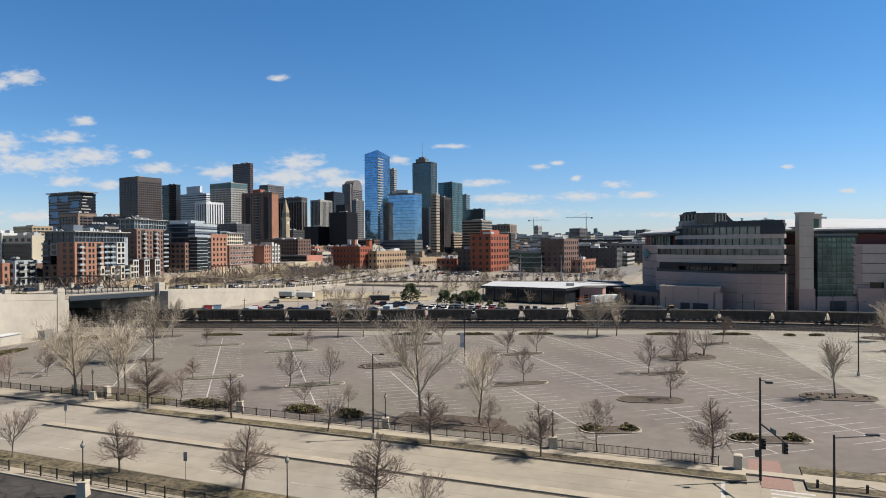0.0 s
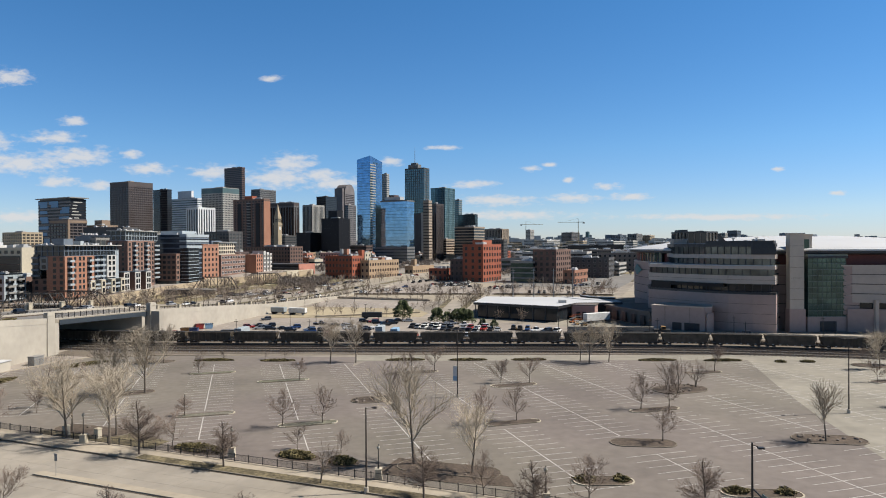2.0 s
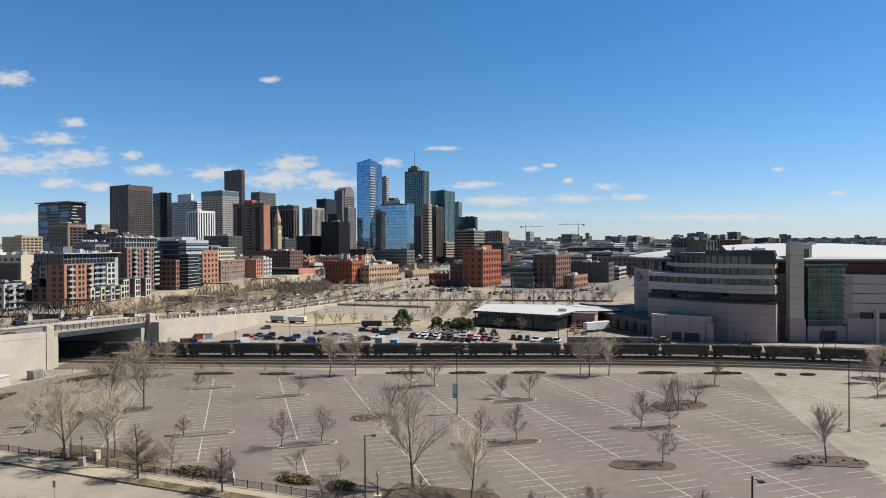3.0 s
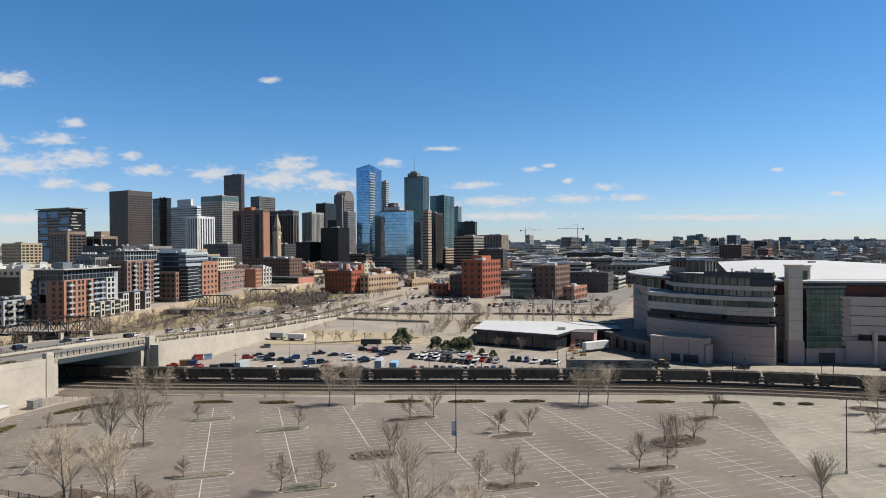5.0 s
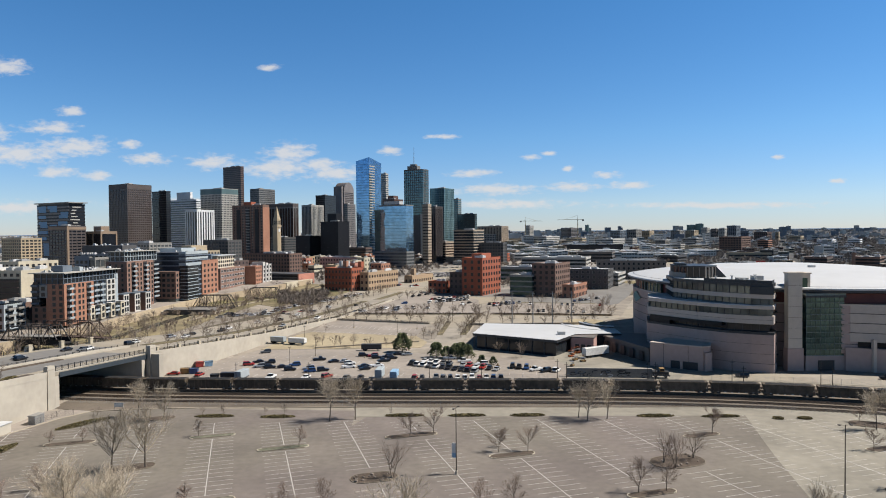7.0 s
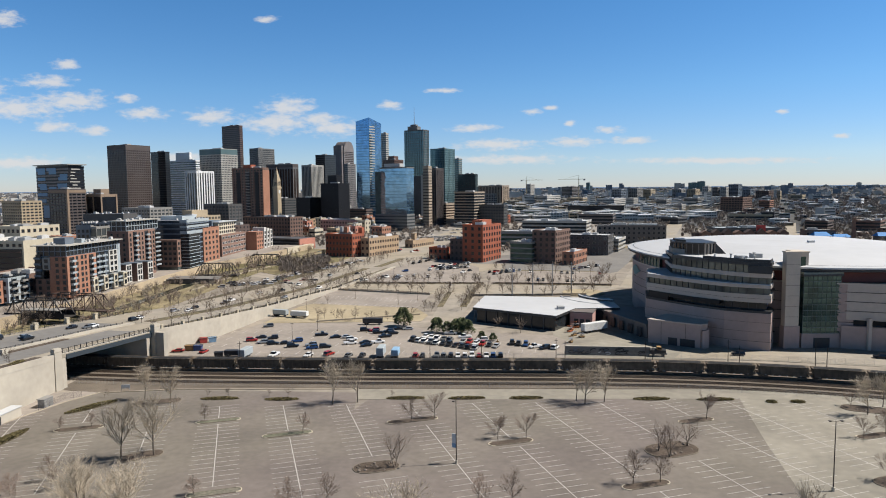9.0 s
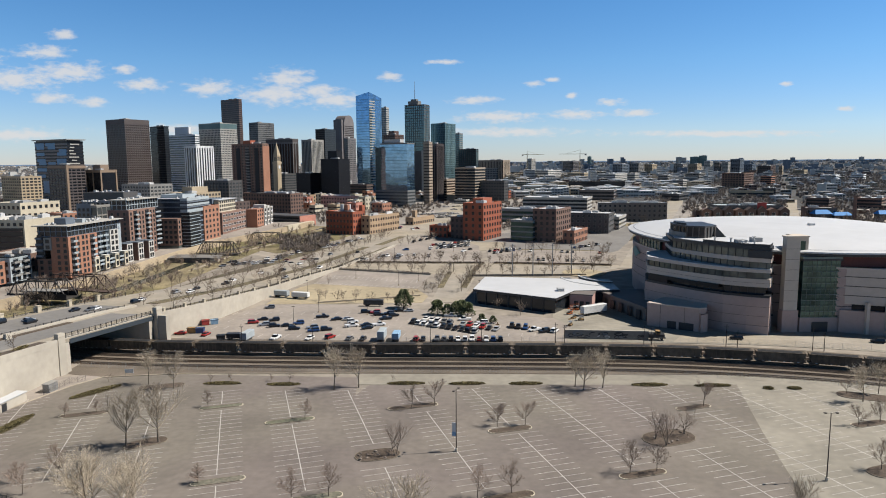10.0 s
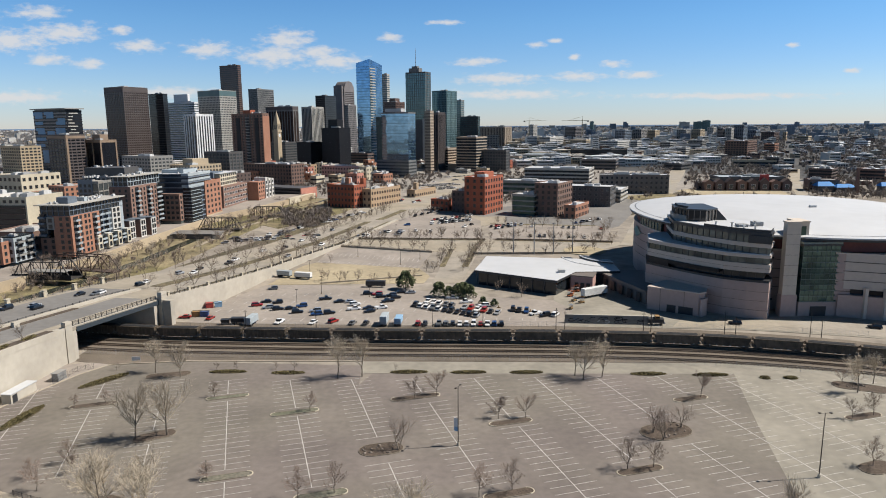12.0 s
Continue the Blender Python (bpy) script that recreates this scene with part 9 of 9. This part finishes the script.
def city(name, mats, n, ylo, yhi, label, hlo, hhi, wlo, whi, left=-0.8, right=0.8, power=1.5):
    sh = Shape()
    made = 0
    while made < n:
        y = ylo + (yhi - ylo) * rf.random() ** power
        x = rf.uniform(left, right) * y
        if not clear_of_roads(x, y) or (y < 720 and -420 < x < 140) or (x < 60 and y < 700) or (y < 1010 and -300 < x < 460):
            continue
        w, d, h = rf.uniform(wlo, whi), rf.uniform(wlo, whi), hlo + (hhi - hlo) * rf.random() ** 2.5
        th = 50 if x < 100 else 5 + rf.choice((0, 0, 45)) * (y < 900)
        m = pose(x, y, land(x, y), 0, 0, th)
        sh.box(-w / 2, w / 2, -d / 2, d / 2, -0.5, h, 0, m)
        sh.box(-w / 2 + 0.3, w / 2 - 0.3, -d / 2 + 0.3, d / 2 - 0.3, h, h + 0.25, 1, m)
        nf = int(h / 3.6)
        if nf and y < 1900:
            for f in range(nf):
                z = f * h / nf + h / nf * 0.35
                for face in (0, 1):
                    span = (w, d)[face]
                    bays = max(1, int(span / 4.2)) if y < 1350 and made % 3 else 1
                    for g in range(bays):
                        a0 = -span / 2 + 0.8 + (span - 1.6) * (g + 0.14 * (bays > 1)) / bays
                        a1 = -span / 2 + 0.8 + (span - 1.6) * (g + 1 - 0.14 * (bays > 1)) / bays
                        if face == 0:
                            sh.box(a0, a1, -d / 2 - 0.06, -d / 2 + 0.1, z, z + h / nf * 0.42, 2, m)
                        else:
                            sh.box(w / 2 - 0.1, w / 2 + 0.06, a0, a1, z, z + h / nf * 0.42, 2, m)
        if rf.random() < 0.5:
            sh.box(-w * 0.2, w * 0.1, -d * 0.2, d * 0.1, h, h + rf.uniform(1, 3), 1, m)
        made += 1
    return solo(name, sh, mats, label, "buildings", kind="stuff")


city("far_city_brick", ("brick_brown", "roof_gravel", "glass_dark"), 170, 640, 2600, "distant dark brick blocks of the city", 4, 11, 7, 17)
city("far_city_tan", ("stucco_tan", "roof_white", "glass_dark"), 210, 640, 2800, "distant tan blocks with pale roofs", 4, 12, 7, 18)
city("far_city_grey", ("tower_conc", "roof_gravel", "glass_dark"), 170, 700, 3200, "distant grey blocks of the city", 4, 16, 8, 20)
city("far_city_white", ("stucco_white", "roof_white", "glass_grey"), 240, 900, 3400, "distant pale blocks of the city", 5, 18, 9, 22)
city("far_houses", ("far_mix", "far_mix", "glass_dark"), 2600, 900, 4500, "distant small houses in rows", 3.5, 7, 6, 11, power=0.9)
city("far_city_high", ("panel_slate", "roof_grey", "glass_grey"), 50, 1700, 3800, "distant taller slate blocks", 14, 34, 12, 26, left=0.02, right=0.7)
city("far_city_pale_high", ("tower_conc", "roof_grey", "glass_grey"), 50, 1900, 3900, "distant taller pale blocks", 12, 32, 12, 26, left=0.02, right=0.7)


city("mid_city_pale", ("stucco_white", "roof_white", "glass_grey"), 190, 1000, 1800, "pale low halls and blocks beyond the campus", 6, 13, 14, 38, 0.1, 0.4, 1.0)
city("mid_city_grey", ("stucco_tan", "roof_gravel", "glass_dark"), 90, 1000, 1800, "grey low halls and blocks beyond the campus", 6, 15, 12, 34, 0.1, 0.4, 1.0)

city("far_centre_pale", ("stucco_white", "roof_white", "glass_grey"), 110, 1350, 2600, "distant pale blocks beyond the towers", 9, 30, 12, 30, 0.04, 0.42, 0.8)


def far_wood(n, ylo, yhi, left, right, power, smin, smax, label, fine=34):
    sh = Shape()
    for i in range(n):
        y = ylo + (yhi - ylo) * rf.random() ** power
        x = rf.uniform(left, right) * y
        if not clear_of_roads(x, y) or (y < 560 and x > -70) or (x < 60 and 560 < y < 600) or (234 < x < 352 and 612 < y < 708) or abs(x - 344 - (y - 630) * 0.5) < 9:
            continue
        s = rf.uniform(smin, smax)
        z = land(x, y)
        for k in range(fine):
            a, q, e = rf.uniform(0, 6.283), math.sqrt(rf.random()), s * rf.uniform(0.02, 0.05)
            c, t_ = math.cos(a) * q * s * 0.42, math.sin(a) * q * s * 0.42
            lo, hi = z + s * rf.uniform(0.22, 0.5), z + s * (0.5 + 0.5 * rf.random() * (1.15 - q))
            g = rf.uniform(0, 6.283)
            ex, ey = 1.25 * e * math.cos(g), 1.25 * e * math.sin(g)
            sh.add([(x + c * 0.45 - ex, y + t_ * 0.45 - ey, lo), (x + c * 0.45 + ex, y + t_ * 0.45 + ey, lo), (x + c, y + t_, hi)], [(0, 1, 2)])
        sh.tube((x, y, z), (x, y, z + s * 0.6), 0.2, 0.1, 3)
    return solo("far_trees", sh, "twig_far", label, "trees", kind="stuff")


far_wood(560, 590, 900, -0.12, 0.16, 1.0, 5, 9, "leafless trees along the centre's streets", 42)
far_wood(900, 590, 1000, -0.45, 0.7, 1.0, 4, 8, "leafless street trees among shops")
far_wood(4800, 600, 1800, 0.31, 0.8, 1.0, 5, 10, "dense leafless trees round the campus halls")
far_wood(5200, 950, 2300, -0.8, 0.8, 0.9, 5, 10, "leafless trees between distant buildings", 16)
far_wood(9000, 1600, 4700, -0.8, 0.82, 0.8, 7, 13, "brown haze of distant bare trees", 10)

# the blue of distance haze is put into the ridge's colour
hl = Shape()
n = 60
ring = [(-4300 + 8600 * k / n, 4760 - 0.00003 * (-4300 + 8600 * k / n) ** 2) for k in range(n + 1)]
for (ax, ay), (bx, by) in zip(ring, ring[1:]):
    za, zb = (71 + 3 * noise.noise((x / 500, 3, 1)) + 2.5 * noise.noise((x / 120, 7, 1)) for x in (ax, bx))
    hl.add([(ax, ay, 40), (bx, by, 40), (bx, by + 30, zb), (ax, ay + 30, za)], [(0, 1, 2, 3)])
solo("far_hills", hl, "hazy_hill", "low ridge on the horizon tinted with haze blue", "hills", kind="structure")

# taller distant blocks and the cranes
BLOCKS_A = (
    (264, 1879, 24, 47, "tower_conc", "distant pale office slab"), (277, 1675, 76, 21, "stucco_white", "distant low white halls"), (391, 1934, 55, 39, "tower_pink", "distant pinkish office block"), (329, 1505, 69, 20, "stucco_tan", "distant tan stone hall"),
    (378, 1428, 66, 20, "stucco_white", "distant white hall with window bands"), (412, 1402, 25, 21, "tower_conc", "distant pale end block"), (495, 1802, 45, 32, "panel_slate", "distant slate apartment block"), (547, 1830, 43, 34, "panel_grey", "distant grey apartment block"),
    (593, 1859, 36, 30, "stucco_tan", "distant tan apartment block"), (728, 1999, 44, 28, "panel_grey", "distant grey apartment block"), (784, 2033, 43, 27, "stucco_tan", "distant long tan apartment block"), (756, 1868, 27, 37, "tower_conc", "distant pale apartment slab"),
    (780, 1864, 23, 34, "tower_pink", "distant pinkish apartment slab"), (802, 1860, 25, 35, "tower_conc", "distant pale apartment slab"), (849, 1891, 43, 42, "panel_slate", "distant slate office block"), (936, 2003, 45, 25, "panel_slate", "distant slate office block"))
BLOCKS_B = (
    (894, 1806, 54, 25, "brick_dark", "distant dark brown office block"), (940, 1835, 14, 24, "stucco_tan", "distant tan end wall block"), (477, 1393, 35, 18, "panel_grey", "distant grey campus hall"), (455, 1244, 26, 14, "tower_conc", "distant pale low hall"),
    (581, 1493, 50, 18, "panel_grey", "distant grey low block"), (541, 1185, 62, 28, "brick_brown", "dark red brick campus block"), (642, 1292, 32, 18, "brick_orange", "pale red brick campus block"), (995, 1825, 46, 13, "stucco_tan", "distant low tan hall"),
    (848, 1431, 48, 14, "tower_white", "distant white hall building"), (960, 1514, 38, 12, "tower_white", "distant white store building"), (486, 963, 30, 14, "panel_dark", "dark campus hall among trees"), (446, 762, 38, 14, "brick_dark", "dark brick campus hall"),
    (492, 740, 40, 15, "brick_brown", "brown brick campus hall"), (154, 2157, 72, 37, "tower_grey", "distant grey office slab"), (139, 1583, 53, 29, "panel_grey", "distant grey office block"), (335, 928, 40, 9, "panel_dark", "low dark campus hall"))
for X, Y, w_, h, wall, lab in BLOCKS_A + BLOCKS_B:
    pale = wall in ("stucco_white", "tower_conc", "tower_white", "stucco_tan")
    building("distant_block", lab, X, Y, 0.62 * w_, 0.82 * w_, h, 42, wall=wall, glass="glass_grey" if pale else "glass_dark", style="ribbon" if h < 22 or wall == "tower_pink" else "grid", cat="building", bay=5, sp=0.55 if pale else 0.42, roof="roof_white" if h < 22 else "roof_grey", units=3, seed=int(X))
for X, Y, wl, wr, h, lab in ((1119, 2892, 34, 20, 38, "distant teal apartment tower"), (1150, 2884, 30, 20, 43, "distant teal glass apartment tower"), (660, 2900, 14, 12, 42, "distant slim blue tower")):
    building("distant_block", lab, X, Y, wl, wr, h, 30, wall="tower_teal", glass="glass_teal", style="grid", cat="building", bay=5)
for X, Y, h, turn in ((318, 1500, 62, 175), (228, 1700, 60, 10)):
    c = thing("tower_crane", "slim tower crane over the roofs", "crane", pose(X, Y, land(X, Y), 0, 0, turn))
    part("mast", Shape().tube((0, 0, 0), (0, 0, h), 0.9, 0.9, 4), "crane_paint", c)
    part("jib", Shape().tube((-14, 0, h), (45, 0, h), 0.7, 0.5, 4), "crane_paint", c)
    part("apex", Shape().tube((0, 0, h), (0, 0, h + 9), 0.6, 0.2, 4), "crane_paint", c)
    part("stay", Shape().tube((0, 0, h + 9), (30, 0, h + 0.5), 0.18, 0.18, 3), "crane_paint", c)
    part("counterweight", Shape().box(-14, -10, -1, 1, h - 3, h), "panel_grey", c)
# blue canopies behind the arena
for x, y, w, d, h in ((384, 668, 18, 12, 10), (402, 664, 20, 10, 8), (446, 668, 14, 10, 9)):
    t = thing("pavilion", "pavilion with a bright blue pitched roof", "pavilion", pose(x, y, land(x, y)), "blue pavilions")
    part("wall", Shape().box(-w / 2 + 1, w / 2 - 1, -d / 2 + 1, d / 2 - 1, -0.3, h * 0.6), "panel_dark", t)
    part("roof", Shape().loft([[(-w / 2, -d / 2, h * 0.6), (w / 2, -d / 2, h * 0.6), (w / 2, d / 2, h * 0.6), (-w / 2, d / 2, h * 0.6)], [(-w / 3, -0.2, h), (w / 3, -0.2, h), (w / 3, 0.2, h), (-w / 3, 0.2, h)]]), "canvas_blue", t)

# cars too far off to count, in the streets behind
cm = Shape()
rows = [(-20, 700, 17), (-26, 712, 18), (-10, 740, 15), (-16, 752, 15), (10, 660, 10), (5, 672, 10), (30, 800, 16), (24, 812, 16), (10, 850, 14), (-60, 760, 8), (-190, 665, 16), (-196, 676, 16), (-250, 700, 14), (60, 700, 14), (54, 712, 14), (-30, 890, 10), (60, 860, 9), (80, 600, 12)]
spots = []
for ax, ay, n_ in rows:
    spots += [(ax + 1.4 * k_ * 0.866 * 2, ay + 1.4 * k_, 150 if rf.random() < 0.95 else 60) for k_ in range(n_) if rf.random() < 0.8]
spots += [(rf.uniform(-60, 110), rf.uniform(655, 900), rf.choice((60, 75, 150))) for _ in range(40)]
for x, y, turn in spots:
    m = pose(x, y, land(x, y) + 0.02, 0, 0, turn)
    if -60 < x < 25 and y < 690:
        continue
    w = rf.uniform(2.0, 2.5)
    cm.loft([[tuple(m @ Vector(q)) for q in ((a * w, -0.9, z), (a * w, 0.9, z), (a * w * 0.95, 0.82, z + 0.55), (a * w * 0.95, -0.82, z + 0.55))] for a, z in ((-1, 0.3), (1, 0.3))])
    cm.loft([[tuple(m @ Vector(q)) for q in ((a, -0.8, 0.8), (a, 0.8, 0.8), (a * 0.7, 0.65, 1.45), (a * 0.7, -0.65, 1.45))] for a in (-1.5, 1.0)])
solo("distant_cars", cm, "car_mix", "rows of distant parked cars in the streets", "cars", kind="stuff")
# scrub and bare trees on the creek banks
sc = Shape()
slab("creek_park", [(-140, 500), (-112, 470), (-78, 545), (-70, 585), (-100, 640), (-124, 570)], "grass_olive", "dry grass strip with bare trees beside the creek", "ground", 0.09)
far_wood(330, 470, 600, -0.234, -0.16, 1.0, 4, 7.5, "bare thicket beside the creek", 44)
far_wood(80, 640, 760, -0.26, -0.1, 1.0, 5, 9, "bare trees between the lofts and the creek", 44)
for i in range(270):
    a, q = rf.random() * (len(CREEK) - 1.001), rf.choice((-1, 1)) * rf.uniform(5, 19)
    k = int(a)
    (ax, ay), (bx, by) = CREEK[k], CREEK[k + 1]
    x, y = ax + (bx - ax) * (a - k) + q, ay + (by - ay) * (a - k)
    if q < -17:
        continue
    s_ = rf.uniform(1.4, 4.8) * (1.4 if y > 460 else 1)
    for j in range(34):
        an, ro = rf.uniform(0, 6.283), rf.random()
        p0 = Vector((x, y, land(x, y) + s_ * rf.uniform(0, 0.4)))
        p1 = p0 + Vector((math.cos(an) * ro * s_ * 0.5, math.sin(an) * ro * s_ * 0.5, s_ * rf.uniform(0.3, 0.7)))
        sc.tube(p0, p1, 0.07, 0.03, 3)
solo("bank_scrub", sc, "twig_small", "leafless scrub on the creek banks", "shrubs", kind="stuff")

# clipped bare hedges and planted strips round the upper car park and along the lanes
def hedge(pts, w, h, label="brown leafless hedge"):
    sh = Shape()
    for x, y, a in along(pts, 0.55):
        for _ in range(5):
            c = Vector((x + rf.uniform(-w, w) / 2, y + rf.uniform(-w, w) / 2, land(x, y)))
            for _ in range(2):
                sh.tube(c, c + Vector((rf.gauss(0, 0.3), rf.gauss(0, 0.3), h * rf.uniform(0.6, 1.2))), 0.1, 0.05, 3)
    solo("hedge", sh, "twig_small", label, "hedge", kind="stuff")


for pts, w, h in (([(-63, 404.8), (-4, 384.4)], 1.6, 1.2), ([(-60, 430), (30, 422.5)], 1.4, 0.9), ([(36, 421.5), (108, 410)], 1.4, 0.9)):
    hedge(pts, w, h)
for pts, w in (([(-60, 429), (30, 422)], 5), ([(36, 421.5), (108, 410)], 5), ([(14, 345), (22, 395), (28, 420)], 3.5), ([(2, 345), (8, 392)], 3), ([(-63.5, 406), (-4, 385.5)], 4), ([(-80, 425), (-58, 470), (-40, 520), (-28, 560)], 6), ([(-104, 420), (-84, 470), (-66, 540)], 5), ([(38, 484), (112, 472)], 4)):
    slab("verge", strip(pts, w), "grass", "strip of dry brown grass", "grass", 0.1)
